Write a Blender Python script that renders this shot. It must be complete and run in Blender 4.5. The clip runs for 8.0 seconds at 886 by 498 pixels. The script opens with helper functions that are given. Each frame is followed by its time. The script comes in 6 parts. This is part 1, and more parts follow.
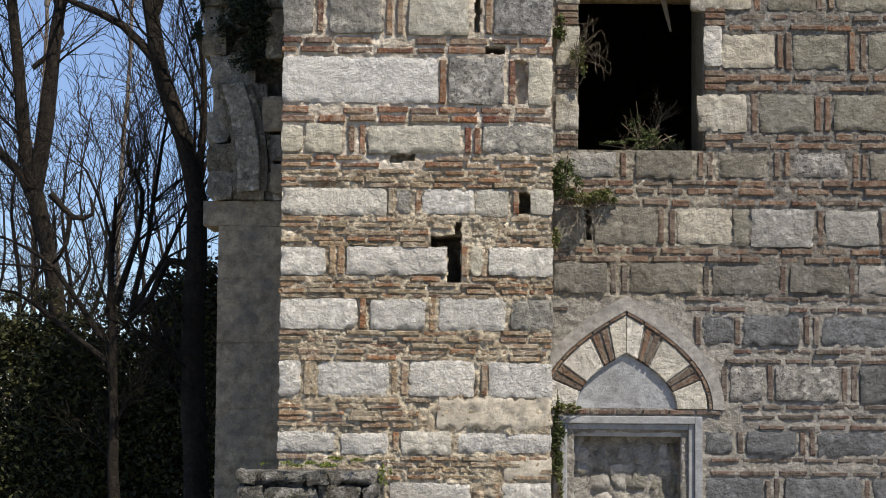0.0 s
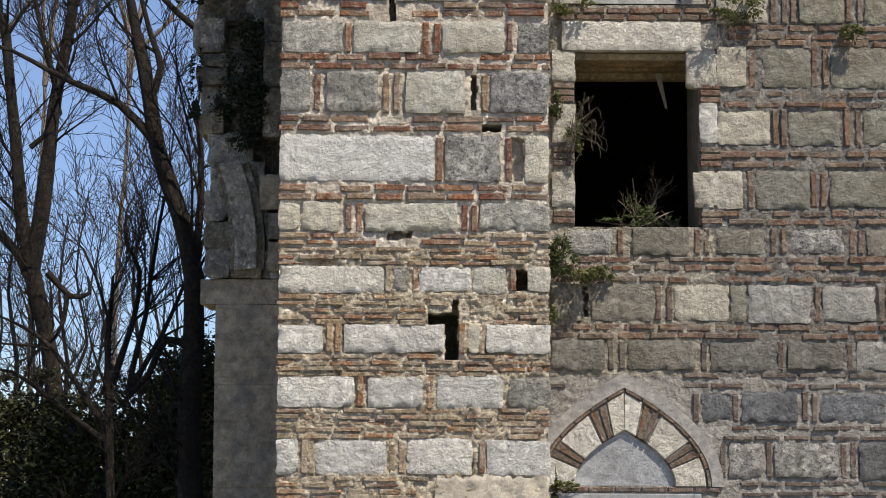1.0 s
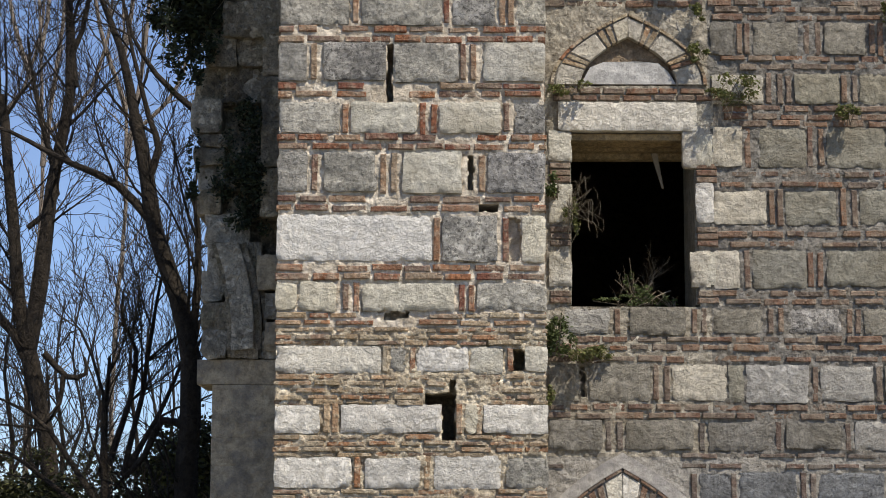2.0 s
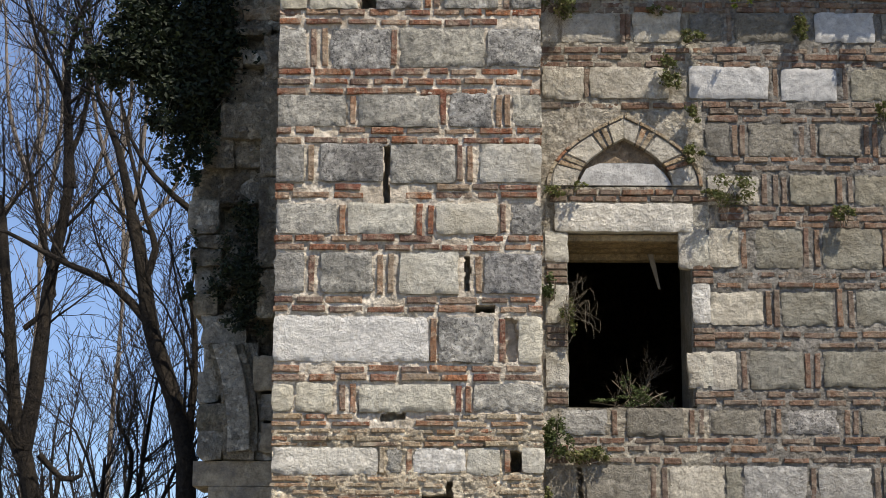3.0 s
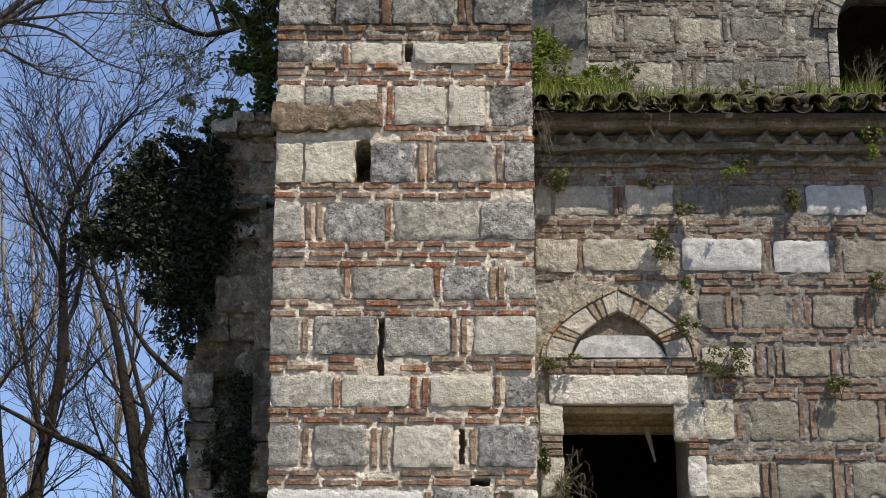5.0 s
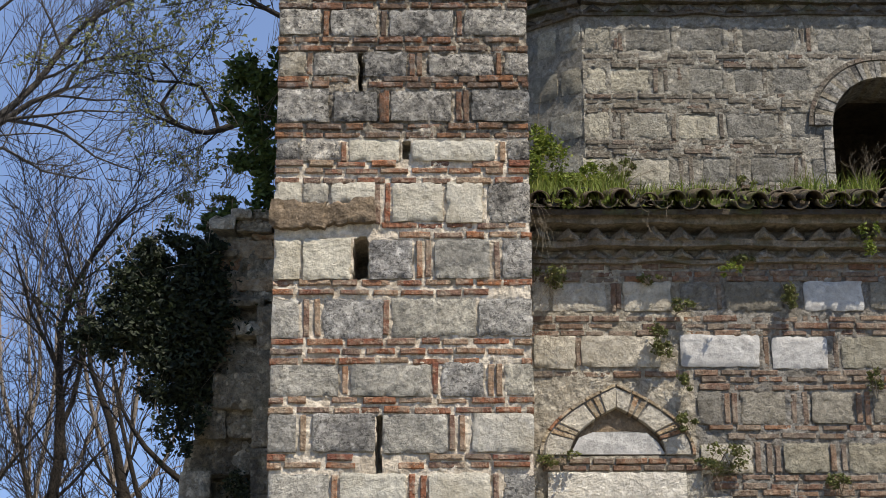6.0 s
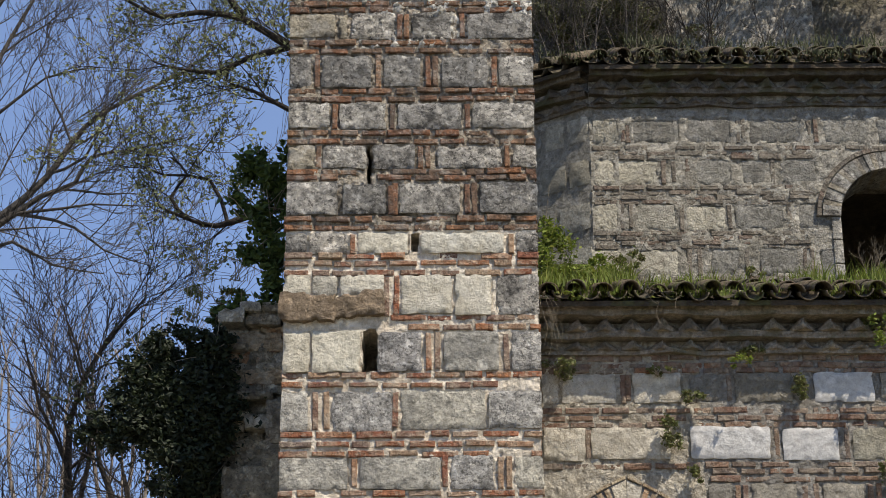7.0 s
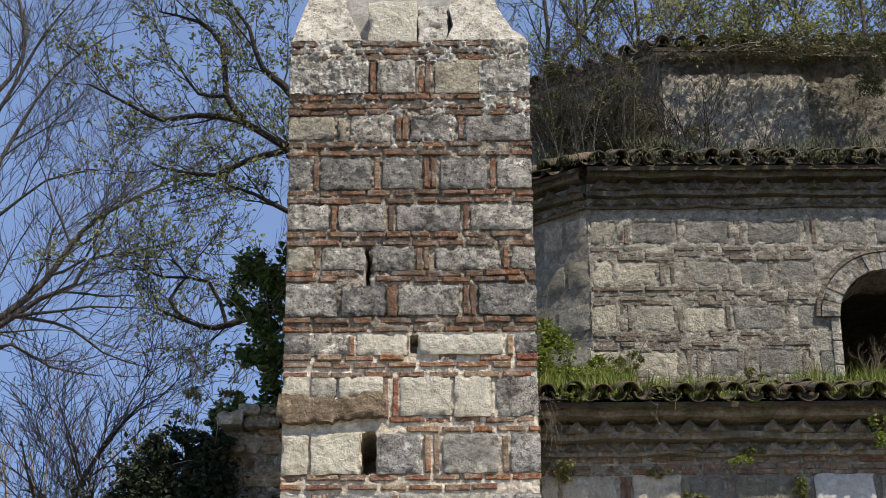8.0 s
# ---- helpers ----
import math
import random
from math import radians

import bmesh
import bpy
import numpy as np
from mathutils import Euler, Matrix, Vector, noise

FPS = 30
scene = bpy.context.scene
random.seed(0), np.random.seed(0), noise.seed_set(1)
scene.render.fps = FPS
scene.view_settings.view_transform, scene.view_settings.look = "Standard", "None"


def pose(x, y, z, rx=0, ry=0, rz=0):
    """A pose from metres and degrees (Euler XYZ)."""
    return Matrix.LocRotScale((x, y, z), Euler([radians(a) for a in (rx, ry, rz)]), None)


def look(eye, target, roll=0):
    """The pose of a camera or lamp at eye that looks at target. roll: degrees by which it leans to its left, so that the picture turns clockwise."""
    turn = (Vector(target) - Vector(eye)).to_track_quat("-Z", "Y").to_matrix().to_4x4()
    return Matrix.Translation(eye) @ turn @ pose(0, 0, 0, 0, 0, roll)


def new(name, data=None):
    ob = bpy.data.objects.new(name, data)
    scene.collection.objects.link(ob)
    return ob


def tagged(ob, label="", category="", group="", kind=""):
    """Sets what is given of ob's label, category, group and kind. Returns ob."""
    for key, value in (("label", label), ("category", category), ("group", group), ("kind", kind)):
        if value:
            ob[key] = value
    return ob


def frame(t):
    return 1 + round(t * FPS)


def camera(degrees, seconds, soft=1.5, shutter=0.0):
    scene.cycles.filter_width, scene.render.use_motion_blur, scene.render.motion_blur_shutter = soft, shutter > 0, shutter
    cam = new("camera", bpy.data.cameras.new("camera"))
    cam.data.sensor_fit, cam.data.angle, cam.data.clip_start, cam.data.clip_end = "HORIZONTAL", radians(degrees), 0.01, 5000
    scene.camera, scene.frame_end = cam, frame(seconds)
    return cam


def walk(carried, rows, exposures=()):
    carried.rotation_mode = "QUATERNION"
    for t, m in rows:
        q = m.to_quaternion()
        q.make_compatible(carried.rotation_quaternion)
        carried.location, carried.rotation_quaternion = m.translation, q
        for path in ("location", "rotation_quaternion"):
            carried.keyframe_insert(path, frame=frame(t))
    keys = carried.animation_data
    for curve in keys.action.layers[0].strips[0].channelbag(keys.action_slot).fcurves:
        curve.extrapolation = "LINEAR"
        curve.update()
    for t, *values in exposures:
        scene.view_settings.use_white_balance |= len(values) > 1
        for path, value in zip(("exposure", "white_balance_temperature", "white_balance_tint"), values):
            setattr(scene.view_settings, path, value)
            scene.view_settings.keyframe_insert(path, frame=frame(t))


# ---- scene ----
cam = camera(25.02, 8.0, soft=0.7)
EYE = (0.0, 0.0, 2.4)
# seconds, turn to the left, tilt up, lean to the right (degrees)
ROWS = [
    (0, 0.000, 3.753, -0.446),
    (0.5, -0.030, 4.801, -0.313),
    (1, -0.069, 5.976, -0.218),
    (2.5, -0.177, 9.631, -0.124),
    (3, -0.236, 11.162, -0.123),
    (3.5, -0.282, 12.381, -0.062),
    (4, -0.312, 13.629, 0.007),
    (4.5, -0.356, 14.810, 0.011),
    (6, -0.474, 18.883, 0.209),
    (6.5, -0.433, 20.196, 0.248),
    (7, -0.215, 21.528, 0.342),
    (7.5, -0.203, 22.891, 0.383),
    (8, -0.270, 24.441, 0.478),
]
EXPOSURES = [(0.0, 0.39, 7050, 12.5), (2.5, 0.48, 7050, 12.5), (4.5, 0.58, 7100, 12.5), (8.0, 0.67, 7150, 12.5)]
walk(cam, [(t, pose(*EYE, 90 + tilt, 0, turn) @ pose(0, 0, 0, 0, 0, -lean)) for t, turn, tilt, lean in ROWS], EXPOSURES)

# ---- world and sun ----
SUN_EL, SUN_AZ = 57.0, 46.0          # height, and turn to the right of straight behind the camera
world = bpy.data.worlds.new("sky")
scene.world = world
world.use_nodes = True
sky = world.node_tree.nodes.new("ShaderNodeTexSky")
sky.sky_type = "NISHITA"
sky.sun_disc = False
sky.sun_elevation = radians(SUN_EL)
sky.sun_rotation = radians(180 - SUN_AZ)
sky.air_density, sky.dust_density, sky.ozone_density = 0.88, 0.0, 5.0
sky.altitude = 2200
haze = world.node_tree.nodes.new("ShaderNodeMix")      # thin high haze evens the blue out
haze.data_type = "RGBA"
haze.inputs[0].default_value = 0.5
haze.inputs[7].default_value = (1.02, 1.58, 2.95, 1)
world.node_tree.links.new(sky.outputs[0], haze.inputs[6])
world.node_tree.links.new(haze.outputs[2], world.node_tree.nodes["Background"].inputs[0])
world.node_tree.nodes["Background"].inputs[1].default_value = 0.15
sun = new("sun", bpy.data.lights.new("sun", "SUN"))
sun.data.energy, sun.data.angle, sun.data.color = 4.15, radians(0.6), (1.0, 0.95, 0.85)
to_sun = Vector((math.sin(radians(SUN_AZ)) * math.cos(radians(SUN_EL)), -math.cos(radians(SUN_AZ)) * math.cos(radians(SUN_EL)), math.sin(radians(SUN_EL))))
sun.matrix_world = look(to_sun * 40, (0, 0, 0))


# ---- materials ----
def ramp(nt, fac, stops):
    n = nt.nodes.new("ShaderNodeValToRGB")
    if len(stops) == 1:
        stops = [(0.0, stops[0][1]), (1.0, stops[0][1])]
    while len(n.color_ramp.elements) < len(stops):
        n.color_ramp.elements.new(0.5)
    for el, (pos, col) in zip(n.color_ramp.elements, stops):
        el.position, el.color = pos, (*col, 1)
    nt.links.new(fac, n.inputs[0])
    return n.outputs[0]


def noise_out(nt, scale, detail=4, rough=0.6, vec=None):
    n = nt.nodes.new("ShaderNodeTexNoise")
    n.inputs["Scale"].default_value, n.inputs["Detail"].default_value, n.inputs["Roughness"].default_value = scale, detail, rough
    if vec:
        nt.links.new(vec, n.inputs["Vector"])
    return n.outputs[0]


def mix(nt, kind, fac, a, b):
    n = nt.nodes.new("ShaderNodeMix")
    n.data_type, n.blend_type = "RGBA", kind
    for socket, v in ((n.inputs[0], fac), (n.inputs[6], a), (n.inputs[7], b)):
        if isinstance(v, (float, int)):
            socket.default_value = v
        elif isinstance(v, tuple):
            socket.default_value = (*v, 1)
        else:
            nt.links.new(v, socket)
    return n.outputs[2]


def maths(nt, op, a, b=0.0):
    n = nt.nodes.new("ShaderNodeMath")
    n.operation = op
    for socket, v in ((n.inputs[0], a), (n.inputs[1], b)):
        if isinstance(v, (float, int)):
            socket.default_value = v
        else:
            nt.links.new(v, socket)
    return n.outputs[0]


def material(name, tones, patch=2.5, grain=52.0, pits=0.5, bump=0.6, rough=0.9, dirt=(0.09, 0.08, 0.07), dirt_amount=0.35, speck=0.0, wild=0.35, moss=0.0, blotch=0.3, lichen=0.0):
    """Weathered mineral surface: tones spread over the pieces by chance, stains at two scales, grain and pits."""
    m = bpy.data.materials.new(name)
    m.use_nodes = True
    nt = m.node_tree
    bsdf = nt.nodes["Principled BSDF"]
    bsdf.inputs["Roughness"].default_value = rough
    bsdf.inputs["Specular IOR Level"].default_value = 0.25
    geo = nt.nodes.new("ShaderNodeNewGeometry")
    pos = geo.outputs["Position"]
    info = nt.nodes.new("ShaderNodeObjectInfo")
    chance = maths(nt, "FRACT", maths(nt, "ADD", info.outputs["Random"], geo.outputs["Random Per Island"]))
    base = ramp(nt, chance, [(i / max(1, len(tones) - 1), t) for i, t in enumerate(tones)])
    big = noise_out(nt, patch, 5, 0.62, pos)
    mid = noise_out(nt, patch * 4.5, 5, 0.65, pos)
    fine = noise_out(nt, grain, 3, 0.6, pos)
    chisel = noise_out(nt, 21.0, 3, 0.62, pos)
    shade = ramp(nt, mid, [(0.37, (1 - wild,) * 3), (0.5, (1.0, 1.0, 1.0)), (0.63, (1 + wild * 0.55,) * 3)])
    col = mix(nt, "MULTIPLY", 1.0, base, shade)
    grainc = ramp(nt, fine, [(0.36, (0.78, 0.78, 0.78)), (0.5, (1, 1, 1)), (0.64, (1.12, 1.12, 1.12))])
    col = mix(nt, "MULTIPLY", 0.5, col, grainc)
    col = mix(nt, "MULTIPLY", 0.55, col, ramp(nt, chisel, [(0.34, (0.72, 0.71, 0.69)), (0.47, (1, 1, 1)), (0.66, (1.14, 1.14, 1.14))]))
    stain = ramp(nt, big, [(0.46, (0, 0, 0)), (0.64, (1, 1, 1))])
    col = mix(nt, "MIX", maths(nt, "MULTIPLY", stain, dirt_amount), col, dirt)
    bl = noise_out(nt, 11, 7, 0.72, pos)
    col = mix(nt, "MIX", maths(nt, "MULTIPLY", ramp(nt, bl, [(0.50, (0, 0, 0)), (0.58, (1, 1, 1))]), blotch), col, dirt)
    if speck:
        sp = noise_out(nt, 28, 3, 0.7, pos)
        col = mix(nt, "MIX", maths(nt, "MULTIPLY", ramp(nt, sp, [(0.55, (0, 0, 0)), (0.61, (1, 1, 1))]), speck), col, (0.05, 0.048, 0.045))
    if moss:
        mo = noise_out(nt, 3.3, 5, 0.7, pos)
        col = mix(nt, "MIX", maths(nt, "MULTIPLY", ramp(nt, mo, [(0.52, (0, 0, 0)), (0.62, (1, 1, 1))]), moss), col, (0.09, 0.10, 0.03))
    if lichen:
        li = noise_out(nt, 7.5, 8, 0.74, pos)
        crust = ramp(nt, li, [(0.505, (0, 0, 0)), (0.565, (1, 1, 1))])
        col = mix(nt, "MIX", maths(nt, "MULTIPLY", crust, lichen), col, (0.60, 0.58, 0.53))
    # Pits: the bump sinks there, and their inner shade is put into the colour.
    tiny = noise_out(nt, grain * 1.7, 2, 0.5, pos)
    hollow = ramp(nt, tiny, [(0.57, (0, 0, 0)), (0.66, (1, 1, 1))])
    col = mix(nt, "MIX", maths(nt, "MULTIPLY", hollow, min(0.4, 0.08 + 0.2 * pits)), col, tuple(0.4 * c for c in tones[0]))
    nt.links.new(col, bsdf.inputs["Base Color"])
    vor = nt.nodes.new("ShaderNodeTexVoronoi")
    vor.inputs["Scale"].default_value = grain * 1.5
    nt.links.new(pos, vor.inputs["Vector"])
    pit = ramp(nt, vor.outputs["Distance"], [(0.05, (0, 0, 0)), (0.4, (1, 1, 1))])
    h = maths(nt, "ADD", maths(nt, "MULTIPLY", fine, 0.35), maths(nt, "MULTIPLY", pit, 0.4 * pits))
    h = maths(nt, "ADD", h, maths(nt, "MULTIPLY", chisel, 2.4))
    h = maths(nt, "MULTIPLY", h, ramp(nt, bl, [(0.42, (0.3, 0.3, 0.3)), (0.58, (1.3, 1.3, 1.3))]))
    h = maths(nt, "ADD", h, maths(nt, "MULTIPLY", mid, 1.6))
    h = maths(nt, "SUBTRACT", h, maths(nt, "MULTIPLY", hollow, 0.35))
    b = nt.nodes.new("ShaderNodeBump")
    b.inputs["Strength"].default_value, b.inputs["Distance"].default_value = bump, 0.012
    nt.links.new(h, b.inputs["Height"])
    nt.links.new(b.outputs[0], bsdf.inputs["Normal"])
    return m


def foliage(name, tones, through_light=0.25):
    m = bpy.data.materials.new(name)
    m.use_nodes = True
    nt = m.node_tree
    bsdf = nt.nodes["Principled BSDF"]
    geo = nt.nodes.new("ShaderNodeNewGeometry")
    col = ramp(nt, geo.outputs["Random Per Island"], [(i / max(1, len(tones) - 1), t) for i, t in enumerate(tones)])
    vein = noise_out(nt, 30, 2, 0.5, geo.outputs["Position"])
    col = mix(nt, "MULTIPLY", 0.6, col, ramp(nt, vein, [(0.3, (0.7, 0.7, 0.7)), (0.7, (1.15, 1.15, 1.1))]))
    nt.links.new(col, bsdf.inputs["Base Color"])
    bsdf.inputs["Roughness"].default_value = 0.75
    tr = nt.nodes.new("ShaderNodeBsdfTranslucent")
    nt.links.new(col, tr.inputs[0])
    mx = nt.nodes.new("ShaderNodeMixShader")
    mx.inputs[0].default_value = through_light
    nt.links.new(bsdf.outputs[0], mx.inputs[1])
    nt.links.new(tr.outputs[0], mx.inputs[2])
    nt.links.new(mx.outputs[0], nt.nodes["Material Output"].inputs[0])
    return m


WHITE = material("white_limestone", [(0.769, 0.739, 0.676), (0.838, 0.804, 0.722), (0.699, 0.681, 0.641), (0.792, 0.746, 0.629)], blotch=0.15, wild=0.2, bump=0.9, dirt=(0.42, 0.40, 0.36), dirt_amount=0.5)
CREAM = material("cream_sandstone", [(0.577, 0.546, 0.463), (0.516, 0.498, 0.432), (0.598, 0.558, 0.449), (0.475, 0.459, 0.413)], blotch=0.15, wild=0.22, bump=0.7, dirt=(0.34, 0.30, 0.22), dirt_amount=0.5)
GREY = material("grey_limestone", [(0.486, 0.465, 0.407), (0.578, 0.553, 0.487), (0.433, 0.418, 0.381), (0.552, 0.520, 0.434)], blotch=0.5, bump=0.9, dirt=(0.13, 0.13, 0.12), dirt_amount=0.6, speck=0.35)
DARK = material("dark_pitted_stone", [(0.499, 0.477, 0.448), (0.572, 0.556, 0.509), (0.431, 0.420, 0.404)], blotch=0.55, bump=1.0, pits=1.3, dirt=(0.09, 0.09, 0.09), dirt_amount=0.5, speck=0.65)
MARBLE = material("worn_white_marble", [(0.455, 0.451, 0.437), (0.412, 0.409, 0.398)], bump=0.3, rough=0.6, dirt=(0.36, 0.355, 0.345), dirt_amount=0.8, wild=0.3)
PALE = material("long_pale_grey_stone", [(0.66, 0.645, 0.61)], patch=1.6, bump=0.8, dirt=(0.74, 0.72, 0.66), dirt_amount=0.7, wild=0.2, blotch=0.15)
NWARM = material("warm_grey_stone", [(0.291, 0.272, 0.232), (0.339, 0.316, 0.263), (0.259, 0.248, 0.224)], blotch=0.2, wild=0.25, bump=0.9, dirt=(0.16, 0.145, 0.115), dirt_amount=0.6, speck=0.3)
BLUE = material("grey_marble_frame", [(0.36, 0.38, 0.40), (0.40, 0.41, 0.42)], bump=0.25, rough=0.6, dirt=(0.2, 0.2, 0.2), dirt_amount=0.4, wild=0.2)
BRICK = material("old_red_brick", [(0.34, 0.135, 0.07), (0.24, 0.10, 0.07), (0.41, 0.18, 0.085), (0.20, 0.115, 0.09), (0.42, 0.28, 0.18), (0.30, 0.11, 0.06), (0.19, 0.14, 0.115), (0.36, 0.17, 0.10), (0.38, 0.28, 0.19), (0.40, 0.15, 0.065)], patch=6, grain=60, bump=1.0, blotch=0.5, dirt=(0.46, 0.38, 0.29), dirt_amount=0.7)
BRICK_OLD = material("weathered_brown_brick", [(0.297, 0.142, 0.078), (0.225, 0.114, 0.073), (0.324, 0.190, 0.112), (0.162, 0.109, 0.082), (0.261, 0.166, 0.107), (0.342, 0.157, 0.078)], patch=6, grain=60, bump=1.0, blotch=0.5, dirt=(0.10, 0.085, 0.07), dirt_amount=0.6, speck=0.35, lichen=0.25)
BRICK_TAN = material("dusty_tan_brick", [(0.46, 0.35, 0.22), (0.40, 0.25, 0.15), (0.44, 0.22, 0.115), (0.53, 0.43, 0.29), (0.36, 0.27, 0.18), (0.44, 0.33, 0.21), (0.36, 0.16, 0.09), (0.31, 0.25, 0.19), (0.50, 0.39, 0.25)], patch=6, grain=60, bump=1.0, blotch=0.5, dirt=(0.58, 0.51, 0.39), dirt_amount=0.8)
BRICK_NAVE = material("brown_red_brick", [(0.214, 0.119, 0.081), (0.162, 0.104, 0.081), (0.248, 0.157, 0.104), (0.142, 0.114, 0.095), (0.205, 0.147, 0.114), (0.257, 0.133, 0.076)], patch=6, grain=60, bump=0.8, blotch=0.45, dirt=(0.33, 0.28, 0.22), dirt_amount=0.6)
BRICK_GREY = material("dull_grey_brown_brick", [(0.165, 0.122, 0.10), (0.125, 0.105, 0.092), (0.21, 0.145, 0.115), (0.145, 0.125, 0.11), (0.19, 0.11, 0.085)], patch=6, grain=60, bump=0.8, blotch=0.4, dirt=(0.30, 0.275, 0.235), dirt_amount=0.55)
MORTAR = material("lime_mortar", [(0.683, 0.617, 0.514)], patch=3.0, grain=30, bump=0.8, pits=0.4, dirt=(0.40, 0.32, 0.23), dirt_amount=0.5, wild=0.3, blotch=0.2)
MORTAR_LOW = material("washed_out_cream_mortar", [(0.743, 0.655, 0.502)], patch=3.5, grain=30, bump=1.0, pits=0.6, dirt=(0.34, 0.25, 0.16), dirt_amount=0.6, wild=0.4, blotch=0.25)
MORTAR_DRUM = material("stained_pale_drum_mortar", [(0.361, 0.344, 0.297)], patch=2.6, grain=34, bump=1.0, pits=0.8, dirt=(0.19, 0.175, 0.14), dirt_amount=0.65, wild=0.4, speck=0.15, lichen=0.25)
MORTAR_OLD = material("weathered_dark_mortar", [(0.540, 0.471, 0.374)], patch=5.0, grain=40, bump=1.2, pits=1.0, dirt=(0.10, 0.085, 0.065), dirt_amount=0.75, wild=0.5, speck=0.4, lichen=0.4)
MORTAR_PALE = material("pale_grey_pointing", [(0.368, 0.349, 0.316)], patch=3.0, grain=30, bump=0.8, pits=0.6, dirt=(0.30, 0.28, 0.24), dirt_amount=0.5, wild=0.3, blotch=0.2)
MORTAR_CREAM = material("creamy_old_plaster", [(0.498, 0.459, 0.384)], patch=3.0, grain=30, bump=1.0, pits=0.8, dirt=(0.25, 0.21, 0.15), dirt_amount=0.55, wild=0.4, blotch=0.25)
MORTAR_NAVE = material("grey_lime_mortar", [(0.293, 0.280, 0.254)], patch=3.0, grain=30, bump=1.0, pits=0.8, dirt=(0.24, 0.21, 0.17), dirt_amount=0.55, wild=0.4, blotch=0.25)
PLASTER = material("old_grey_plaster", [(0.40, 0.38, 0.35)], patch=3.5, grain=50, bump=0.3, dirt=(0.22, 0.215, 0.21), dirt_amount=0.7, wild=0.3)
RENDER_PATCH = material("cream_render_patch", [(0.590, 0.531, 0.425)], patch=3.0, grain=50, bump=0.3, dirt=(0.33, 0.29, 0.23), dirt_amount=0.6, wild=0.25)
EARTHY = material("brown_eroded_stone", [(0.34, 0.26, 0.18), (0.30, 0.23, 0.16)], bump=1.0, pits=1.0, dirt=(0.13, 0.10, 0.07), dirt_amount=0.6)
RUIN = material("lichened_rubble_stone", [(0.461, 0.407, 0.31), (0.342, 0.308, 0.238), (0.535, 0.472, 0.356), (0.402, 0.358, 0.284)], bump=1.2, dirt=(0.09, 0.08, 0.065), dirt_amount=0.7, speck=0.4, moss=0.25)
RUIN_PALE = material("pale_eroded_rubble_stone", [(0.627, 0.582, 0.482), (0.538, 0.504, 0.426)], bump=1.2, dirt=(0.16, 0.145, 0.115), dirt_amount=0.6, speck=0.3)
ASHLAR = material("weathered_grey_ashlar", [(0.431, 0.364, 0.262), (0.392, 0.334, 0.241), (0.47, 0.4, 0.29)], bump=0.6, dirt=(0.17, 0.165, 0.16), dirt_amount=0.6)
MOSSY = material("mossy_lichened_boulder", [(0.20, 0.195, 0.175), (0.27, 0.26, 0.235)], patch=5, bump=1.2, pits=1.2, dirt=(0.09, 0.088, 0.078), dirt_amount=0.6, speck=0.7, moss=0.35, lichen=0.55, wild=0.5)
TILE = material("mossy_roof_tile", [(0.144, 0.109, 0.075), (0.108, 0.094, 0.068), (0.173, 0.133, 0.090)], patch=5, bump=0.7, dirt=(0.07, 0.065, 0.05), dirt_amount=0.7, moss=0.8)
OLDWOOD = material("grey_old_timber", [(0.38, 0.288, 0.165), (0.475, 0.36, 0.21)], patch=6, bump=0.6)
GROUND = material("dry_grassy_earth", [(0.338, 0.286, 0.195), (0.286, 0.247, 0.169)], patch=0.8, grain=30, bump=0.8, dirt=(0.15, 0.14, 0.07), dirt_amount=0.6)
SPRIG = foliage("grey_green_young_leaves", [(0.144, 0.162, 0.076), (0.192, 0.204, 0.093), (0.112, 0.128, 0.068)], 0.35)
SOIL = material("dark_soil", [(0.07, 0.055, 0.04)], patch=1.5, bump=0.8, moss=0.5)
BARK = material("dark_bark", [(0.022, 0.018, 0.015), (0.034, 0.028, 0.022)], patch=5, grain=40, bump=1.0, dirt=(0.075, 0.06, 0.045), dirt_amount=0.35)
# Distance haze is put into this paler bark of the far trees.
BARK_FAR = material("hazed_far_bark", [(0.26, 0.22, 0.18), (0.21, 0.175, 0.145)], patch=4, grain=40, bump=0.4)
BARK_PALE = material("pale_brown_bark", [(0.120, 0.106, 0.092), (0.085, 0.075, 0.065)], patch=4, grain=40, bump=0.8, dirt=(0.05, 0.044, 0.038), dirt_amount=0.5)
SCRUB = foliage("dark_brown_scrub", [(0.093, 0.085, 0.042), (0.068, 0.076, 0.030), (0.128, 0.114, 0.053), (0.085, 0.104, 0.030)], 0.2)
DIM = foliage("dull_roof_grass", [(0.049, 0.064, 0.019), (0.070, 0.080, 0.030), (0.091, 0.088, 0.045), (0.035, 0.044, 0.015)], 0.25)
DRY = foliage("dry_roots_and_stalks", [(0.20, 0.16, 0.12), (0.28, 0.24, 0.18), (0.15, 0.12, 0.09)], 0.1)
# Ivy colours: the tower's shadow is put into the first, sunlight into the second.
IVY = foliage("shaded_ivy_leaves", [(0.006, 0.012, 0.0045), (0.010, 0.018, 0.006), (0.020, 0.034, 0.009), (0.007, 0.013, 0.005)], 0.1)
IVY_LIT = foliage("sunlit_ivy_leaves", [(0.030, 0.054, 0.015), (0.054, 0.096, 0.021), (0.090, 0.138, 0.033), (0.021, 0.039, 0.012)], 0.2)
HOLM = foliage("dark_evergreen_leaves", [(0.019, 0.027, 0.012), (0.031, 0.039, 0.016), (0.058, 0.058, 0.025), (0.108, 0.117, 0.031), (0.043, 0.035, 0.022)], 0.15)
SPRING = foliage("young_spring_leaves", [(0.22, 0.25, 0.08), (0.28, 0.29, 0.10), (0.18, 0.20, 0.08), (0.33, 0.31, 0.14)], 0.4)
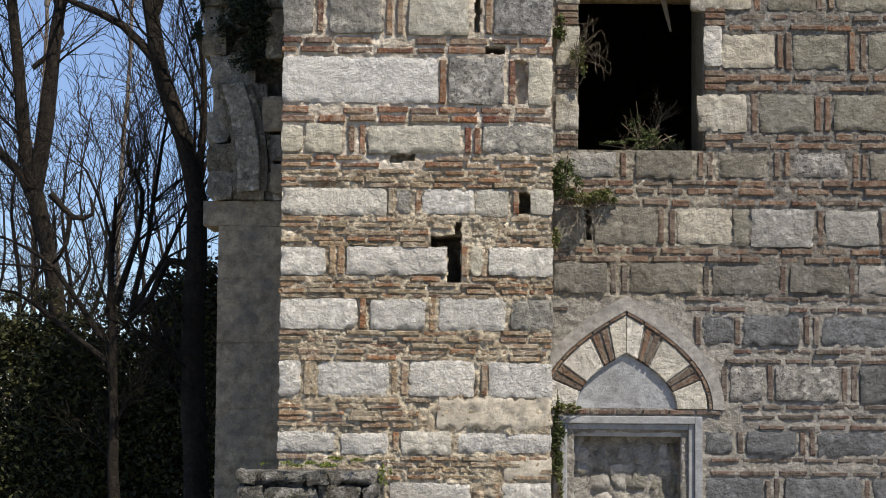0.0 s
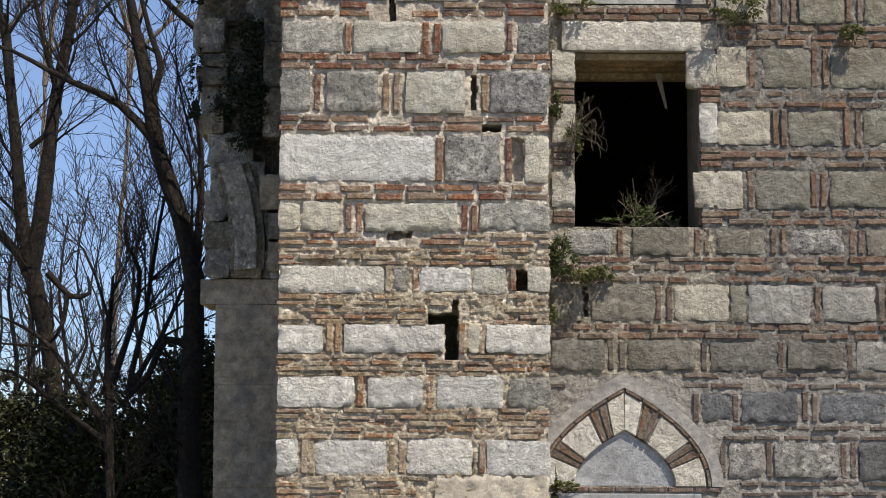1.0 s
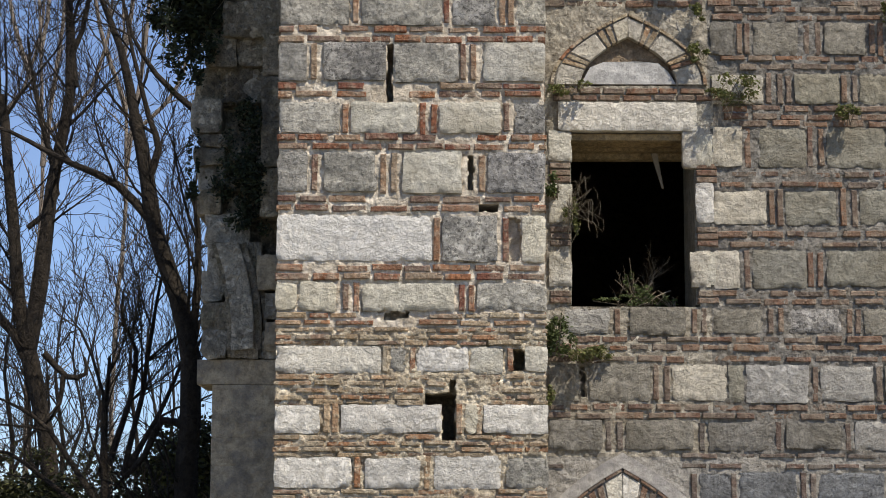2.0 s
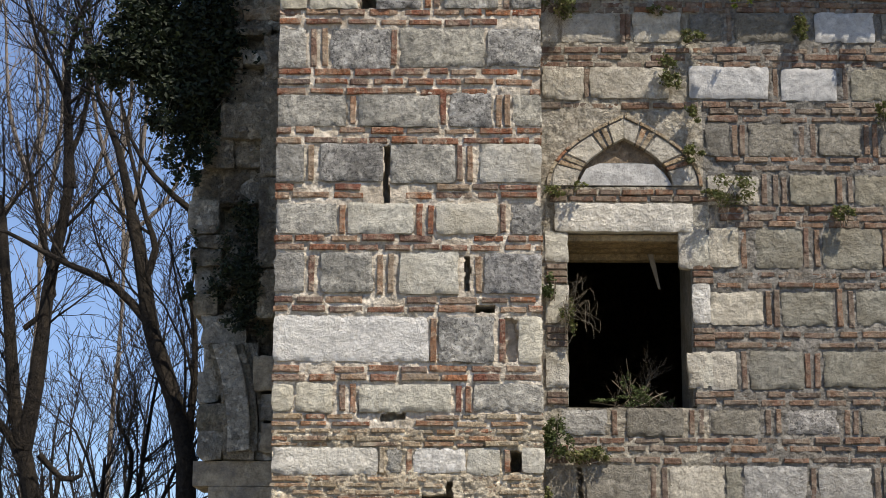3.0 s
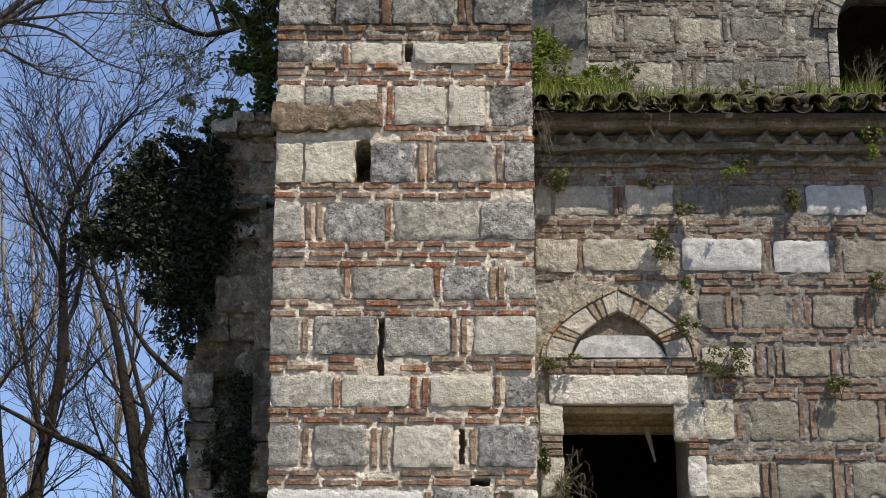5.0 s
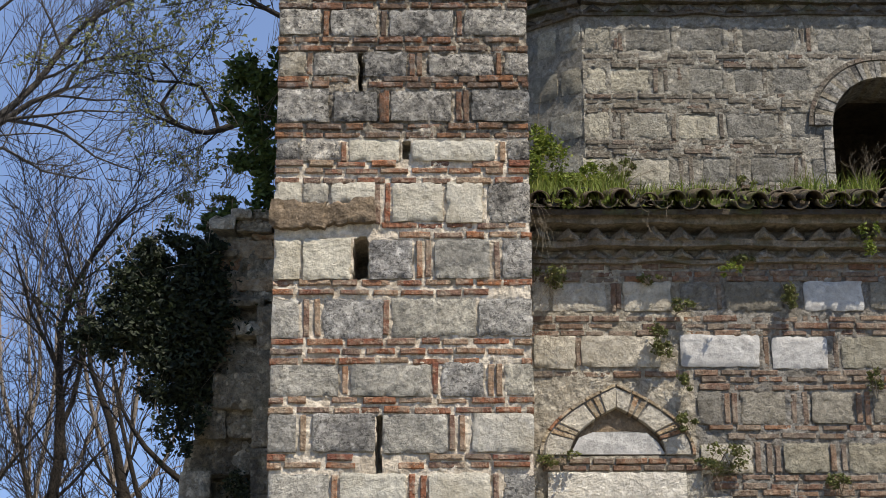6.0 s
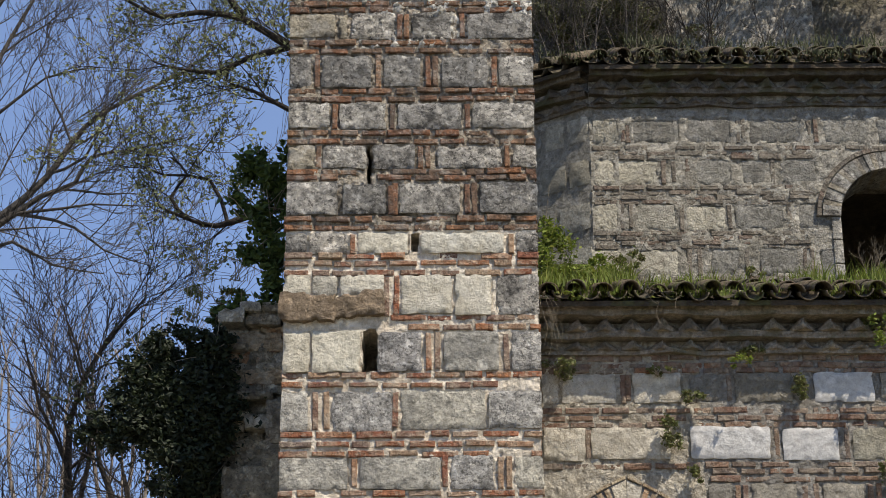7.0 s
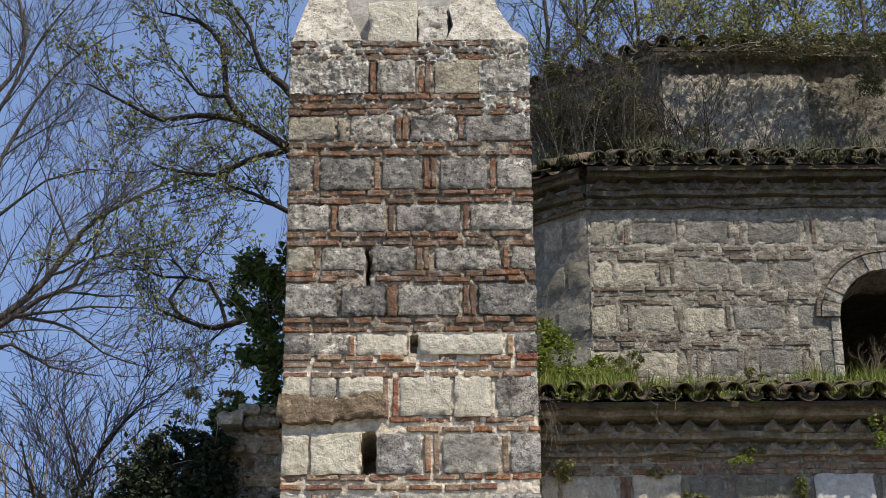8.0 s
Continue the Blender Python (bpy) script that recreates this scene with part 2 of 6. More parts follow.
GRASS = foliage("bright_weeds", [(0.14, 0.20, 0.03), (0.20, 0.26, 0.04), (0.09, 0.13, 0.02), (0.27, 0.28, 0.07)], 0.35)
WEED = foliage("olive_wall_weeds", [(0.113, 0.138, 0.041), (0.162, 0.178, 0.057), (0.081, 0.098, 0.032), (0.226, 0.194, 0.098)], 0.25)
HERB = foliage("dark_green_herbs", [(0.049, 0.07, 0.0196), (0.07, 0.098, 0.028), (0.098, 0.119, 0.042)], 0.2)
BRICK_DRUM = material("pale_worn_brick", [(0.168, 0.146, 0.118), (0.138, 0.123, 0.104), (0.199, 0.181, 0.151), (0.184, 0.123, 0.095)], patch=6, bump=0.9, dirt=(0.26, 0.23, 0.185), dirt_amount=0.85)
# Drum cornice: some moss, and the eaves' shade put into darker tones.
CORNICE_MOSSY_SHADED = material("shaded_mossy_cornice", [(0.204, 0.174, 0.136), (0.162, 0.140, 0.111), (0.246, 0.212, 0.166)], patch=5, bump=1.0, dirt=(0.07, 0.062, 0.045), dirt_amount=0.75, moss=0.5)
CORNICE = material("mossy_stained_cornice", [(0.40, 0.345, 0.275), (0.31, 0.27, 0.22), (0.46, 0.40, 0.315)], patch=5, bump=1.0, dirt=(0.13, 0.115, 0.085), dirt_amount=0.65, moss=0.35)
TIER = material("sooty_tier_plaster", [(0.248, 0.224, 0.179)], patch=2.5, bump=1.2, pits=1.0, dirt=(0.09, 0.082, 0.065), dirt_amount=0.8, wild=0.5, moss=0.25)
TIER_PALE = material("pale_flaking_plaster", [(0.465, 0.432, 0.368)], patch=3.0, bump=1.1, pits=0.9, dirt=(0.20, 0.18, 0.14), dirt_amount=0.7, wild=0.5, speck=0.4)
LIME = material("flaking_lime_wash", [(0.66, 0.64, 0.59)], patch=5.0, bump=0.9, pits=0.8, dirt=(0.30, 0.28, 0.22), dirt_amount=0.7, wild=0.4, speck=0.6)
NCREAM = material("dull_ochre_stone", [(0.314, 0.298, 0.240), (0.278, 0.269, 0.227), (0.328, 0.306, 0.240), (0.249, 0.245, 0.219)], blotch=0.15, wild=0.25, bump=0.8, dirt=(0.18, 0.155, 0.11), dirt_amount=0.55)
OCHRE = material("pale_ochre_stone", [(0.577, 0.536, 0.449), (0.520, 0.490, 0.431), (0.612, 0.560, 0.449)], blotch=0.15, wild=0.22, bump=0.8, dirt=(0.24, 0.21, 0.155), dirt_amount=0.45)
NWHITE = material("greyed_white_stone", [(0.437, 0.424, 0.393), (0.489, 0.472, 0.428), (0.402, 0.393, 0.376)], blotch=0.2, wild=0.22, bump=0.9, dirt=(0.25, 0.235, 0.21), dirt_amount=0.55)
PLASTER_DARK = material("sooty_plaster", [(0.36, 0.322, 0.265)], patch=4, bump=0.9, pits=0.8, dirt=(0.09, 0.08, 0.066), dirt_amount=0.85, wild=0.5, lichen=0.4)
# Real grey and tan stones; the left corner's sunlight is put into the tan.
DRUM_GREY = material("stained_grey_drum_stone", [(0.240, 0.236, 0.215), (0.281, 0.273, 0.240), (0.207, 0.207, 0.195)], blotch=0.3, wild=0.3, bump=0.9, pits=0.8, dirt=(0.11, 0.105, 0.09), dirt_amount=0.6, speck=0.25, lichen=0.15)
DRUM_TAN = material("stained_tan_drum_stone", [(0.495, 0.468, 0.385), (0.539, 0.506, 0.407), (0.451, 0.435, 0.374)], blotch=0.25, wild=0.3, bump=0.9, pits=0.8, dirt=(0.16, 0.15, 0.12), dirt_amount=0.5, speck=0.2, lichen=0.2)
WASHED = material("lime_washed_dark_stone", blotch=0.85, tones=[(0.24, 0.225, 0.20), (0.30, 0.28, 0.24)], patch=7, bump=1.2, pits=1.0, dirt=(0.72, 0.70, 0.66), dirt_amount=0.9, speck=0.5, wild=0.5)
WASH = material("old_whitewash", [(0.578, 0.562, 0.513), (0.535, 0.502, 0.428)], blotch=0.85, patch=4, bump=0.6, dirt=(0.22, 0.20, 0.16), dirt_amount=0.7, speck=0.7, wild=0.18, lichen=0.5)
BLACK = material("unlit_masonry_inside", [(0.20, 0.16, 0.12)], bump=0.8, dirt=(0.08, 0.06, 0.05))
OLDGREY = material("lichened_dark_grey_stone", [(0.519, 0.501, 0.464), (0.631, 0.602, 0.537), (0.445, 0.437, 0.417), (0.686, 0.640, 0.558)], blotch=0.6, bump=1.2, pits=1.0, dirt=(0.06, 0.058, 0.055), dirt_amount=0.95, speck=0.75, wild=0.5, lichen=0.4)
OLDDARK = material("black_lichened_stone", [(0.209, 0.209, 0.204), (0.275, 0.270, 0.259)], blotch=0.35, bump=1.3, pits=1.3, dirt=(0.40, 0.385, 0.35), dirt_amount=0.35, speck=0.75, wild=0.6, lichen=0.5)
OLDCREAM = material("weathered_tan_stone", [(0.44, 0.395, 0.30), (0.38, 0.345, 0.275)], bump=1.0, dirt=(0.10, 0.09, 0.075), dirt_amount=0.7, speck=0.4, lichen=0.3)
# Shade on the lower nave wall is put into these dark bluish tones.
NGREY = material("shaded_grey_limestone", [(0.193, 0.205, 0.218), (0.241, 0.250, 0.256), (0.160, 0.170, 0.182), (0.217, 0.220, 0.218)], blotch=0.3, wild=0.28, bump=0.9, dirt=(0.11, 0.11, 0.11), dirt_amount=0.6, speck=0.35)
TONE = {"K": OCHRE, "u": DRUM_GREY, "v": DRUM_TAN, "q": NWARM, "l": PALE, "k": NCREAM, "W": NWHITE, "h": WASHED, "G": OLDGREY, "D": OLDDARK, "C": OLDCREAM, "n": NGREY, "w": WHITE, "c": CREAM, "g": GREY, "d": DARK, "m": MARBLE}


# ---- builders ----
def mesh_of(name, verts, faces, mat, smooth=False):
    me = bpy.data.meshes.new(name)
    me.from_pydata(verts, [], faces)
    me.materials.append(mat)
    if smooth:
        me.polygons.foreach_set("use_smooth", [True] * len(me.polygons))
    me.update()
    return me


def place(name, verts, faces, mat, parent=None, label="", smooth=False):
    ob = new(name, mesh_of(name, verts, faces, mat, smooth))
    if parent is not None:
        ob.parent = parent
    if label:
        ob["label"] = label
    return ob


def holder(name, at, label, category, group="", kind=""):
    ob = new(name)
    ob.location = at
    return tagged(ob, label, category, group, kind)


def local(ob, parent, at):
    """Puts a part whose mesh is built round its own centre at a place of the world under its parent."""
    ob.parent = parent
    ob.location = Vector(at) - (parent.location if parent is not None else Vector())
    return ob


def n3(x, y, z):
    return noise.noise(Vector((x, y, z)))


def box_data(x0, x1, y0, y1, z0, z1, b=0.0):
    """A box with bevelled edges."""
    bm = bmesh.new()
    bmesh.ops.create_cube(bm, size=1)
    for v in bm.verts:
        v.co = Vector(((x0 + x1) / 2 + v.co.x * (x1 - x0), (y0 + y1) / 2 + v.co.y * (y1 - y0), (z0 + z1) / 2 + v.co.z * (z1 - z0)))
    if b:
        bmesh.ops.bevel(bm, geom=bm.edges[:], offset=b, segments=2, affect="EDGES", profile=0.6)
    vs = [tuple(v.co) for v in bm.verts]
    for i, v in enumerate(bm.verts):
        v.index = i
    fs = [[v.index for v in f.verts] for f in bm.faces]
    bm.free()
    return vs, fs


def box(name, x0, x1, y0, y1, z0, z1, mat, parent=None, b=0.006, label=""):
    cx, cy, cz = (x0 + x1) / 2, (y0 + y1) / 2, (z0 + z1) / 2
    vs, fs = box_data(x0 - cx, x1 - cx, y0 - cy, y1 - cy, z0 - cz, z1 - cz, b)
    ob = new(name, mesh_of(name, vs, fs, mat))
    local(ob, parent, (cx, cy, cz))
    if label:
        ob["label"] = label
    return ob


def block_data(w, h, depth, seed, rough=1.0, step=0.055, round_=0.006):
    """A hand-cut block seen on its front (towards -y): uneven face, worn rounded edges, wandering outline."""
    nx, nz = max(3, int(w / step)), max(3, int(h / step))
    vs, fs = [], []
    for j in range(nz + 1):
        for i in range(nx + 1):
            u, v = i / nx, j / nz
            x, z = (u - 0.5) * w, (v - 0.5) * h
            ex, ez = min(u, 1 - u) * w, min(v, 1 - v) * h
            e = min(ex, ez)
            y = 0.006 * rough * n3(x * 9 + seed, z * 9, seed * 1.7) + 0.006 * rough * n3(x * 22, z * 22 + seed, 3.1) + 0.005 * rough * n3(x * 47 + seed, z * 47, 6.3)
            if e < 0.001:
                chip = max(0.0, n3(x * 15 + seed, z * 15, 2.2) - 0.10) * 0.042 * rough
                y += round_ * (1.0 + 0.5 * n3(x * 14, seed, z * 14)) + chip
                k = 0.011 * rough
                x += k * n3(x * 8, z * 8, seed + 5) - math.copysign(chip * 0.5, x) * (ex < 0.001)
                z += k * n3(x * 8, z * 8, seed + 9) - math.copysign(chip * 0.5, z) * (ez < 0.001)
                if ex < 0.001 and ez < 0.001:
                    r = (0.004 + 0.012 * n3(x * 3 + seed, z * 3, 8.8)) * min(1.0, rough)
                    x -= math.copysign(max(0.001, r), x)
                    z -= math.copysign(max(0.001, r), z)
                    y += 0.6 * round_
            vs.append((x, y, z))
    def idx(i, j):
        return j * (nx + 1) + i
    for j in range(nz):
        for i in range(nx):
            fs.append((idx(i, j), idx(i + 1, j), idx(i + 1, j + 1), idx(i, j + 1)))
    rim = [idx(i, 0) for i in range(nx + 1)] + [idx(nx, j) for j in range(1, nz + 1)] + [idx(i, nz) for i in range(nx - 1, -1, -1)] + [idx(0, j) for j in range(nz - 1, 0, -1)]
    n, m = len(vs), len(rim)
    vs += [vs[k] for k in rim]
    vs += [(vs[k][0], depth, vs[k][2]) for k in rim]
    for k in range(m):
        q = (k + 1) % m
        fs.append((n + q, n + k, n + m + k, n + m + q))
    return vs, fs


SEED = [1]


def block(name, x0, x1, z0, z1, y, mat, parent, proud=0.014, depth=0.1, rough=1.0, turn=0.0, label="", step=0.028, round_=0.007):
    SEED[0] += 1
    vs, fs = block_data(x1 - x0, z1 - z0, depth, SEED[0] * 3.17, rough, step, round_)
    if turn:
        c, s = math.cos(radians(turn)), math.sin(radians(turn))
        vs = [(x * c - z * s, yy, x * s + z * c) for x, yy, z in vs]
    ob = new(name, mesh_of(name, vs, fs, mat, True))
    local(ob, parent, ((x0 + x1) / 2, y - proud, (z0 + z1) / 2))
    if label:
        ob["label"] = label
    return ob


def brick_shape(seed, w, h, d):
    """A worn brick with chipped corners; the front is at y = 0."""
    r = random.Random(seed)
    j = lambda k: r.uniform(-k, k)
    vs, fs = [], []
    us = [-0.5, -0.47, -0.17, 0.17, 0.47, 0.5]
    for v in (-0.5, -0.36, 0.36, 0.5):
        for u in us:
            edge = abs(u) == 0.5 or abs(v) == 0.5
            vs.append((u * w + j(0.003), (0.007 if edge else 0) + j(0.003), v * h + j(0.0035)))
    n = len(us)
    for a in range(3):
        for b in range(n - 1):
            fs.append((a * n + b, a * n + b + 1, (a + 1) * n + b + 1, (a + 1) * n + b))
    rim = list(range(n)) + [2 * n - 1, 3 * n - 1] + list(range(4 * n - 1, 3 * n - 1, -1)) + [2 * n, n]
    k0 = len(vs)
    vs += [(vs[k][0], d, vs[k][2]) for k in rim]
    for k in range(len(rim)):
        fs.append((rim[(k + 1) % len(rim)], rim[k], k0 + k, k0 + (k + 1) % len(rim)))
    return vs, fs


BRICK_MESHES = {}


def brick_mesh(length, height, mat):
    key = (round(length / 0.03), round(height / 0.008), random.randrange(3), mat.name)
    if key not in BRICK_MESHES:
        vs, fs = brick_shape(key[0] * 97 + key[1] * 13 + key[2], key[0] * 0.03, key[1] * 0.008, 0.07)
        BRICK_MESHES[key] = (mesh_of("brick", vs, fs, mat), vs, fs)
    return BRICK_MESHES[key]


class Face:
    """One wall face towards the camera: where it stands, what is left free of masonry, and what is built on it."""
    def __init__(self, thing, x0, x1, y, low=0.0, high=99.0, depth_of_joint=0.0):
        self.thing, self.x0, self.x1, self.y, self.low, self.high = thing, x0, x1, y, low, high
        self.mat, self.low_mat, self.turn_z, self.top_mat, self.top_z = BRICK, BRICK, 0.0, BRICK, 99.0
        self.clear, self.holes, self.count, self.bag, self.rects = [], [], 0, {}, []

    def free(self, xa, xb, z):
        return not any(xa < b + 0.005 and xb > a - 0.005 and c - 0.02 < z < d + 0.02 for a, b, c, d in self.clear + [h[:4] for h in self.holes])


def add_brick(face, x, z, length, height, upright=False, proud=0.008):
    mat = face.low_mat if z < face.turn_z else face.top_mat if z > face.top_z else face.mat
    me, vs, fs = brick_mesh(length, height, mat)
    y = face.y - proud + random.uniform(-0.006, 0.006)
    lean = random.uniform(-0.02, 0.02)
    if face.count < 300 and face.low < z < face.high:
        face.count += 1
        ob = new("brick", me)
        local(ob, face.thing, (x, y, z))
        ob.rotation_euler = (0, (math.pi / 2 if upright else 0) + lean, 0)
    else:
        m = Euler((0, (math.pi / 2 if upright else 0) + lean, 0)).to_matrix()
        all_vs, all_fs = face.bag.setdefault(mat, ([], []))
        k = len(all_vs)
        all_vs += [tuple(m @ Vector(v) + Vector((x, y, z))) for v in vs]
        all_fs += [tuple(k + i for i in f) for f in fs]


def brick_row(face, z, x0=None, x1=None):
    x = (face.x0 if x0 is None else x0) + random.uniform(-0.05, 0.0)
    end = face.x1 if x1 is None else x1
    first = face.x0 if x0 is None else x0
    while x < end - 0.04:
        length = random.choice((0.15, 0.2, 0.22, 0.25, 0.27, 0.3))
        a, b = max(x, first), min(x + length, end)
        if b - a > 0.05 and face.free(a, b, z) and random.random() > 0.03:
            add_brick(face, (a + b) / 2, z + random.uniform(-0.006, 0.006), b - a, random.uniform(0.042, 0.058) if z > face.turn_z else random.uniform(0.027, 0.042), proud=random.choice((0.0, 0.004, 0.008, 0.013)))
        x += length + random.uniform(0.018, 0.05)


def course(face, z0, z1, stones, uprights, proud=(0.004, 0.022)):
    for x0, x1, tone in stones:
        dz0, dz1 = random.uniform(-0.012, 0.012), random.uniform(-0.012, 0.012)
        face.rects.append((x0, x1, z0 + dz0, z1 + dz1))
        block("stone", x0, x1, z0 + dz0, z1 + dz1, face.y, TONE[tone], face.thing, proud=random.uniform(*proud), turn=random.uniform(-0.7, 0.7))
    for x in uprights:
        add_brick(face, x, (z0 + z1) / 2 + random.uniform(-0.01, 0.01), (z1 - z0) * random.uniform(0.9, 1.04), 0.05, True)


def finish(face, name="upper_bricks"):
    for mat, (vs, fs) in face.bag.items():
        tagged(place(name, [tuple(Vector(v) - face.thing.location) for v in vs], fs, mat, face.thing), kind="stuff")


def skin(name, parent, x0, x1, z0, z1, y, res, mat, holes=(), opening=None, amp=0.009, label="", stones=(), base=0.010):
    """Lumpy mortar face with real hollows (x0, x1, z0, z1, depth) and openings; it laps over the edges of the stones (x0, x1, z0, z1) and stays behind their middles."""
    def cuts(a, b, marks):
        n = max(2, int((b - a) / res))
        c = {round(a + (b - a) * i / n, 4) for i in range(n + 1)}
        for m in marks:
            if a < m < b:
                c |= {round(m - 0.006, 4), round(m + 0.006, 4)}
        return sorted(c)
    xs = cuts(x0, x1, [k for h in holes for k in h[:2]])
    zs = cuts(z0, z1, [k for h in holes for k in h[2:4]])
    vs, fs, o = [], [], parent.location
    for z in zs:
        level = [r for r in stones if r[2] - 0.014 < z < r[3] + 0.014]
        hollows = [h for h in holes if h[2] - 0.03 < z < h[3] + 0.03]
        for x in xs:
            d = base + amp * (0.8 * n3(x * 4, z * 4, 1.5) + 0.9 * n3(x * 13, z * 13, 7.7) + 0.9 * n3(x * 30, z * 30, 2.2) + 0.45 * n3(x * 63, z * 63, 5.1))
            for a, b, c, e in level:
                if a - 0.014 < x < b + 0.014:
                    inside = min(x - a, b - x, z - c, e - z)
                    d += 0.07 * max(0.0, min(1.0, (inside - 0.014) / 0.03))
                    d += 0.022 * max(0.0, 1 - abs(inside) / 0.014) * max(0.0, 0.25 + 1.6 * n3(x * 6, z * 6, 3.9))
            for a, b, c, e, deep in hollows:
                w = 0.02 * n3(x * 14, z * 14, 9.4)
                if a + w < x < b + w and c + w < z < e - w:
                    d = max(d, deep + 0.03 * n3(x * 9, z * 9, 4))
            vs.append((x - o.x, y + d - o.y, z - o.z))
    n = len(xs)
    for j in range(len(zs) - 1):
        for i in range(n - 1):
            if opening and opening((xs[i] + xs[i + 1]) / 2, (zs[j] + zs[j + 1]) / 2):
                continue
            fs.append((j * n + i, j * n + i + 1, (j + 1) * n + i + 1, (j + 1) * n + i))
    ob = place(name, vs, fs, mat, parent, label, True)
    ob.data.polygons.foreach_set("use_smooth", [max(vs[k][1] for k in f) - min(vs[k][1] for k in f) < 0.05 for f in fs])
    return ob


def pointed(h, r, s):
    """Point at the share s (0 springing, 1 apex) of the right half of a pointed arch of half-width h and rise r, and its outward way."""
    u = math.sin(s * math.pi / 2) ** 0.9 * 0.35 + s * 0.65
    return Vector((h * (1 - u ** 2.1), r * u))


def wedge(name, cx, zs, inner, outer, s0, s1, side, y0, y1, mat, parent, gap=0.0, bevel=0.93):
    """One arch stone between two shares of the arch, from front y0 to back y1."""
    pts = []
    k = 3
    for i in range(k + 1):
        pts.append(pointed(*inner, s0 + gap + (s1 - s0 - 2 * gap) * i / k))
    for i in range(k, -1, -1):
        pts.append(pointed(*outer, s0 + gap + (s1 - s0 - 2 * gap) * i / k))
    mid = sum(pts, Vector((0, 0))) / len(pts)
    n = len(pts)
    vs = []
    o = parent.location
    for shrink, y in ((bevel, y0), (1.0, y0 + 0.012), (1.0, y1)):
        for q in pts:
            w = mid + (q - mid) * shrink
            vs.append((cx + side * w.x - o.x, y + 0.004 * n3(w.x * 9, w.y * 9, cx + s0) - o.y, zs + w.y - o.z))
    fs = [tuple(range(n))]
    for a in range(2):
        for i in range(n):
            fs.append((a * n + i, (a + 1) * n + i, (a + 1) * n + (i + 1) % n, a * n + (i + 1) % n))
    if side < 0:
        fs = [tuple(reversed(f)) for f in fs]
    return place(name, vs, fs, mat, parent)


def tube(vs, fs, pts, radii, sides=5):
    k = len(vs)
    for i, p in enumerate(pts):
        d = (pts[min(i + 1, len(pts) - 1)] - pts[max(i - 1, 0)])
        if d.length < 1e-6:
            d = Vector((0, 0, 1))
        d.normalize()
        u = d.cross(Vector((0.3, 0.9, 0.2))).normalized()
        w = d.cross(u)
        for s in range(sides):
            a = 2 * math.pi * s / sides
            vs.append(tuple(p + (u * math.cos(a) + w * math.sin(a)) * radii[i]))
    for i in range(len(pts) - 1):
        for s in range(sides):
            t = (s + 1) % sides
            fs.append((k + i * sides + s, k + i * sides + t, k + (i + 1) * sides + t, k + (i + 1) * sides + s))


def smooth_path(pts, step=0.35):
    out = []
    for i in range(len(pts) - 1):
        p0, p1, p2, p3 = pts[max(i - 1, 0)], pts[i], pts[i + 1], pts[min(i + 2, len(pts) - 1)]
        n = max(2, int((p2 - p1).length / step))
        for k in range(n):
            t = k / n
            out.append(0.5 * ((2 * p1) + (p2 - p0) * t + (2 * p0 - 5 * p1 + 4 * p2 - p3) * t * t + (3 * p1 - p0 - 3 * p2 + p3) * t ** 3))
    out.append(pts[-1])
    return out


def twigs(vs, fs, path, radii, level, rng, length, spacing, tips, lift=0.25, thin=0.0035):
    """Side shoots along a limb, again and again, each thinner than the last."""
    run = rng.uniform(0, spacing)
    for i in range(1, len(path)):
        seg = path[i] - path[i - 1]
        run += seg.length
        while run > spacing:
            run -= spacing * rng.uniform(0.6, 1.4)
            d = seg.normalized()
            side = Vector((rng.gauss(0, 1), rng.gauss(0, 0.8), rng.gauss(0, 1) + 0.2))
            side = (side - d * side.dot(d))
            if side.length < 0.05:
                continue
            way = (d * rng.uniform(0.55, 1.2) + side.normalized() * rng.uniform(0.5, 0.95) + Vector((0, 0, lift))).normalized()
            ln = length * rng.uniform(0.5, 1.3)
            n = 5 if level > 1 else 4
            p, pts = path[i].copy(), [path[i].copy()]
            for k in range(n):
                way = (way + Vector((rng.gauss(0, 0.11), rng.gauss(0, 0.11), rng.gauss(0, 0.11) + lift * 0.12))).normalized()
                p = p + way * ln / n
                pts.append(p.copy())
            r0 = max(thin, min(radii[i] * 0.55, ln * 0.014))
            rr = [max(thin * 0.8, r0 * (1 - 0.8 * k / n)) for k in range(n + 1)]
            tube(vs, fs, pts, rr, 4 if level > 1 else 3)
            if level > 1:
                twigs(vs, fs, pts, rr, level - 1, rng, length * 0.48, spacing * 0.55, tips, lift, thin)
            else:
                tips.append(pts[-1])
                tips.append(pts[-2])


def leaf(vs, fs, at, size, rng):
    a = Vector((rng.gauss(0, 1), rng.gauss(0, 1), rng.gauss(0, 0.7)))
    a.normalize()
    b = a.cross(Vector((rng.gauss(0, 1), rng.gauss(0, 1), rng.gauss(0, 1)))).normalized()
    c = a.cross(b) * 0.18
    k = len(vs)
    s = size * rng.uniform(0.6, 1.3)
    vs += [tuple(at - a * s), tuple(at + b * s * 0.55 + c * s), tuple(at + a * s), tuple(at - b * s * 0.55 + c * s)]
    fs += [(k, k + 1, k + 2), (k, k + 2, k + 3)]


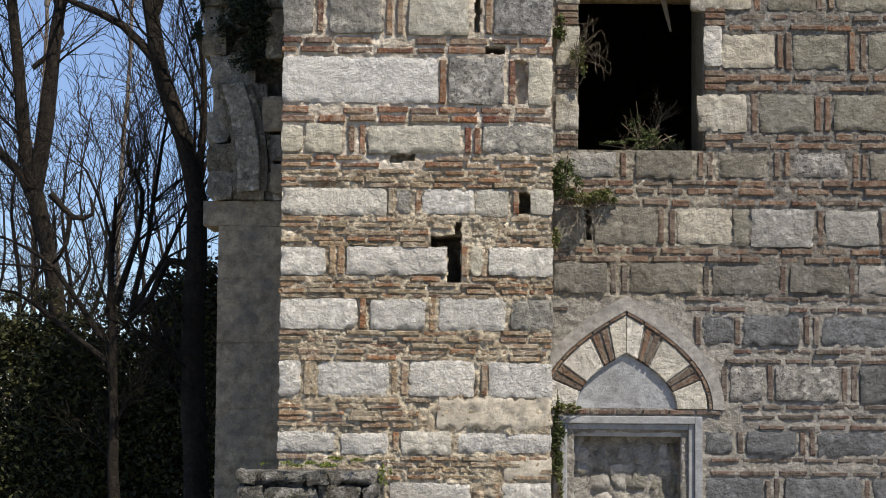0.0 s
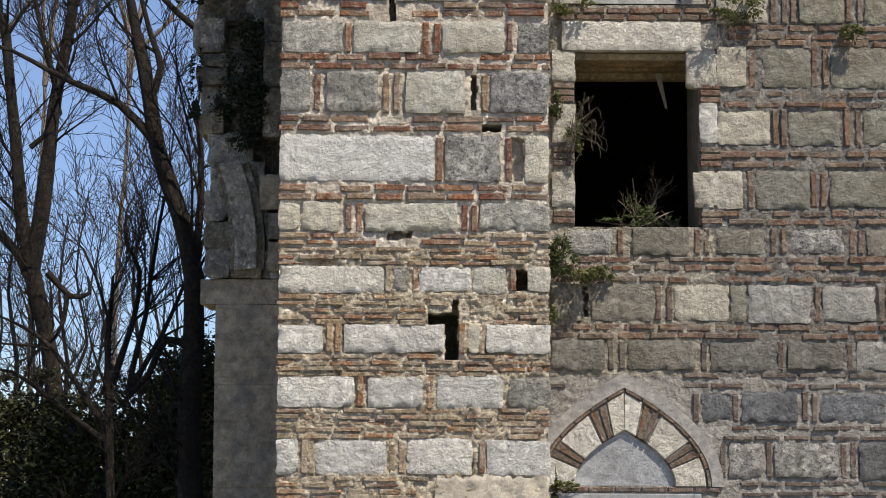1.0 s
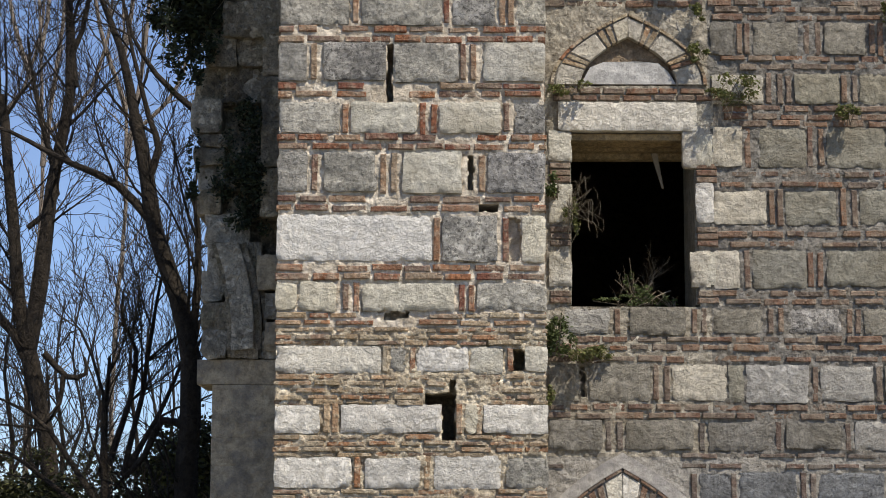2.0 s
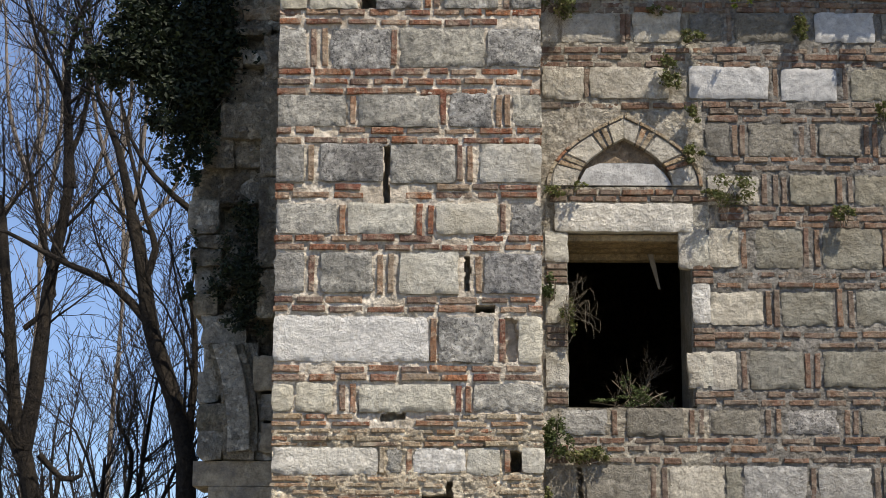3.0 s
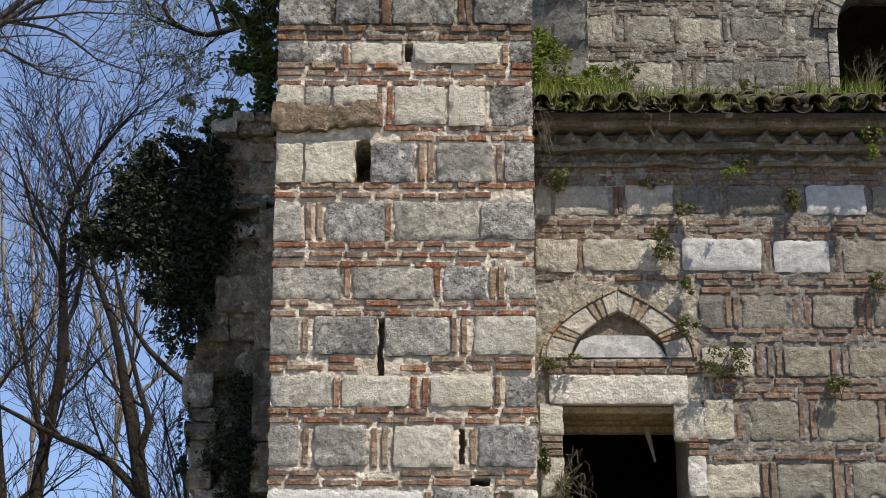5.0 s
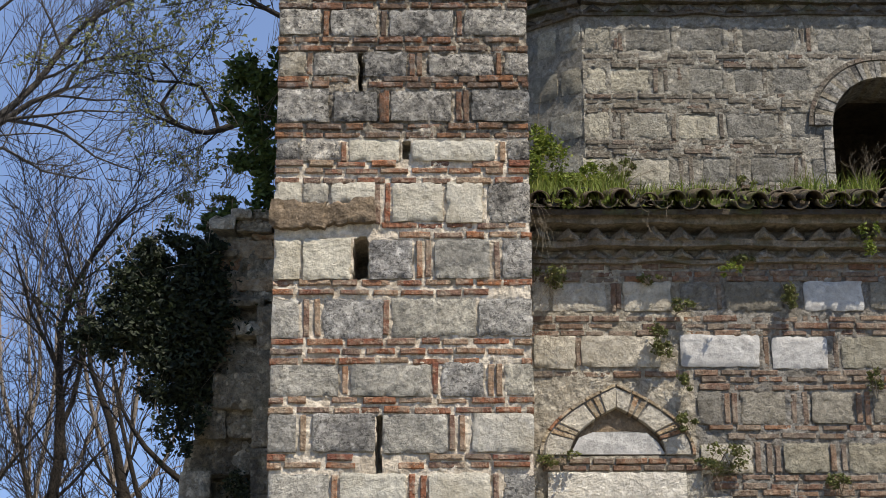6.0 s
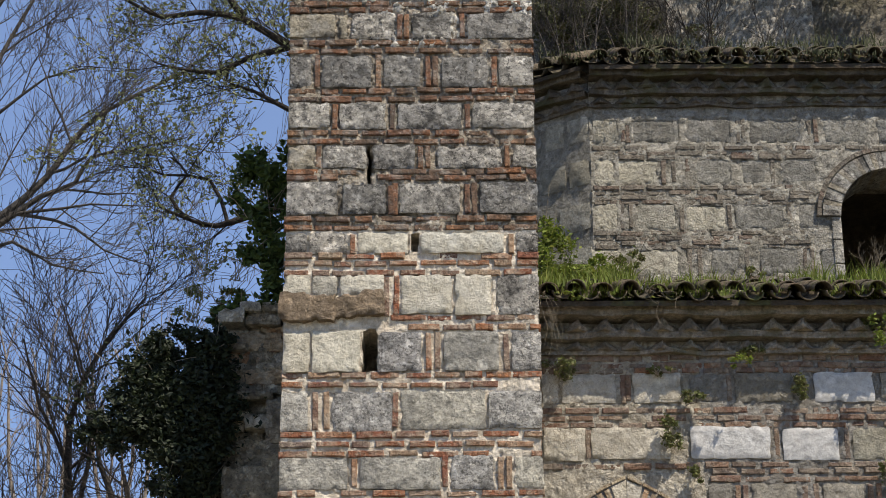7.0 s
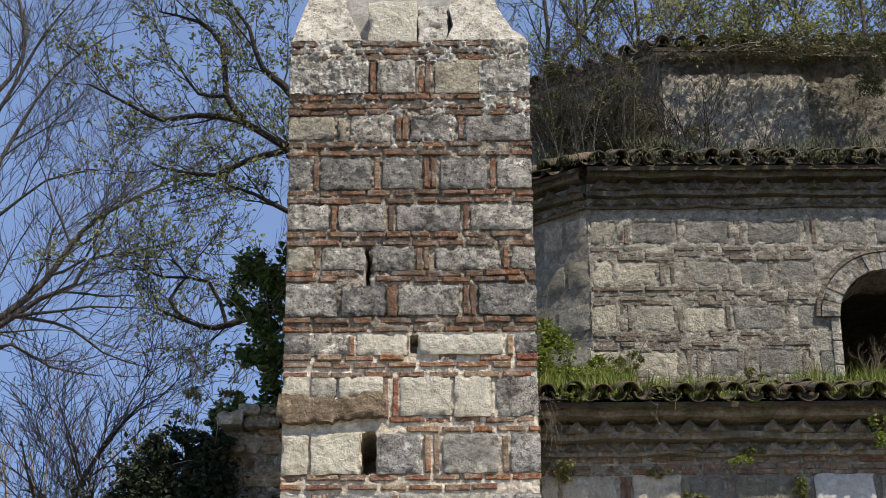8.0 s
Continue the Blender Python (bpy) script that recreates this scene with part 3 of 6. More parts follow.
def crown(at, radii, n, size, rng, vs, fs, clumps=14):
    """Leaves in uneven clumps inside an ellipsoid, with gaps between."""
    for c in range(clumps):
        while True:
            q = Vector((rng.uniform(-1, 1), rng.uniform(-1, 1), rng.uniform(-1, 1)))
            if q.length < 1:
                break
        r = rng.uniform(0.18, 0.42)
        for k in range(n // clumps):
            w = Vector((rng.gauss(0, 0.5), rng.gauss(0, 0.5), rng.gauss(0, 0.5))) * r + q
            leaf(vs, fs, Vector(at) + Vector((w.x * radii[0], w.y * radii[1], w.z * radii[2])), size, rng)


def thing_of(name, at, meshes, label, category, group="", kind=""):
    """A thing from several parts: (part name, verts, faces, material, smooth)."""
    ob = holder(name, at, label, category, group, kind)
    o = Vector(at)
    for pn, vs, fs, mat, sm in meshes:
        if vs:
            made = place(pn, [tuple(Vector(v) - o) for v in vs], fs, mat, ob, "", sm)
            if pn not in ("trunk",):
                tagged(made, kind="stuff")
    return ob


# ---- ground ----
# Unseen ground; its pale warm colour is raised to bounce light onto the walls.
gv, gf = [], []
ys = [-60, -30, -12, -4, 2, 6, 10, 14, 18, 24, 40, 90, 300, 1500]
xs = [-1500, -300, -60, -20, -8, -3, 0, 3, 8, 20, 60, 300, 1500]
for y in ys:
    for x in xs:
        rise = 0.75 * max(0.0, min(1.0, (12 - y) / 9)) if abs(x) < 100 else 0
        gv.append((x, y, rise + 0.04 * n3(x * 0.3, y * 0.3, 0)))
for j in range(len(ys) - 1):
    for i in range(len(xs) - 1):
        k = j * len(xs) + i
        gf.append((k, k + 1, k + 1 + len(xs), k + len(xs)))
tagged(place("ground", gv, gf, GROUND, None, "", True), "dry grassy earth ground round the ruin", "ground", kind="structure")

# ---- minaret tower ----
TX0, TX1, TY, TTOP = -1.318, 0.884, 16.1, 11.85
tower_thing = holder("minaret_tower", (-0.217, TY, 0), "square minaret base of pale stone blocks and red brick courses", "minaret")
box("core", TX0 + 0.03, TX1 - 0.03, TY + 0.85, TY + 2.2, 0, TTOP, MORTAR, tower_thing, 0.01)
box("side_wall", TX0 + 0.012, TX0 + 0.05, TY + 0.05, TY + 2.2, 0, TTOP, MORTAR, tower_thing, 0.01)
box("side_wall", TX1 - 0.05, TX1 - 0.012, TY + 0.05, TY + 2.2, 0, TTOP, MORTAR, tower_thing, 0.01)
tower = Face(tower_thing, TX0, TX1, TY, 1.9, 8.93)
tower.low_mat, tower.turn_z, tower.top_mat, tower.top_z = BRICK_TAN, 4.3, BRICK_OLD, 8.95
tower.holes = [
    (-0.602, -0.570, 9.36, 9.74, 0.30),
    (-0.212, -0.150, 8.74, 8.90, 0.25),
    (-0.632, -0.508, 7.64, 8.01, 0.8),
    (-0.425, -0.378, 5.94, 6.45, 0.30),
    (0.245, 0.285, 5.23, 5.52, 0.22),
    (0.335, 0.49, 5.05, 5.11, 0.4),
    (0.575, 0.675, 4.66, 5.00, 0.10),
    (-0.43, -0.23, 4.175, 4.225, 0.16),
    (0.615, 0.70, 3.75, 3.92, 0.4),
    (0.04, 0.145, 3.19, 3.57, 0.75),
    (-0.10, 0.05, 3.48, 3.57, 0.6),
    (0.10, 0.145, 3.56, 3.68, 0.26),
]
tower.clear = [(-0.04, 0.90, 2.0, 2.25), (-1.33, -0.45, 8.0, 8.36)]

course(tower, 11.293, 11.632, [(-1.327, -0.947, "h"), (-0.921, -0.598, "h"), (-0.515, -0.166, "G"), (0.016, 0.433, "C"), (0.459, 0.886, "h")], [-0.557, -0.114, -0.051])
brick_row(tower, 11.251)
brick_row(tower, 11.157)
brick_row(tower, 11.093)
course(tower, 10.807, 11.057, [(-1.314, -0.903, "C"), (-0.872, -0.800, "C"), (-0.759, -0.373, "G"), (-0.203, 0.142, "G"), (0.296, 0.873, "G")], [-0.321, -0.260, 0.245])
brick_row(tower, 10.761)
brick_row(tower, 10.675)
course(tower, 10.310, 10.623, [(-1.303, -1.110, "D"), (-1.018, -0.575, "D"), (-0.458, -0.132, "D"), (0.061, 0.479, "D"), (0.571, 0.881, "G")], [-1.059, -0.514, -0.066, 0.000, 0.530])
brick_row(tower, 10.276)
brick_row(tower, 10.198)
course(tower, 9.902, 10.158, [(-1.303, -0.940, "G"), (-0.849, -0.446, "G"), (-0.335, 0.235, "G"), (0.335, 0.880, "G")], [-0.894, -0.385, 0.285])
brick_row(tower, 9.863)
brick_row(tower, 9.780)
course(tower, 9.517, 9.736, [(-1.303, -1.068, "C"), (-0.993, -0.614, "G"), (-0.554, -0.184, "G"), (0.015, 0.580, "G"), (0.680, 0.889, "G")], [-1.033, -0.134, -0.070, 0.630])
brick_row(tower, 9.484)
brick_row(tower, 9.430)
course(tower, 9.075, 9.371, [(-1.308, -0.862, "G"), (-0.813, -0.442, "D"), (-0.318, 0.211, "G"), (0.389, 0.888, "D")], [-0.393, -0.358, 0.275, 0.339])
brick_row(tower, 9.038)
brick_row(tower, 8.953)
course(tower, 8.716, 8.905, [(-1.307, -1.126, "G"), (-1.101, -0.773, "G"), (-0.675, -0.244, "c"), (-0.122, 0.588, "c"), (0.696, 0.887, "G")], [-0.724, 0.652])
brick_row(tower, 8.690)
brick_row(tower, 8.622)
brick_row(tower, 8.533)
course(tower, 8.147, 8.507, [(-0.302, 0.133, "c"), (0.167, 0.472, "c"), (0.521, 0.884, "G")], [-0.428, -0.341])
brick_row(tower, 8.122)
brick_row(tower, 8.035)
course(tower, 7.643, 7.995, [(-1.306, -1.081, "c"), (-1.057, -0.651, "c"), (-0.493, -0.125, "d"), (0.066, 0.530, "g"), (0.640, 0.889, "d")], [-0.068, 0.009, 0.592])
course(tower, 7.128, 7.461, [(-1.312, -1.084, "g"), (-0.880, -0.371, "d"), (-0.300, 0.414, "g"), (0.438, 0.886, "d")], [-1.022, -0.927, -0.347])
brick_row(tower, 7.088)
brick_row(tower, 7.004)
brick_row(tower, 6.921)
course(tower, 6.622, 6.896, [(-1.311, -0.745, "g"), (-0.636, 0.024, "g"), (0.119, 0.468, "d"), (0.648, 0.884, "g")], [-0.688, 0.067, 0.530, 0.600])
brick_row(tower, 6.579)
brick_row(tower, 6.496)
course(tower, 6.139, 6.457, [(-1.315, -1.090, "g"), (-0.949, -0.434, "d"), (-0.364, 0.166, "g"), (0.372, 0.878, "c")], [-1.029, 0.203, 0.287])
brick_row(tower, 6.101)
brick_row(tower, 6.029)
course(tower, 5.701, 5.962, [(-1.314, -0.812, "g"), (-0.723, -0.175, "c"), (0.011, 0.509, "c"), (0.630, 0.877, "d")], [-0.765, -0.128, -0.035, 0.561])
brick_row(tower, 5.668)
brick_row(tower, 5.592)
course(tower, 5.208, 5.536, [(-1.313, -1.073, "g"), (-0.935, -0.510, "g"), (-0.288, 0.197, "c"), (0.405, 0.876, "d")], [-1.013, -0.450, -0.362, 0.358])
brick_row(tower, 5.152)
brick_row(tower, 5.078)
course(tower, 4.640, 5.008, [(-1.315, -0.047, "l"), (0.036, 0.484, "d"), (0.686, 0.883, "c")], [-0.010, 0.553])
course(tower, 4.230, 4.460, [(-1.313, -1.148, "c"), (-1.125, -0.827, "c"), (-0.612, 0.135, "c"), (0.318, 0.887, "g")], [-0.749, -0.662, 0.195, 0.273])
brick_row(tower, 4.193)
brick_row(tower, 4.137)
brick_row(tower, 4.078)
brick_row(tower, 4.018)
brick_row(tower, 3.972)
course(tower, 3.733, 3.940, [(-1.311, -0.456, "w"), (-0.378, -0.259, "g"), (-0.168, 0.253, "w"), (0.262, 0.527, "c"), (0.710, 0.889, "c")], [-0.424, -0.204, 0.587])
brick_row(tower, 3.697)
brick_row(tower, 3.642)
brick_row(tower, 3.587)
brick_row(tower, 3.532)
brick_row(tower, 3.490)
course(tower, 3.244, 3.472, [(-1.309, -0.944, "w"), (-0.780, 0.037, "w"), (0.224, 0.325, "c"), (0.370, 0.891, "w")], [-0.894, -0.825, 0.174, 0.338])
brick_row(tower, 3.212)
brick_row(tower, 3.161)
brick_row(tower, 3.111)
brick_row(tower, 3.070)
course(tower, 2.806, 3.056, [(-1.313, -0.688, "w"), (-0.584, -0.142, "w"), (-0.023, 0.510, "w"), (0.555, 0.888, "g")], [-0.643, -0.082])
brick_row(tower, 2.774)
brick_row(tower, 2.724)
brick_row(tower, 2.674)
brick_row(tower, 2.624)
brick_row(tower, 2.574)
course(tower, 2.266, 2.547, [(-1.315, -1.133, "w"), (-0.997, -0.428, "w"), (-0.260, 0.263, "w"), (0.376, 0.890, "w")], [-1.087, -1.033, -0.387, -0.306, 0.340])
brick_row(tower, 2.234)
brick_row(tower, 2.184)
brick_row(tower, 2.134)
brick_row(tower, 2.084)
brick_row(tower, 2.035)
course(tower, 1.809, 1.980, [(-1.322, -0.859, "w"), (-0.809, -0.423, "w"), (-0.324, 0.076, "w"), (0.130, 0.883, "w")], [-0.369])
brick_row(tower, 1.773)
brick_row(tower, 1.723)
brick_row(tower, 1.673)
brick_row(tower, 1.619)
course(tower, 1.349, 1.574, [(-1.316, -0.999, "g"), (-0.931, -0.455, "g"), (-0.410, 0.246, "w"), (0.496, 0.880, "w")], [0.450])
brick_row(tower, 11.813)
brick_row(tower, 11.728)
brick_row(tower, 11.662)
brick_row(tower, 7.611)
brick_row(tower, 7.521)
brick_row(tower, 4.585)
brick_row(tower, 4.515)
course(tower, 8.335, 8.510, [(-1.317, -1.085, "c"), (-1.06, -0.85, "g"), (-0.82, -0.455, "c")], [])
block("eroded_stone", -1.335, -0.86, 8.08, 8.33, TY, EARTHY, tower_thing, 0.07, 0.1, 2.6)
block("eroded_stone", -0.87, -0.44, 8.13, 8.34, TY, EARTHY, tower_thing, 0.06, 0.1, 2.6, 6)
block("plaster_patch", -0.03, 0.885, 2.005, 2.262, TY, RENDER_PATCH, tower_thing, 0.010, 0.05, 2.2)
block("plaster_patch", 0.50, 0.886, 1.60, 1.79, TY, RENDER_PATCH, tower_thing, 0.006, 0.05, 0.6)
for z0 in (0.02, 0.48, 0.93):
    x = TX0
    while x < TX1 - 0.1:
        w = min(random.uniform(0.35, 0.6), TX1 - x)
        block("stone", x, x + w - 0.03, z0, z0 + 0.30, TY, random.choice((WHITE, GREY)), tower_thing)
        x += w
    brick_row(tower, z0 + 0.36)
    brick_row(tower, z0 + 0.42)
finish(tower)
skin("mortar", tower_thing, TX0 + 0.012, TX1 - 0.012, 8.93, TTOP, TY, 0.0135, MORTAR_OLD, tower.holes, amp=0.018, base=0.013, stones=tower.rects)
skin("mortar", tower_thing, TX0 + 0.012, TX1 - 0.012, 4.1, 8.93, TY, 0.0135, MORTAR, tower.holes, amp=0.012, base=0.012, stones=tower.rects)
skin("mortar", tower_thing, TX0 + 0.012, TX1 - 0.012, 0, 4.1, TY, 0.0135, MORTAR_LOW, tower.holes, amp=0.017, base=0.005, stones=tower.rects)
for x0, x1, z0, z1, base in ((0.42, TX1 - 0.004, 11.0, TTOP, 0.000), (TX0 + 0.004, -0.62, 11.28, TTOP, 0.004), (-0.62, 0.42, 11.62, TTOP, 0.010), (-0.75, 0.42, 10.7, 11.3, 0.022)):
    skin("lime_wash", tower_thing, x0, x1, z0, z1, TY - 0.012, 0.0135, LIME, amp=0.034, base=base + 0.006, label="flaking white lime wash over the masonry")
# the flanks carry the same bands, in simpler form
sv, sf, bv, bf = [], [], [], []
rng = random.Random(8)
for side in (-1, 1):
    xa = TX0 if side < 0 else TX1 - 0.03
    z = 0.05
    while z < TTOP - 0.4:
        y = TY + 0.11
        while y < TY + 2.1:
            w = min(rng.uniform(0.35, 0.6), TY + 2.2 - y)
            v, f = box_data(xa, xa + 0.03, y, y + w - 0.05, z, z + 0.27, 0.008)
            k = len(sv)
            sv += [(q[0] + 0.217, q[1] - TY, q[2]) for q in v]
            sf += [tuple(k + i for i in q) for q in f]
            y += w
        for dz in (0.31, 0.385):
            y = TY + 0.11
            while y < TY + 2.1:
                w = min(rng.uniform(0.2, 0.3), TY + 2.2 - y)
                v, f = box_data(xa + 0.002, xa + 0.028, y, y + w - 0.03, z + dz, z + dz + 0.045, 0)
                k = len(bv)
                bv += [(q[0] + 0.217, q[1] - TY, q[2]) for q in v]
                bf += [tuple(k + i for i in q) for q in f]
                y += w
        z += 0.47
tagged(place("flank_stonework", sv, sf, GREY, tower_thing), kind="stuff")
tagged(place("flank_brickwork", bv, bf, BRICK, tower_thing), kind="stuff")


# ---- minaret transition: corner slopes and middle stones ----
def prism(name, pts, y0, y1, mat, parent, lean=0.0):
    """A slab with the outline pts (x, z) from y0 to y1, its top leaning back by lean."""
    zmin = min(p[1] for p in pts)
    n = len(pts)
    o = parent.location
    vs = [(x - o.x, y0 + lean * (z - zmin) + 0.015 * n3(x * 6, z * 6, 1) - o.y, z - o.z) for x, z in pts] + [(x - o.x, y1 - o.y, z - o.z) for x, z in pts]
    fs = [tuple(range(n)), tuple(range(2 * n - 1, n - 1, -1))] + [(i, n + i, n + (i + 1) % n, (i + 1) % n) for i in range(n)]
    return place(name, vs, fs, mat, parent)


Z = TTOP
prism("corner_slope", [(-1.305, Z), (-0.66, Z), (-0.74, Z + 0.24), (-0.81, Z + 0.44), (-0.86, Z + 0.9), (-1.08, Z + 0.9), (-1.21, Z + 0.44), (-1.27, Z + 0.18)], TY - 0.01, TY + 1.9, WASH, tower_thing, 0.35)
prism("corner_slope", [(0.12, Z), (0.868, Z), (0.84, Z + 0.05), (0.74, Z + 0.14), (0.61, Z + 0.44), (0.52, Z + 0.9), (0.30, Z + 0.9), (0.15, Z + 0.44), (0.19, Z + 0.2)], TY - 0.01, TY + 1.9, WASH, tower_thing, 0.35)
prism("drum_core", [(-0.95, Z), (0.55, Z), (0.50, Z + 1.6), (-0.90, Z + 1.6)], TY + 0.30, TY + 1.9, PLASTER, tower_thing, 0.05)
block("stone", -0.60, -0.15, Z + 0.005, Z + 0.47, TY + 0.1, CREAM, tower_thing, 0.03, 0.3)
block("stone", -0.14, 0.13, Z + 0.005, Z + 0.20, TY + 0.12, WASH, tower_thing, 0.03, 0.3, 2.0)
block("stone", -0.14, 0.15, Z + 0.21, Z + 0.46, TY + 0.16, WASH, tower_thing, 0.03, 0.3, 2.0)

# ---- nave wall with two windows ----
NY, NTOP, NX1 = 17.1, 8.50, 7.0
WIN = (1.157, 2.234, 4.405, 5.924)
nave_thing = holder("wall_nave", (2.5, NY, 0), "banded stone and brick church wall with an open window", "wall", kind="structure")
NB = NY + 0.30
box("wall_body", 0.7, WIN[0], NB, NY + 0.8, 0, NTOP, MORTAR, nave_thing, 0)
box("wall_body", WIN[1] + 0.03, NX1, NB, NY + 0.8, 0, NTOP, MORTAR, nave_thing, 0)
box("wall_body", WIN[0], WIN[1] + 0.03, NB, NY + 0.8, 0, WIN[2], MORTAR, nave_thing, 0)
box("wall_body", WIN[0], WIN[1] + 0.03, NB, NY + 0.8, WIN[3] + 0.02, NTOP, MORTAR, nave_thing, 0)
nave = Face(nave_thing, 0.9, NX1, NY, 1.3, 8.2)
LOW = (1.13, 2.045, 0.55, 1.96)      # walled-up lower window
nave.mat, nave.low_mat, nave.turn_z = BRICK_NAVE, BRICK_GREY, 3.3
nave.holes = [(LOW[0], LOW[1], LOW[2], LOW[3], 0.16), (1.232, 1.272, 3.60, 3.86, 0.2)]
nave.clear = [(WIN[0] - 0.16, WIN[1] + 0.12, WIN[2] - 0.0, WIN[3] + 0.3), (0.9, 2.38, 6.15, 6.70), (1.2, 2.2, 6.70, 7.02), (0.9, 2.42, 2.02, 2.55), (0.95, 2.33, 2.55, 2.8), (1.15, 2.05, 2.8, 3.12), (0.9, 2.24, 0.5, 2.1)]


def under_arch(x, z, cx, zs, h, r):
    """Whether a point lies inside a pointed arch."""
    u = (z - zs) / r
    return 0 < u < 1 and abs(x - cx) < h * (1 - u ** 2.1) + 0.03


def nave_open(x, z):
    if WIN[0] - 0.02 < x < WIN[1] + 0.02 and WIN[2] - 0.01 < z < WIN[3] + 0.01:
        return True
    return under_arch(x, z, 1.575, 2.165, 0.43, 0.475) or under_arch(x, z, 1.665, 6.34, 0.42, 0.43)



course(nave, 7.664, 7.930, [(0.948, 1.090, "K"), (1.125, 1.607, "K"), (1.760, 2.191, "K"), (2.267, 2.546, "q"), (2.673, 3.181, "q"), (3.384, 3.918, "m"), (3.984, 4.248, "q")], [1.673, 1.719, 2.622])
brick_row(nave, 7.585)
brick_row(nave, 7.516)
brick_row(nave, 7.453)
course(nave, 7.128, 7.426, [(0.942, 1.319, "K"), (1.370, 2.075, "K"), (2.251, 2.957, "m"), (3.067, 3.562, "m"), (3.688, 4.217, "k")], [1.344, 3.017, 3.637])
course(nave, 6.621, 6.905, [(2.385, 2.595, "q"), (2.760, 3.161, "q"), (3.386, 3.746, "q"), (3.936, 4.287, "q")], [2.645, 2.710, 3.236, 3.336, 3.811, 3.886])
brick_row(nave, 6.585)
brick_row(nave, 6.508)
course(nave, 6.187, 6.442, [(2.395, 2.842, "K"), (3.116, 3.514, "k"), (3.688, 4.260, "k")], [2.892, 2.991, 3.066, 3.553, 3.648])
brick_row(nave, 6.136)
brick_row(nave, 6.060)
brick_row(nave, 6.000)
course(nave, 5.609, 5.970, [(2.131, 2.368, "K"), (2.392, 2.649, "K"), (2.797, 3.216, "k"), (3.389, 3.907, "k"), (3.991, 4.327, "k")], [2.698, 3.241, 3.339, 3.941])
brick_row(nave, 5.549)
brick_row(nave, 5.459)
course(nave, 5.104, 5.410, [(2.394, 2.849, "K"), (3.010, 3.461, "k"), (3.666, 4.195, "k")], [2.898, 2.971, 3.520, 3.618])
brick_row(nave, 5.025)
brick_row(nave, 4.937)
course(nave, 4.562, 4.876, [(2.188, 2.358, "K"), (2.383, 2.612, "K"), (2.724, 3.186, "k"), (3.357, 3.917, "k")], [2.675, 3.225, 3.308])
brick_row(nave, 4.508)
brick_row(nave, 4.435)
course(nave, 4.156, 4.376, [(1.093, 1.482, "W"), (1.653, 2.139, "q"), (2.367, 2.805, "q"), (3.029, 3.476, "d"), (3.671, 4.060, "q")], [1.546, 2.212, 2.294, 2.868, 2.956, 3.549, 3.622])
brick_row(nave, 4.107)
brick_row(nave, 4.034)
brick_row(nave, 3.937)
course(nave, 3.572, 3.888, [(0.950, 1.217, "q"), (1.299, 1.823, "q"), (2.017, 2.478, "K"), (2.493, 2.624, "k"), (2.648, 3.182, "W"), (3.289, 3.740, "W"), (3.837, 4.201, "q")], [1.872, 1.969, 3.240, 3.789])
brick_row(nave, 3.523)
brick_row(nave, 3.450)
course(nave, 3.159, 3.402, [(0.952, 1.412, "q"), (1.606, 2.187, "q"), (2.318, 2.831, "q"), (2.977, 3.447, "q"), (3.568, 4.052, "W")], [1.460, 1.557, 2.260, 2.914, 3.510])
brick_row(nave, 3.111)
brick_row(nave, 3.023)
course(nave, 2.724, 2.965, [(2.235, 2.501, "n"), (2.574, 3.057, "n"), (3.251, 3.807, "n")], [2.187, 2.525, 3.120, 3.202])
brick_row(nave, 2.666)
brick_row(nave, 2.579)
course(nave, 2.242, 2.540, [(2.466, 2.742, "d"), (2.853, 3.394, "d"), (3.572, 4.045, "n")], [2.413, 2.804, 3.442, 3.524])
brick_row(nave, 2.193)
brick_row(nave, 2.107)
brick_row(nave, 2.016)
course(nave, 1.785, 1.977, [(2.249, 2.475, "n"), (2.605, 3.029, "n"), (3.213, 3.791, "n")], [2.548, 3.078, 3.164])
brick_row(nave, 1.737)
brick_row(nave, 1.627)
course(nave, 1.354, 1.579, [(2.258, 2.739, "n"), (2.932, 3.581, "n"), (3.677, 4.135, "n")], [2.787, 2.859, 3.629])
for z in (7.087, 7.024, 6.952):
    brick_row(nave, z, 2.2)
brick_row(nave, 7.075, 0.9, 2.2)
brick_row(nave, 8.08)
brick_row(nave, 8.01)
brick_row(nave, 7.96)
for z0, tones in ((0.9, "ggwg"), (0.35, "gcgg")):
    x = 2.26
    while x < NX1 - 0.2:
        w = random.uniform(0.4, 0.65)
        block("stone", x, x + w - 0.05, z0, z0 + 0.28, NY, TONE[random.choice(tones)], nave_thing)
        x += w
    brick_row(nave, z0 + 0.34)
    brick_row(nave, z0 + 0.42)
for z0 in (7.66, 7.13, 6.62, 6.19, 5.61, 5.10, 4.56, 4.16, 3.58, 3.16, 2.73, 2.25, 1.79, 1.36):
    x = 4.36
    while x < NX1 - 0.2:
        w = random.uniform(0.4, 0.62)
        block("stone", x, x + w - 0.06, z0, z0 + 0.27, NY, TONE[random.choice("gcgw")], nave_thing)
        x += w

# open upper window: jambs, lintel, sill, old timber inside
reveal = [(5.62, 5.90, CREAM), (5.12, 5.47, WHITE), (4.58, 4.86, CREAM)]
for z0, z1, mat in reveal:
    block("jamb_stone", 2.238, 2.40, z0, z1, NY, mat, nave_thing, 0.02, 0.3)
box("reveal", 2.232, 2.29, NY + 0.02, NY + 0.8, WIN[2], WIN[3], NCREAM, nave_thing, 0.004)
box("reveal", WIN[0] - 0.05, WIN[0], NY + 0.02, NY + 0.8, WIN[2], WIN[3], NCREAM, nave_thing, 0.004)
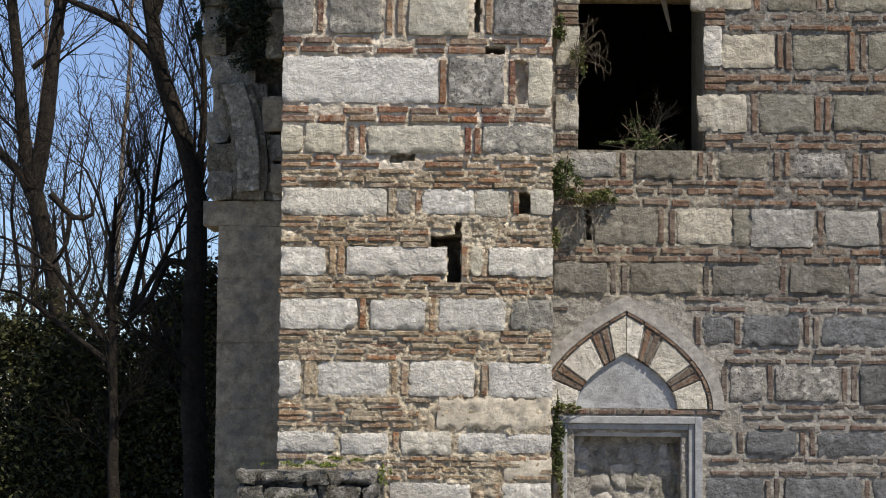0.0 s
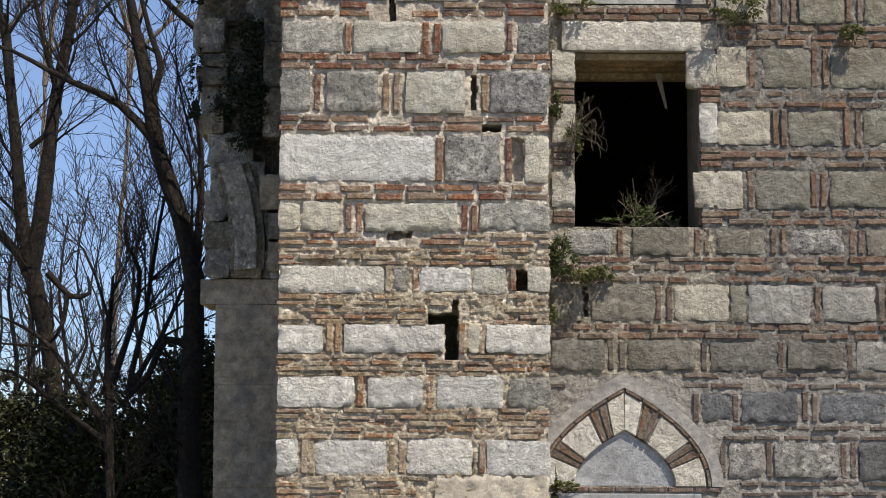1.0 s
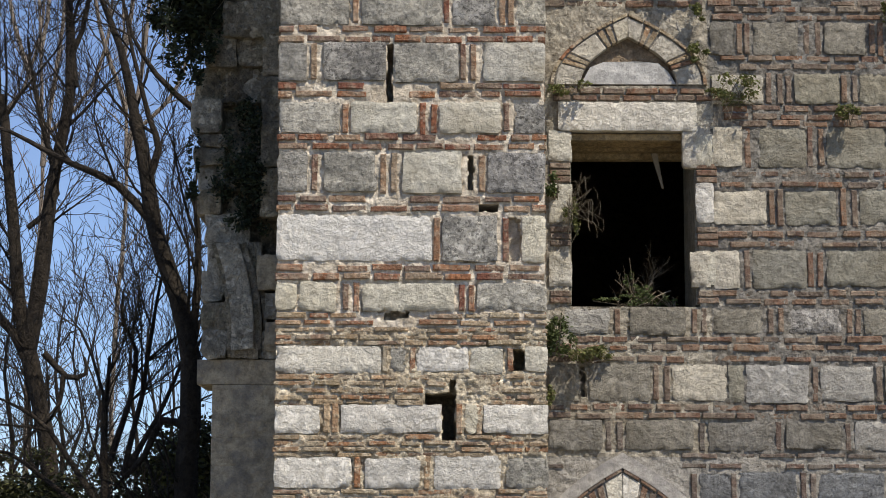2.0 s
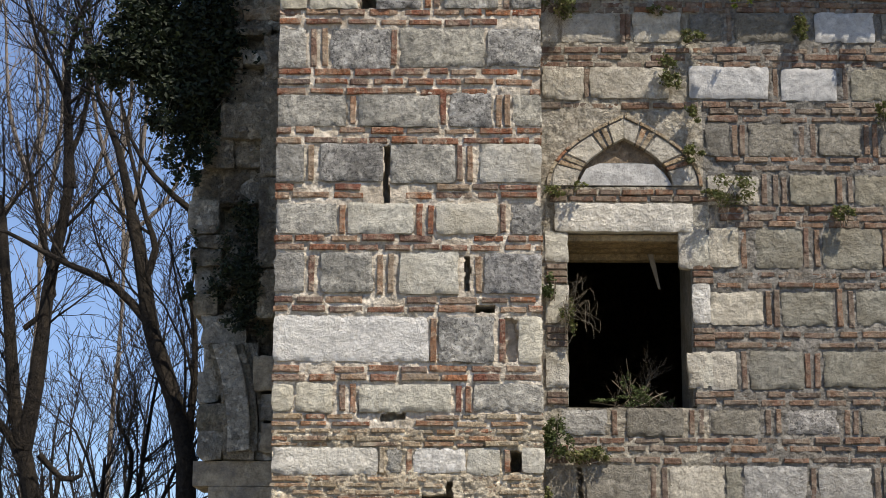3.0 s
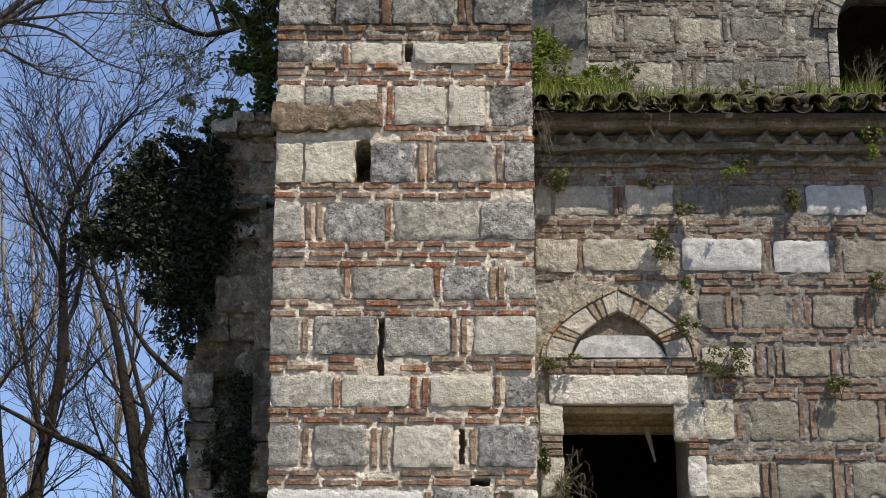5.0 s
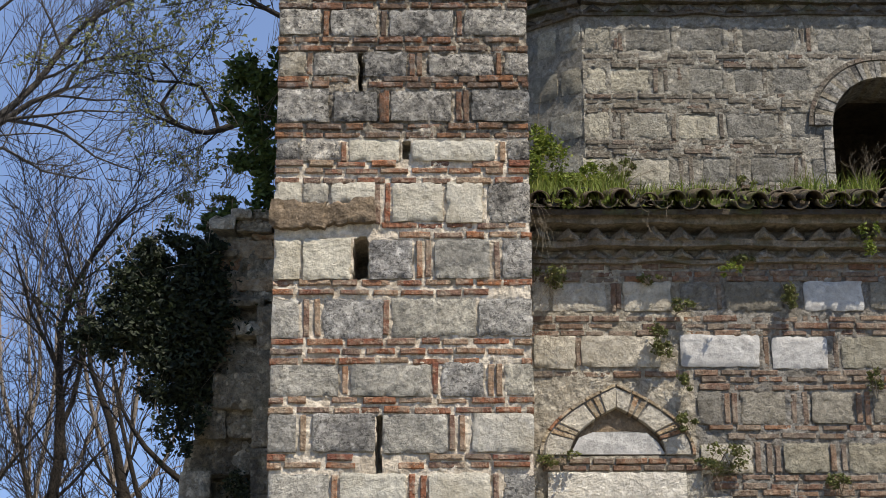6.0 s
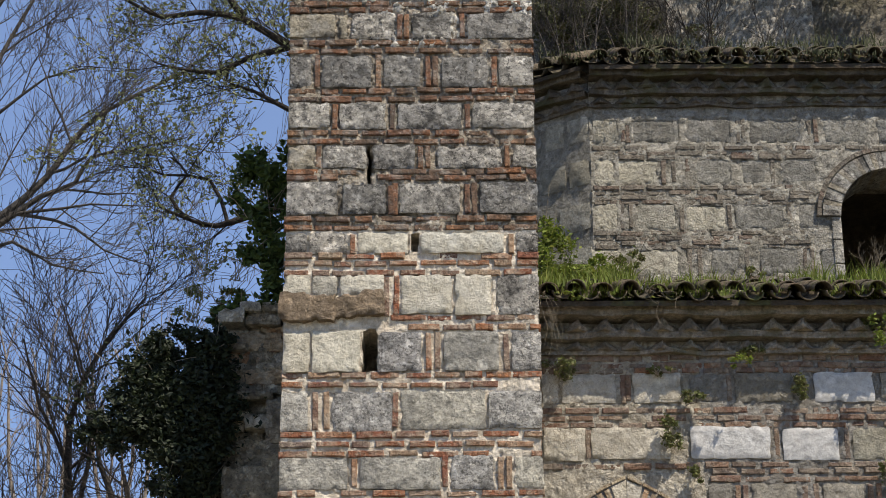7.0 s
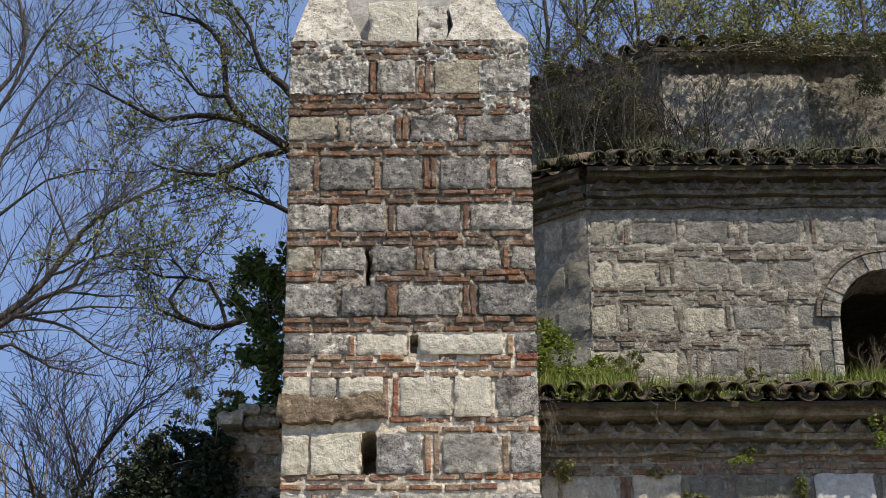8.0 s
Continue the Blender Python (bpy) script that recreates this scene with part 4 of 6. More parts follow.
for z0, z1 in ((5.66, 5.93), (5.12, 5.46), (4.56, 4.86)):
    block("jamb_stone", 0.96, WIN[0] + 0.005, z0, z1, NY, CREAM, nave_thing, 0.02, 0.3)
for z in (5.62, 5.56, 5.50, 5.06, 5.00, 4.94, 4.50, 4.44):
    for x, w in ((1.06, 0.19), (2.335, 0.18)):
        add_brick(nave, x, z, w, 0.045, proud=0.015)
block("lintel", 1.045, 2.255, 5.93, 6.185, NY, WHITE, nave_thing, 0.035, 0.45, 0.6, label="long white stone lintel over the open window")
block("lintel", 2.26, 2.40, 5.95, 6.20, NY, GREY, nave_thing, 0.01, 0.3)
for k, y in enumerate((0.13, 0.27, 0.41, 0.55, 0.69)):
    box("timber_beam", WIN[0] - 0.1, WIN[1] + 0.1, NY + y - 0.062, NY + y + 0.062, (5.86, 5.885, 5.87, 5.85, 5.80)[k], 5.922, OLDWOOD, nave_thing, 0.008, "old timber lintel board inside the window")
vs, fs = box_data(-0.028, 0.028, -0.012, 0.012, -0.32, 0, 0.004)
vs = [(x * (0.35 + 0.65 * (1 + z / 0.32)) + 0.12 * z * z * 3 - z * 0.12, y, z) for x, y, z in vs]
splinter = new("splinter", mesh_of("splinter", vs, fs, DRY))
local(splinter, nave_thing, (1.93, NY + 0.45, 5.82))
splinter["label"] = "splintered pale board hanging from the lintel"


# arches over both windows
def relieving_arch(cx, zs, inner, outer, stone_mat, tympanum, deep, ring, name, brick_mat):
    top = holder(name, (cx, NY, zs), "pointed relieving arch of pale stones and paired bricks", "arch", "arches over the windows")
    for side in (1, -1):
        for s0, s1, kind in ((0.0, 0.25, "s"), (0.265, 0.315, "b"), (0.335, 0.385, "b"), (0.40, 0.68, "s"), (0.70, 0.75, "b"), (0.775, 0.825, "b"), (0.845, 1.0, "s")):
            wedge("arch_stone" if kind == "s" else "arch_brick", cx, zs, inner, outer, s0, s1, side, NY - 0.02, NY + 0.2, stone_mat if kind == "s" else brick_mat, top)
        for k in range(7):
            ro = (outer[0] + 0.01, outer[1] + 0.01)
            wedge("ring_brick", cx, zs, ro, (outer[0] + ring, outer[1] + ring), k / 7, (k + 0.94) / 7, side, NY - 0.03, NY + 0.1, brick_mat, top)
        for k in range(6):
            wedge("arch_mortar", cx, zs, (inner[0] + 0.012, inner[1] + 0.012), (outer[0] + ring - 0.012, outer[1] + ring - 0.012), k / 6, (k + 1) / 6, side, NY - 0.010, NY + 0.18, MORTAR_NAVE, top, 0.0, 1.0)
    pts = [(cx - inner[0], zs)] + [(cx + inner[0], zs)] + [(cx + pointed(*inner, s / 8).x, zs + pointed(*inner, s / 8).y) for s in range(1, 9)] + [(cx - pointed(*inner, s / 8).x, zs + pointed(*inner, s / 8).y) for s in range(7, 0, -1)]
    pts = [(x, z) for x, z in pts]
    prism("tympanum", pts, NY + deep, NY + 0.3, tympanum, top)
    return top


low_arch = relieving_arch(1.575, 2.165, (0.43, 0.475), (0.695, 0.80), WHITE, BLUE, 0.02, 0.035, "relieving_arch", BRICK_NAVE)
for side in (1, -1):
    for k in range(6):
        wedge("plaster_band", 1.575, 2.165, (0.74, 0.84), (0.84, 0.97), k / 6, (k + 1) / 6, side, NY - 0.022, NY + 0.1, PLASTER, low_arch, 0.0, 1.0)
high_arch = relieving_arch(1.665, 6.34, (0.42, 0.43), (0.645, 0.61), OCHRE, EARTHY, 0.05, 0.04, "relieving_arch", BRICK_TAN)
prism("marble_panel", [(1.25, 6.35), (2.085, 6.35), (2.02, 6.46), (1.93, 6.54), (1.75, 6.555), (1.45, 6.55), (1.33, 6.50)], NY + 0.005, NY + 0.2, MARBLE, high_arch)
for z in (6.225, 6.285):
    brick_row_x = 1.0
    while brick_row_x < 2.3:
        w = random.uniform(0.14, 0.28)
        add_brick(nave, brick_row_x + w / 2, z, w, 0.045, proud=0.02)
        brick_row_x += w + 0.025
x = 1.05
while x < 2.2:
    add_brick(nave, x + 0.1, 2.14, 0.2, 0.04, proud=0.015)
    x += 0.225
finish(nave, "loose_bricks")
skin("mortar", nave_thing, 0.7, 4.5, 0, 3.1, NY, 0.0165, MORTAR_PALE, nave.holes, nave_open, amp=0.010, base=0.005, stones=nave.rects)
skin("mortar", nave_thing, 0.7, 2.36, 3.1, NTOP, NY, 0.0165, MORTAR_CREAM, nave.holes, nave_open, amp=0.012, base=0.005, stones=nave.rects, label="creamy lime mortar and old plaster round the window")
skin("mortar", nave_thing, 2.36, 4.5, 3.1, NTOP, NY, 0.0165, MORTAR_NAVE, nave.holes, nave_open, amp=0.012, base=0.005, stones=nave.rects)
skin("mortar", nave_thing, 4.5, NX1, 0, NTOP, NY, 0.05, MORTAR_NAVE)

# walled-up lower window: moulded marble frame and rubble filling
low_window = holder("window_1", (1.588, NY, 0.5), "walled-up window in a moulded grey marble frame", "window", kind="structure")
for a, b, y, mat in ((0.0, 0.065, -0.05, BLUE), (0.065, 0.115, -0.025, BLUE), (0.115, 0.175, 0.01, MARBLE), (0.13, 0.16, 0.03, BLUE)):
    xo, zo = 2.22, 2.105
    xl = 2 * 1.588 - xo
    d = 0.18
    box("frame_moulding", xo - b, xo - a, NY + y, NY + d, 0.5, zo - a, mat, low_window, 0.008)
    box("frame_moulding", xl + a, xl + b, NY + y, NY + d, 0.5, zo - a, mat, low_window, 0.008)
    box("frame_moulding", xl + b, xo - b, NY + y, NY + d, zo - b, zo - a, mat, low_window, 0.008)
rng = random.Random(5)
z = 0.56
while z < 1.93:
    x, hh = LOW[0] - 0.02, rng.uniform(0.09, 0.16)
    while x < LOW[1] - 0.05:
        w = rng.uniform(0.09, 0.24)
        dz = rng.uniform(-0.025, 0.025)
        block("rubble_stone", x + 0.004, min(x + w - 0.006, LOW[1]), z + dz, min(z + hh + 0.01 + dz, 1.95), NY + 0.16, rng.choice((GREY, NWHITE, PLASTER, NWHITE, NCREAM)), low_window, rng.uniform(0.0, 0.03), 0.06, 2.8, rng.uniform(-22, 22), step=0.03, round_=0.012)
        x += w
    z += hh


# ---- cornice and tiled eaves ----
def eaves(name, ax, ay, bx, by, z, label, teeth=0.245, run=2.6, rise=1.0, tiles=3, plain=False, over=1.0, stone=None):
    """Brick cornice with two rows of saw teeth and a tiled roof edge, along the plan line a-b, facing its right-hand side."""
    o = holder(name, (ax, ay, z), label, "roof", kind="structure")
    A, B = Vector((ax, ay, 0)), Vector((bx, by, 0))
    along = (B - A).normalized()
    out = Vector((along.y, -along.x, 0))
    L = (B - A).length
    stone = stone or CORNICE

    def ledge(nm, z0, z1, proud, mat):
        n = max(4, int(L / 0.3))
        vs, fs = [], []
        for i in range(n + 1):
            q = A + along * L * i / n
            w = 0.042 * n3(i * 0.9, z0 * 9, 3)
            for dz, p in ((z0, 0), (z0, proud), (z1, proud), (z1, 0)):
                v = q + out * (p * over + w * (p > 0)) + Vector((0, 0, z + dz + w * 0.6))
                vs.append(tuple(v - o.location))
        for i in range(n):
            for k in range(4):
                fs.append((i * 4 + k, i * 4 + (k + 1) % 4, i * 4 + 4 + (k + 1) % 4, i * 4 + 4 + k))
        place(nm, vs, fs, mat, o)

    def saw(z0, z1, p0, p1):
        vs, fs = [], []
        n = int(L / teeth)
        for i in range(n):
            if random.random() < 0.06:
                continue
            q = A + along * (i + 0.5 + random.uniform(-0.05, 0.05)) * L / n
            top, tip = z0 + (z1 - z0) * random.uniform(0.8, 1.0), p1 + random.uniform(-0.02, 0.01)
            k = len(vs)
            for dz, half, lean in ((z0, 0.47, 0.0), (z0 + 0.25 * (z1 - z0), 0.44, 0.008), (top, 0.13, -0.03)):
                for s, p in ((-half, p0), (random.uniform(-0.05, 0.05), tip + lean), (half, p0)):
                    v = q + along * s * teeth + out * p * over + Vector((0, 0, z + dz))
                    vs.append(tuple(v - o.location))
            for r in (0, 3):
                fs += [(k + r, k + r + 1, k + r + 4, k + r + 3), (k + r + 1, k + r + 2, k + r + 5, k + r + 4)]
            fs += [(k, k + 2, k + 1), (k + 6, k + 7, k + 8)]
        tagged(place("saw_tooth_bricks", vs, fs, stone, o), kind="stuff")

    if not plain:
        ledge("cornice_course", -0.44, -0.40, 0.05, stone)
        saw(-0.40, -0.31, 0.02, 0.12)
        ledge("cornice_course", -0.31, -0.25, 0.13, stone)
        saw(-0.25, -0.13, 0.10, 0.22)
    ledge("cornice_course", -0.13, -0.03, 0.24, stone)
    slope = Vector((0, 0, rise)) - out * run
    slope_n = slope.normalized()
    vs = [tuple(v - o.location) for v in (A + out * 0.33 * over + Vector((0, 0, z - 0.03)), B + out * 0.33 * over + Vector((0, 0, z - 0.03)), B + out * 0.33 * over + slope + Vector((0, 0, z - 0.03)), A + out * 0.33 * over + slope + Vector((0, 0, z - 0.03)))]
    vs += [(x, y, zz - 0.05) for x, y, zz in vs]
    place("roof_slab", vs, [(0, 1, 2, 3), (7, 6, 5, 4), (0, 4, 5, 1), (1, 5, 6, 2), (2, 6, 7, 3), (3, 7, 4, 0)], SOIL, o)
    seg = 7
    tv, tf = [], []
    for end, (rad, yy) in enumerate(((0.092, 0), (0.078, 0.42))):
        for t in (1.0, 0.86):
            for i in range(seg + 1):
                a = math.pi * i / seg
                tv.append((rad * t * math.cos(a), yy, rad * t * math.sin(a)))
    m = seg + 1
    for i in range(seg):
        tf += [(i, i + 1, 2 * m + i + 1, 2 * m + i), (m + i + 1, m + i, 3 * m + i, 3 * m + i + 1), (i + 1, i, m + i, m + i + 1), (2 * m + i, 2 * m + i + 1, 3 * m + i + 1, 3 * m + i)]
    tf += [(0, 2 * m, 3 * m, m), (seg, m + seg, 3 * m + seg, 2 * m + seg)]
    me = mesh_of("roof_tile", tv, tf, TILE, True)
    pitch = math.atan2(rise, run)
    yaw = math.atan2(along.y, along.x)
    n = int(L / 0.238)
    for r in range(tiles):
        for i in range(n):
            for cover in (1, 0):
                q = A + along * (i + (0.5 if cover else 0.0)) * L / n + out * (0.40 - (0 if cover else 0.01)) * over + slope_n * (0.36 * r) + Vector((0, 0, z + (0.035 if cover else 0.04) + random.uniform(-0.022, 0.022)))
                if random.random() < 0.06:
                    continue
                ob = new("roof_tile", me)
                local(ob, o, q)
                ob.scale = (1, 1, random.uniform(0.85, 1.1) if cover else 0.85)
                ob.rotation_euler = (Euler((0, 0, yaw + random.uniform(-0.13, 0.13))).to_matrix() @ Euler((pitch, 0, 0)).to_matrix() @ Euler((0, 0 if cover else math.pi, 0)).to_matrix()).to_euler()
    return o


eaves("roof_nave", 0.88, NY, NX1, NY, 8.54, "tiled nave roof edge over a saw-tooth brick cornice", tiles=4)

# ---- drum above the nave ----
DY, DX0 = 19.3, 1.64
drum_thing = holder("wall_drum", (3.0, DY, 9.3), "weathered octagonal drum of stone and brick above the roof", "wall", kind="structure")
DWX, DWZ, DWR = 4.78, 10.35, 0.545
ring_open = lambda x, z: (abs(x - DWX) < DWR + 0.05 and z < DWZ) or math.hypot(x - DWX, z - DWZ) < DWR + 0.05
drum = Face(drum_thing, DX0 + 0.02, 7.0, DY, 0, 0)
drum.low, drum.high, drum.mat = 9.0, 12.0, BRICK_DRUM
drum.clear = [(DWX - DWR - 0.22, DWX + DWR + 0.25, 9.2, 11.1)]
o = drum_thing.location
box("wall_body", DX0 + 0.05, DWX - DWR - 0.02, DY + 0.1, DY + 0.7, 9.2, 12.04, PLASTER_DARK, drum_thing, 0)
box("wall_body", DWX + DWR + 0.02, 7.0, DY + 0.1, DY + 0.7, 9.2, 12.04, PLASTER_DARK, drum_thing, 0)
box("wall_body", DWX - DWR - 0.02, DWX + DWR + 0.02, DY + 0.1, DY + 0.7, DWZ + DWR + 0.02, 12.04, PLASTER_DARK, drum_thing, 0)
for k in range(34):
    a0, a1 = math.pi * k / 34, math.pi * (k + 0.92) / 34
    r0, r1 = DWR, DWR + 0.19
    pts = [(DWX + r * math.cos(a), DWZ + r * math.sin(a)) for r, a in ((r0, a0), (r1, a0), (r1, a1), (r0, a1))]
    prism("arch_stone", pts, DY - 0.03 - random.uniform(0, 0.012), DY + 0.5, (OLDGREY, OLDCREAM, GREY)[k % 3], drum_thing)
for k in range(26):
    a0, a1 = math.pi * k / 26, math.pi * (k + 0.94) / 26
    pts = [(DWX + r * math.cos(a), DWZ + r * math.sin(a)) for r, a in ((DWR + 0.205, a0), (DWR + 0.25, a0), (DWR + 0.25, a1), (DWR + 0.205, a1))]
    prism("arch_brick", pts, DY - 0.04, DY + 0.1, BRICK_DRUM, drum_thing)
for sx in (-1, 1):
    for k in range(4):
        xa, xb = sorted((DWX + sx * DWR, DWX + sx * (DWR + 0.1)))
        box("jamb_stone", xa, xb, DY - 0.02, DY + 0.5, 9.3 + k * 0.265, 9.555 + k * 0.265, GREY, drum_thing, 0.01)

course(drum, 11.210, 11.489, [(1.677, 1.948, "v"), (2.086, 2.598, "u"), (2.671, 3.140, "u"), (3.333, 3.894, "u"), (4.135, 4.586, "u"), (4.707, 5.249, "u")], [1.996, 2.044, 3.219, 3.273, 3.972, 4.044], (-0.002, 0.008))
brick_row(drum, 11.151)
brick_row(drum, 11.092)
brick_row(drum, 11.046)
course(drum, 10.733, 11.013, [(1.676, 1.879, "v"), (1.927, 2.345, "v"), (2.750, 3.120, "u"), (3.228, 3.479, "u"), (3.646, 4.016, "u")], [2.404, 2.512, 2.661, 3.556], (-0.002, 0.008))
brick_row(drum, 10.694)
brick_row(drum, 10.636)
brick_row(drum, 10.577)
brick_row(drum, 10.526)
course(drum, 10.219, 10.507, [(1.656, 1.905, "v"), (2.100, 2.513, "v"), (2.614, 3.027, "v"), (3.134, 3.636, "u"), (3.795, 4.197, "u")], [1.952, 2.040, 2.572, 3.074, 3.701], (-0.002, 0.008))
brick_row(drum, 10.181)
brick_row(drum, 10.124)
brick_row(drum, 10.067)
brick_row(drum, 10.023)
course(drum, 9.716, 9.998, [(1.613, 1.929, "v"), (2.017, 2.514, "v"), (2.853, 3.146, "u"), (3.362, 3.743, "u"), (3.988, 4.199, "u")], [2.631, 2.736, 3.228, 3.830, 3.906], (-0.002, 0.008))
brick_row(drum, 9.673)
brick_row(drum, 9.623)
finish(drum, "loose_bricks")
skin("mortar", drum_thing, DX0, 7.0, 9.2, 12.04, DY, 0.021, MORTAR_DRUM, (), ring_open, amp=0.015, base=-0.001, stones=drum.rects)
# oblique face to the left, and the closing walls of drum and nave
side_face = holder("wall_drum_side", (DX0, DY, 9.2), "shaded oblique drum face of grey stone", "wall", kind="structure")
side_face.rotation_euler = (0, 0, radians(-35))
def side_block(u0, u1, z0, z1, mat, d=0.06):
    vs, fs = block_data(u1 - u0, z1 - z0, d, u0 * 7 + z0 * 3)
    ob = new("stone", mesh_of("stone", vs, fs, mat, True))
    ob.parent, ob.location = side_face, (-(u0 + u1) / 2, -0.015, (z0 + z1) / 2 - 9.2)
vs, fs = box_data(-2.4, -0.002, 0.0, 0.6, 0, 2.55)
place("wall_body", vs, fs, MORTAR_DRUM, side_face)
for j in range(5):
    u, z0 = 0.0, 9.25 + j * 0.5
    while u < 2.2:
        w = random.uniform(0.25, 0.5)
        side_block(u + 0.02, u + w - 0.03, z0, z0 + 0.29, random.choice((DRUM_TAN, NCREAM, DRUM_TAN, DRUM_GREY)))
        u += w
eaves("roof_drum", DX0 - 0.0, DY, 7.0, DY, 12.06, "overgrown tiled drum roof edge over a brick cornice", run=1.9, rise=1.0, tiles=3, over=0.68, stone=CORNICE_MOSSY_SHADED)
eaves("roof_drum_side", DX0 - 1.97, DY + 1.38, DX0, DY, 12.06, "tiled oblique drum roof edge with dark moss", run=1.9, rise=1.0, tiles=2, over=0.68, stone=CORNICE_MOSSY_SHADED)

# ---- upper tier ----
UY, UX0 = 21.1, 2.75
top_thing = holder("wall_upper_tier", (4.0, UY, 13.0), "dark plastered upper tier with peeling pale patches", "wall", kind="structure")
skin("plaster", top_thing, UX0, 8.0, 12.6, 14.55, UY, 0.05, TIER, amp=0.03)
box("wall_body", UX0 + 0.03, 8.0, UY + 0.08, UY + 1.5, 12.6, 14.55, TIER, top_thing, 0)
skin("pale_plaster", top_thing, UX0 + 0.01, 4.5, 12.75, 14.28, UY, 0.03, TIER_PALE, amp=0.035, base=-0.012, label="pale flaking plaster left on the wall")
skin("pale_plaster", top_thing, 4.5, 6.6, 12.85, 14.15, UY, 0.03, TIER_PALE, amp=0.05, base=0.038)
vs, fs = box_data(-2.6, -0.01, 0.0, 0.6, 0, 1.95)
upper_side = holder("wall_upper_side", (UX0, UY, 12.6), "dark oblique side of the upper tier", "wall", kind="structure")
upper_side.rotation_euler = (0, 0, radians(-35))
place("wall_body", vs, fs, TIER, upper_side)
eaves("roof_upper", UX0 - 0.1, UY, 8.0, UY, 14.62, "mossy tiled edge of the topmost roof", run=2.5, rise=0.6, tiles=2, plain=True, over=0.4)
eaves("roof_upper_side", UX0 - 2.13, UY + 1.49, UX0, UY, 14.62, "mossy tiled oblique edge of the topmost roof", run=1.5, rise=0.4, tiles=2, plain=True, over=0.4)
# Added walls close the nave; its inner dark is put into their colour.
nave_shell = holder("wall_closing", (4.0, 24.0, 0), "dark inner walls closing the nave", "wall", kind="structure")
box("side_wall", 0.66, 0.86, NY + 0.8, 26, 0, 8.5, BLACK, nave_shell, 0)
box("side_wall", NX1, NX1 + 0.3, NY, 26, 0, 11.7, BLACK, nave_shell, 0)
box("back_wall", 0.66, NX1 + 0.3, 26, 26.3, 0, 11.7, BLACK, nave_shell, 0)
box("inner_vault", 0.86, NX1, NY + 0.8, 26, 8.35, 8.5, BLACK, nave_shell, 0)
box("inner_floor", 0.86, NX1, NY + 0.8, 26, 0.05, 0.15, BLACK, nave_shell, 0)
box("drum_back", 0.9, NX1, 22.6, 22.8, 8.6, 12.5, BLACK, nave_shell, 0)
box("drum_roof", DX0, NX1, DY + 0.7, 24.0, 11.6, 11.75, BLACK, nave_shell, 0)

# ---- ruined arch wall beside the minaret ----
RY = 17.4
ruin = holder("ruined_wall", (-1.7, RY, 0), "ruined shaded arch pier with broken stones and ivy", "ruin")
rng = random.Random(11)
skin("joint_mortar", ruin, -1.955, -1.2, 0, 3.72, RY, 0.04, ASHLAR, amp=0.005, base=0.009)
def ruin_left(z):
    for top, x in ((3.73, -1.965), (3.95, -2.1), (5.1, -2.05), (6.4, -2.17), (7.2, -2.12), (7.55, -2.04), (8.1, -1.92), (9, -2.0)):
        if z < top:
            return x
z = 0.0
while z < 8.66:
    smooth_part = z < 3.6
    h = 0.0
    if smooth_part:
        h = min(rng.uniform(0.2, 0.34), 3.73 - z) if z < 3.4 else 3.73 - z
    elif z < 3.9:
        h = 0.22
    else:
        h = rng.uniform(0.05, 0.12) if z > 7.4 else rng.uniform(0.13, 0.34)
    xl = ruin_left(z + 0.02)
    mat = ASHLAR if z < 3.95 else RUIN if z < 7.9 or rng.random() < 0.7 else BRICK_TAN
    deep = 0.0
    x = xl + (0 if z < 3.95 else rng.uniform(-0.05, 0.05))
    first = True
    while x < -1.25:
        w = min(rng.uniform(0.4, 0.9) if z < 3.95 else rng.uniform(0.18, 0.55), -1.2 - x)
        if w > 0.05:
            hollow = 0.22 if (5.25 < z < 6.25 and x > -1.95) or (4.1 < z < 5.2 and x > -1.98) else 0.0
            jig = 0.006 if z < 3.95 else 0.12
            ob = block("stone", x, x + w - 0.004, z + 0.002 - (z > 4) * rng.uniform(0, 0.03), z + h - 0.002 + (z > 4) * rng.uniform(-0.02, 0.03), RY + hollow + rng.uniform(-jig, jig), mat if z < 3.95 or rng.random() < 0.6 else RUIN_PALE, ruin, 0.0, 0.8, 0.22 if z < 3.95 else 1.6, step=0.05, round_=0.002 if z < 3.95 else 0.012)
        x += w
    z += h
skin("rubble_mortar", ruin, -2.0, -1.2, 3.95, 8.45, RY + 0.02, 0.05, RUIN, [(-1.95, -1.2, 5.25, 6.25, 0.24), (-1.98, -1.2, 4.1, 5.2, 0.24)], amp=0.05, base=0.06)
box("core", -1.86, -1.2, RY + 0.3, RY + 1.2, 0, 8.5, RUIN, ruin, 0.05)
for k, (inner, outer, y, mat) in enumerate(((0.0, 0.035, -0.05, RUIN), (0.04, 0.235, -0.09, RUIN_PALE), (0.245, 0.30, -0.03, RUIN), (0.31, 0.345, 0.02, RUIN))):
    line_at = [(-1.99 + 0.36 * u - 0.21 * u * u, 4.96 - 0.94 * u) for u in (0.0, 0.25, 0.5, 0.75, 1.0)]
    prism("arch_stone", [(x + outer, z + 0.02) for x, z in line_at] + [(x + inner, z) for x, z in reversed(line_at)], RY + y, RY + 0.5, mat, ruin)
for x0, z0, z1, y, mat in ((-1.60, 4.56, 4.88, -0.03, ASHLAR), (-1.52, 4.30, 4.54, 0.0, RUIN_PALE), (-1.515, 4.02, 4.28, -0.02, ASHLAR)):
    block("arch_stone", x0, -1.26, z0, z1, RY + y, mat, ruin, 0.0, 0.5, 1.2)
z = 5.2
